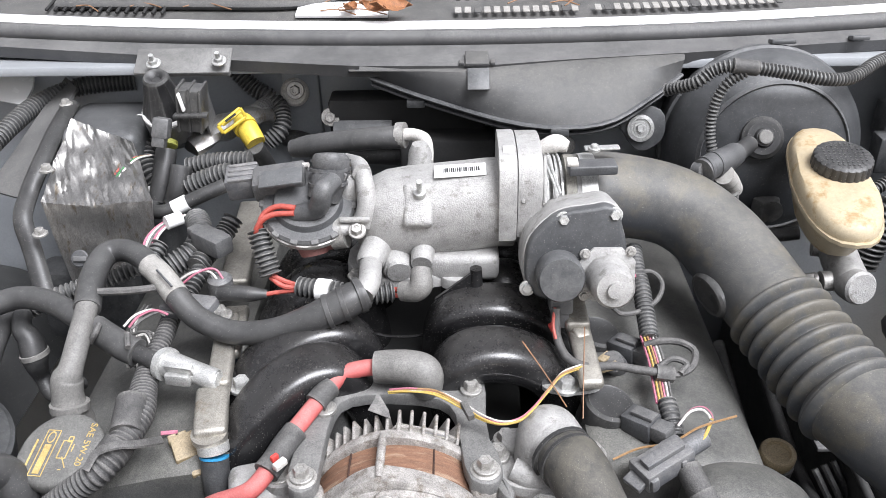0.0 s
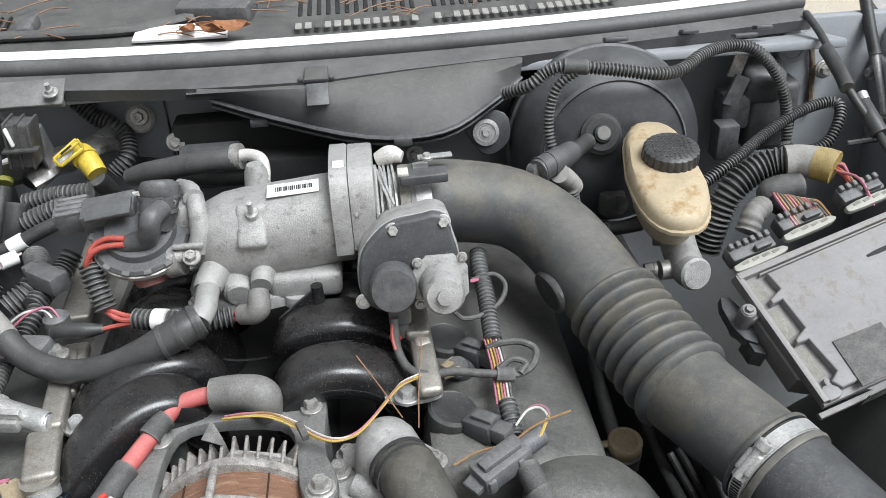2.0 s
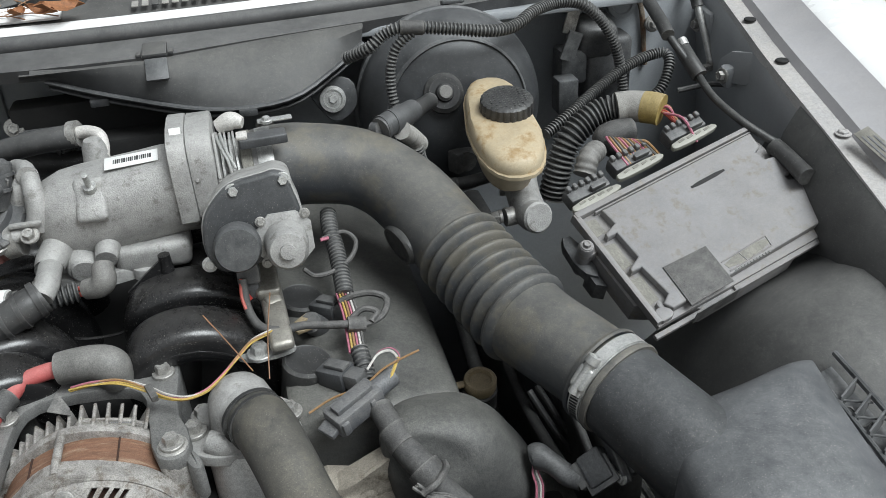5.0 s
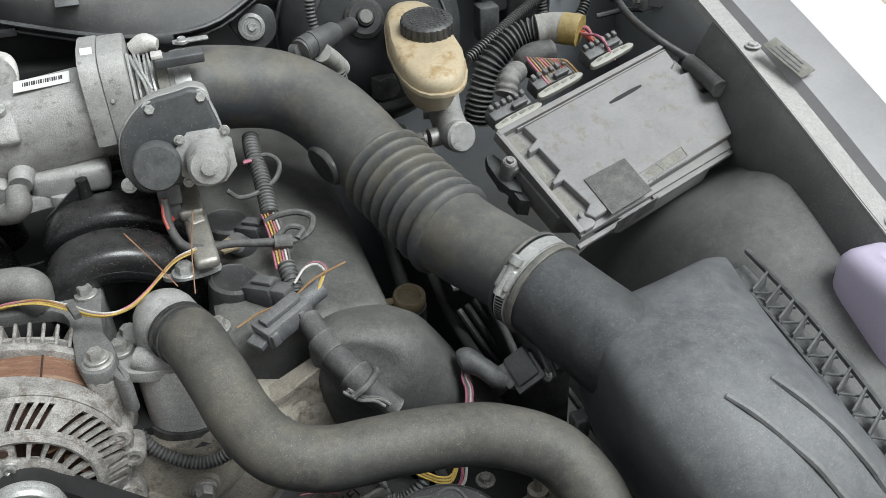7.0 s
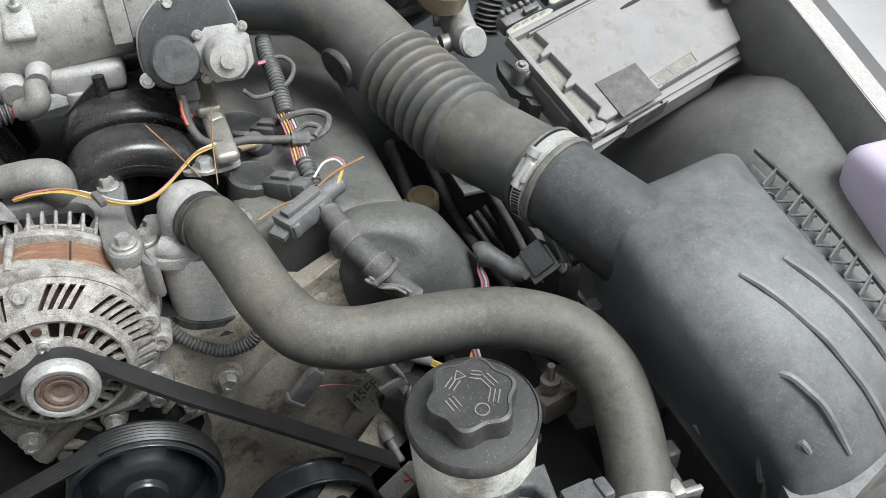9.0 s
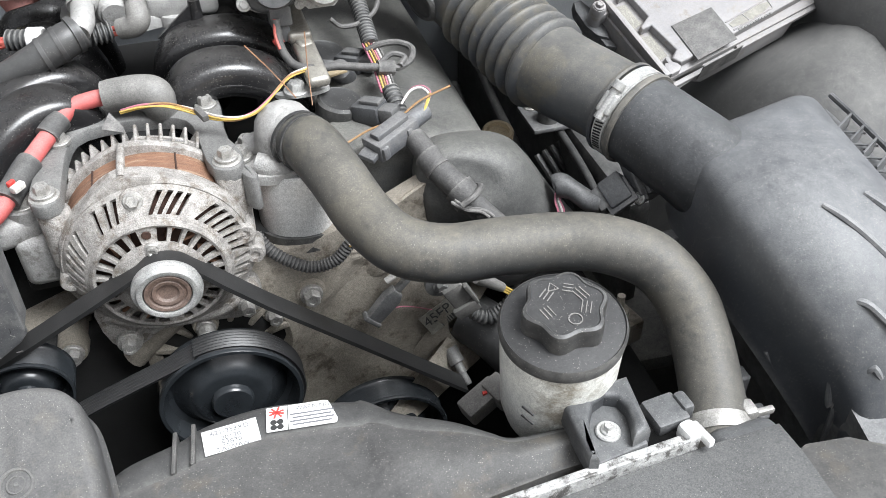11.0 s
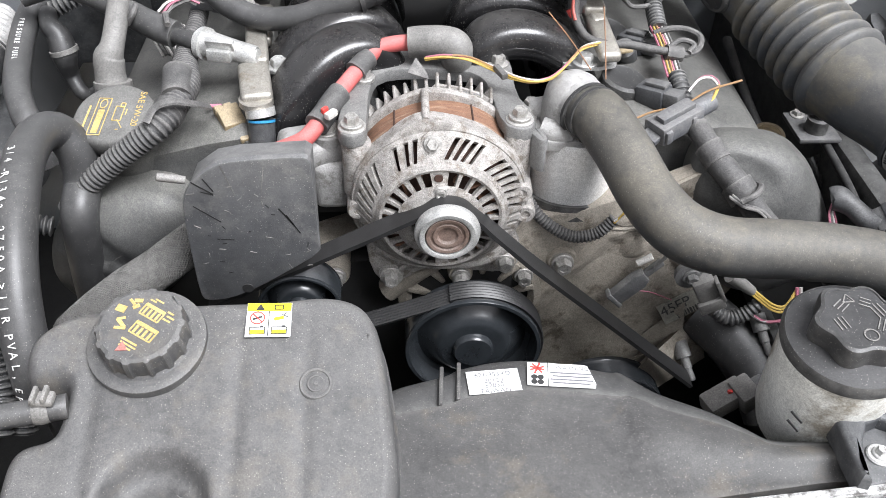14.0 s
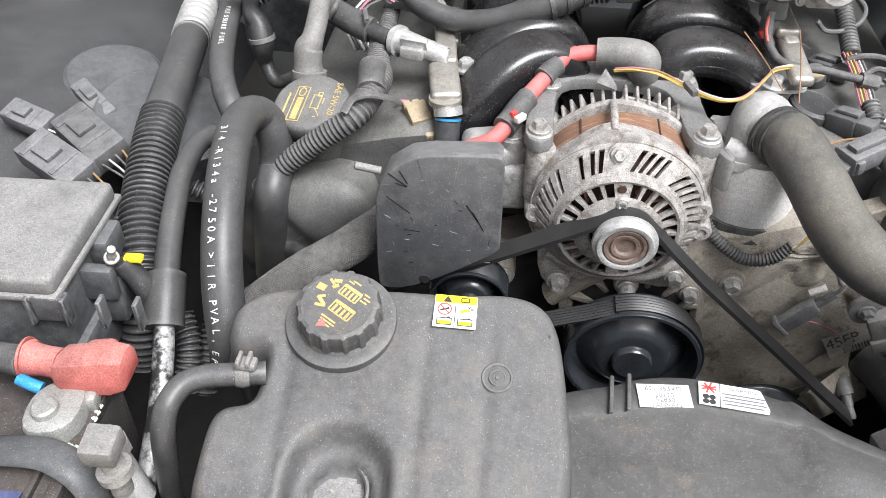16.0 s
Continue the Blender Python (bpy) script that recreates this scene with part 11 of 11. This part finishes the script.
part("lug", lathe([(0.009, -0.02), (0.009, 0.002), (0.004, 0.003), (0, 0.0)], axes((-0.1430, 0.5250, 0.8380), (0, -0.5, 0.85)), 16), M_ALU, tb_)
br = thing("braided_hose", "grey braided sleeve hose passing behind the tank", "hose")
BR = [(-0.2520, 0.5010, 0.7970), (-0.2750, 0.4660, 0.8000), (-0.3020, 0.4560, 0.7850), (-0.3280, 0.4430, 0.7750), (-0.3590, 0.4300, 0.7570), (-0.3840, 0.4270, 0.7350)]
part("sleeve", tube(BR, 0.0182, 22), M_RUBBER, br)
rings = curve_points(BR, 20)
def strand(turn, phase):
    out = []
    for i in range(0, len(rings) - 1, 2):
        t = Vector(rings[i + 1] - rings[i]).normalized()
        u = t.cross(Vector((0, 0, 1))).normalized()
        a = 0.14 * i * turn + phase
        out.append(tuple(Vector(rings[i]) + 0.0184 * (u * math.cos(a) + u.cross(t) * math.sin(a))))
    return tube(out, 0.00085, 4, 2)
part("weave", join(*[strand(s_, q * 0.1745) for s_ in (1, -1) for q in range(36)]), M_BRAID, br, "woven strands")
tagged(part("lower_hose", tube([(0.2630, 0.5080, 0.6400), (0.2870, 0.4770, 0.6300), (0.3090, 0.4400, 0.6100), (0.3210, 0.4060, 0.5800)], 0.030, 20), M_RUBBER), "dark lower coolant hose beneath the reservoir", "hose")
fc2 = thing("fan_connector", "grey fan wiring connector tucked behind the shroud", "connector")
part("shell", join(box(0.040, 0.022, 0.02, at(*(0.2150, 0.3390, 0.7050)) @ pose(0, 0, 0, 0, -18, 18), 0.003), box(0.020, 0.026, 0.024, at(*(0.2320, 0.3380, 0.7120)) @ pose(0, 0, 0, 0, -18, 18), 0.003)), M_GREYBOOT, fc2)
part("dark_end", box(0.014, 0.018, 0.018, at(*(0.2460, 0.3410, 0.7150)) @ pose(0, 0, 0, 0, -18, 18), 0.003), M_CONN, fc2)
part("tab", box(0.004, 0.003, 0.004, at(*(0.2170, 0.3370, 0.7160))), M_REDINK, fc2)
of = tagged(part("oil_filter_housing", join(lathe([(0.05, -0.06), (0.05, 0.0), (0.045, 0.008), (0, 0.01)], axes((0.115, 0.56, 0.755), (0, -0.35, 0.93)), 32), box(0.08, 0.05, 0.06, at(0.15, 0.53, 0.735), 0.01)), M_BLOCK), "grimy cast oil filter adapter below the thermostat", "adapter")

PLACE = Matrix()
# brake lines, strut mount, dipstick on the driver's side
for k in range(5):
    pts = [(0.4010, 0.6850, 0.7200), (0.4230, 0.6500, 0.6800), (0.4480, 0.6230, 0.6400), (0.4740, 0.5950, 0.6000)] if k < 4 else [(0.4210, 0.5620, 0.7000), (0.4450, 0.5220, 0.6600), (0.4640, 0.5010, 0.6200)]
    tagged(part("brake_line", tube([tuple(np.array(p) + np.array((0.011 * k, 0.004 * k, 0.002 * k))) for p in pts], 0.004, 8), M_RUBBER), "thin black brake line under the intake duct", "brake line", "brake lines")
sm = thing("strut_mount", "dark round suspension mount with studs", "strut mount")
part("cup", lathe([(0.050, -0.01), (0.050, 0.0), (0.040, 0.001), (0.036, -0.01), (0, -0.012)], at(*(0.5570, 0.7850, 0.6200)), 36), M_RUBBER, sm)
for p in ((0.5570, 0.8630, 0.6200), (0.5420, 0.7350, 0.6200)):
    part("stud", join(disc(0.014, 0.004, at(*p), 20), hexbolt(at(*p), 0.008, 0.02)), M_BOLT, sm)
tagged(part("strut_tower", box(0.22, 0.30, 0.02, at(0.44, 0.56, 0.605) @ pose(0, 0, 0, -4, 4), 0.006), M_COVER), "dusty dark strut tower top", "strut tower")
dp = thing("engine_dipstick", "dull brass dipstick handle beside the valve cover", "dipstick")
part("cap", join(lathe([(0.0165, -0.004), (0.0175, 0.0), (0.0175, 0.008), (0.016, 0.010), (0.0125, 0.010), (0.011, 0.006), (0, 0.006)], at(0.3275, 0.6270, 0.7960) @ pose(0, 0, 0, 10), 28), box(0.014, 0.008, 0.005, at(0.3090, 0.6280, 0.8000), 0.002)), M_TAN, dp, "dull brass ring cap")
part("collar", lathe([(0.0185, -0.030), (0.0185, -0.006), (0.015, -0.004), (0, -0.004)], at(0.3275, 0.6270, 0.7960) @ pose(0, 0, 0, 10), 24), M_RUBBER, dp)
part("tube", tube([(0.3275, 0.6300, 0.7750), (0.3400, 0.6600, 0.7100), (0.3520, 0.6900, 0.6500)], 0.007, 10), M_RUBBER, dp)
tagged(part("frame_bracket", join(box(0.042, 0.028, 0.03, at(*(0.3890, 0.4150, 0.6800)) @ pose(0, 0, 0, 0, 0, 15), 0.005), lathe([(0.010, 0), (0.010, 0.012), (0.004, 0.012), (0.004, 0.03), (0, 0.03)], at(*(0.3840, 0.4140, 0.7000)), 12)), M_BLOCK), "rust-brown bracket with a nut on the frame rail", "bracket")
rail_f = thing("frame_rail", "dark frame rail beside the radiator", "frame rail")
part("beam", box(0.10, 0.5, 0.06, at(0.36, 0.35, 0.62), 0.01), M_DEEP, rail_f)
part("seam_flange", box(0.012, 0.5, 0.02, at(0.316, 0.35, 0.658), 0.002), M_RUBBER, rail_f)
for y in (0.22, 0.31, 0.40, 0.49):
    part("bolt", hexbolt(at(0.36, y, 0.650), 0.007, 0.007), M_BOLT, rail_f)
tbx = thing("throttle_clamp", "steel clamp where the duct meets the throttle", "hose clamp")
part("strap", band((0.150, 0.8125, 0.985), (0.16, 0.8125, 0.985), 0.0485, 0.016), M_STEEL, tbx)
part("bridge_tab", box(0.011, 0.012, 0.004, at(0.1300, 0.7740, 1.0475) @ pose(0, 0, 0, 8), 0.001), M_WIREW, tbx, "pale square tab")
part("bridge", bar(*[(0.1260, 0.7760, 1.0400), (0.1740, 0.7790, 1.0400)], 0.020, 0.010, 0.002), M_CONN, tbx, "black plastic bridge")

# ---- cowl top litter: vents, leaves, needles ----
def cowl_pt(x, d):
    return (x, cowl_y(x) + d, 1.092 + 0.15 * (d - 0.047) + 0.006)
vent = thing("cowl_vent", "slotted black cowl vents with pale slits", "vent")
for x0, n_, d0 in ((-0.53, 14, 0.10), (0.02, 13, 0.118), (0.20, 20, 0.118)):
    for k in range(n_):
        x = x0 + 0.0125 * k
        p = cowl_pt(x, d0 if x0 > -0.4 else d0 + 0.0)
        if x0 < 0:
            part("slat", box(0.004, 0.09, 0.004, at(*p) @ pose(0, 0, 0, 8), 0.001, 1), M_DEEP, vent)
        else:
            part("slit", box(0.0085, 0.017, 0.002, at(p[0], p[1] - 0.052, p[2] - 0.006) @ pose(0, 0, 0, 8), 0.0006, 1), M_CLOTH if (k * 7 + n_) % 9 else M_COWL, vent)
            part("slot", box(0.006, 0.05, 0.003, at(p[0], p[1] + 0.02, p[2] - 0.003) @ pose(0, 0, 0, 8), 0.001, 1), M_DEEP, vent)
wip = thing("wiper_arm", "black wiper arm resting across the cowl", "wiper")
part("arm", tube([cowl_pt(-0.52, 0.075), cowl_pt(-0.35, 0.085), cowl_pt(-0.20, 0.09), cowl_pt(-0.12, 0.12)], 0.011, 12, flat=0.6), M_COWL, wip)
part("pivot", box(0.10, 0.05, 0.03, at(*cowl_pt(-0.09, 0.135)) @ pose(0, 0, 0, 8, 0, -12), 0.006), M_CONN, wip)
part("arm_clip", box(0.02, 0.05, 0.02, at(*cowl_pt(-0.335, 0.11)) @ pose(0, 0, 0, 8), 0.006), M_CONN, wip)
part("white_ridge", sheet([[tuple(Vector(cowl_pt(x, 0.056 + 0.030 * k)) + Vector((0, 0, 0.006 * math.sin(math.pi * min(1, (x + 0.19) / 0.13)) * k))) for x in (-0.19, -0.15, -0.11, -0.07)] for k in (0, 0.5, 1)], 0.003), M_WHITE, wip, "bright painted ridge")
rng = random.Random(4)
nd = []
for k in range(46):
    x = rng.uniform(-0.50, -0.32) if k % 3 == 0 else rng.uniform(-0.16, 0.10) if k % 3 == 1 else rng.uniform(0.05, 0.42)
    d = rng.uniform(0.06, 0.16)
    a, l = rng.uniform(-0.6, 0.6) + (1.2 if rng.random() < 0.3 else 0), rng.uniform(0.03, 0.09)
    p, q = Vector(cowl_pt(x, d)), Vector(cowl_pt(x + l * math.cos(a), max(0.05, d + l * math.sin(a))))
    mid = (p + q) / 2 + Vector((0, 0.006, 0.006))
    tagged(part("pine_needle", tube([tuple(p + Vector((0, 0, 0.003))), tuple(mid), tuple(q + Vector((0, 0, 0.004)))], 0.0009, 5, 3), M_NEEDLE), "dry brown pine needle on the cowl", "pine needle", "pine needles")
for p, sz, a in (((-0.0660, 1.0910, 1.1120), 0.032, 30), ((-0.0860, 1.0890, 1.1100), 0.022, -20), ((-0.1190, 1.1020, 1.1080), 0.02, 70)):
    rows = [[tuple((Matrix.Translation(p) @ pose(0, 0, 0, 15, 10, a)) @ Vector((sz * u * (1 - 0.3 * abs(v)), sz * 0.42 * v * (1 - u * u) ** 0.5, 0.006 * u * u + 0.004 * abs(v)))) for v in (-1, -0.5, 0, 0.5, 1)] for u in (-0.98, -0.6, -0.2, 0.2, 0.6, 0.98)]
    tagged(part("dry_leaf", sheet(rows, 0.0006), M_LEAF), "curled dry brown leaf on the cowl", "leaf", "leaves")

# hoses and brackets low between the engine and the frame rail
for pts, r_ in (([(0.415, 1.00, 0.72), (0.405, 0.85, 0.70), (0.400, 0.70, 0.69), (0.405, 0.56, 0.70)], 0.007), ([(0.43, 1.00, 0.765), (0.428, 0.80, 0.758), (0.425, 0.62, 0.75), (0.42, 0.52, 0.735)], 0.005), ([(0.385, 0.98, 0.66), (0.375, 0.80, 0.64), (0.38, 0.60, 0.63)], 0.010)):
    tagged(part("loom_hose", tube(pts, r_, 12), M_RUBBER), "dark hose running low along the frame rail", "hose", "frame rail hoses")
rb = thing("rail_bracket", "small black bracket with a capped fitting on the frame rail", "bracket")
part("plate", box(0.05, 0.06, 0.006, at(0.415, 0.70, 0.762), 0.002), M_CONN, rb)
part("fitting", lathe([(0.013, 0), (0.013, 0.016), (0.009, 0.018), (0.009, 0.026), (0, 0.027)], at(0.415, 0.69, 0.765), 20), M_RUBBER, rb)
part("clip", box(0.012, 0.03, 0.014, at(0.420, 0.735, 0.772) @ pose(0, 0, 0, 0, 0, 20), 0.003), M_CONN, rb)
part("bolt", hexbolt(at(0.405, 0.722, 0.765), 0.006, 0.006), M_BOLT, rb)
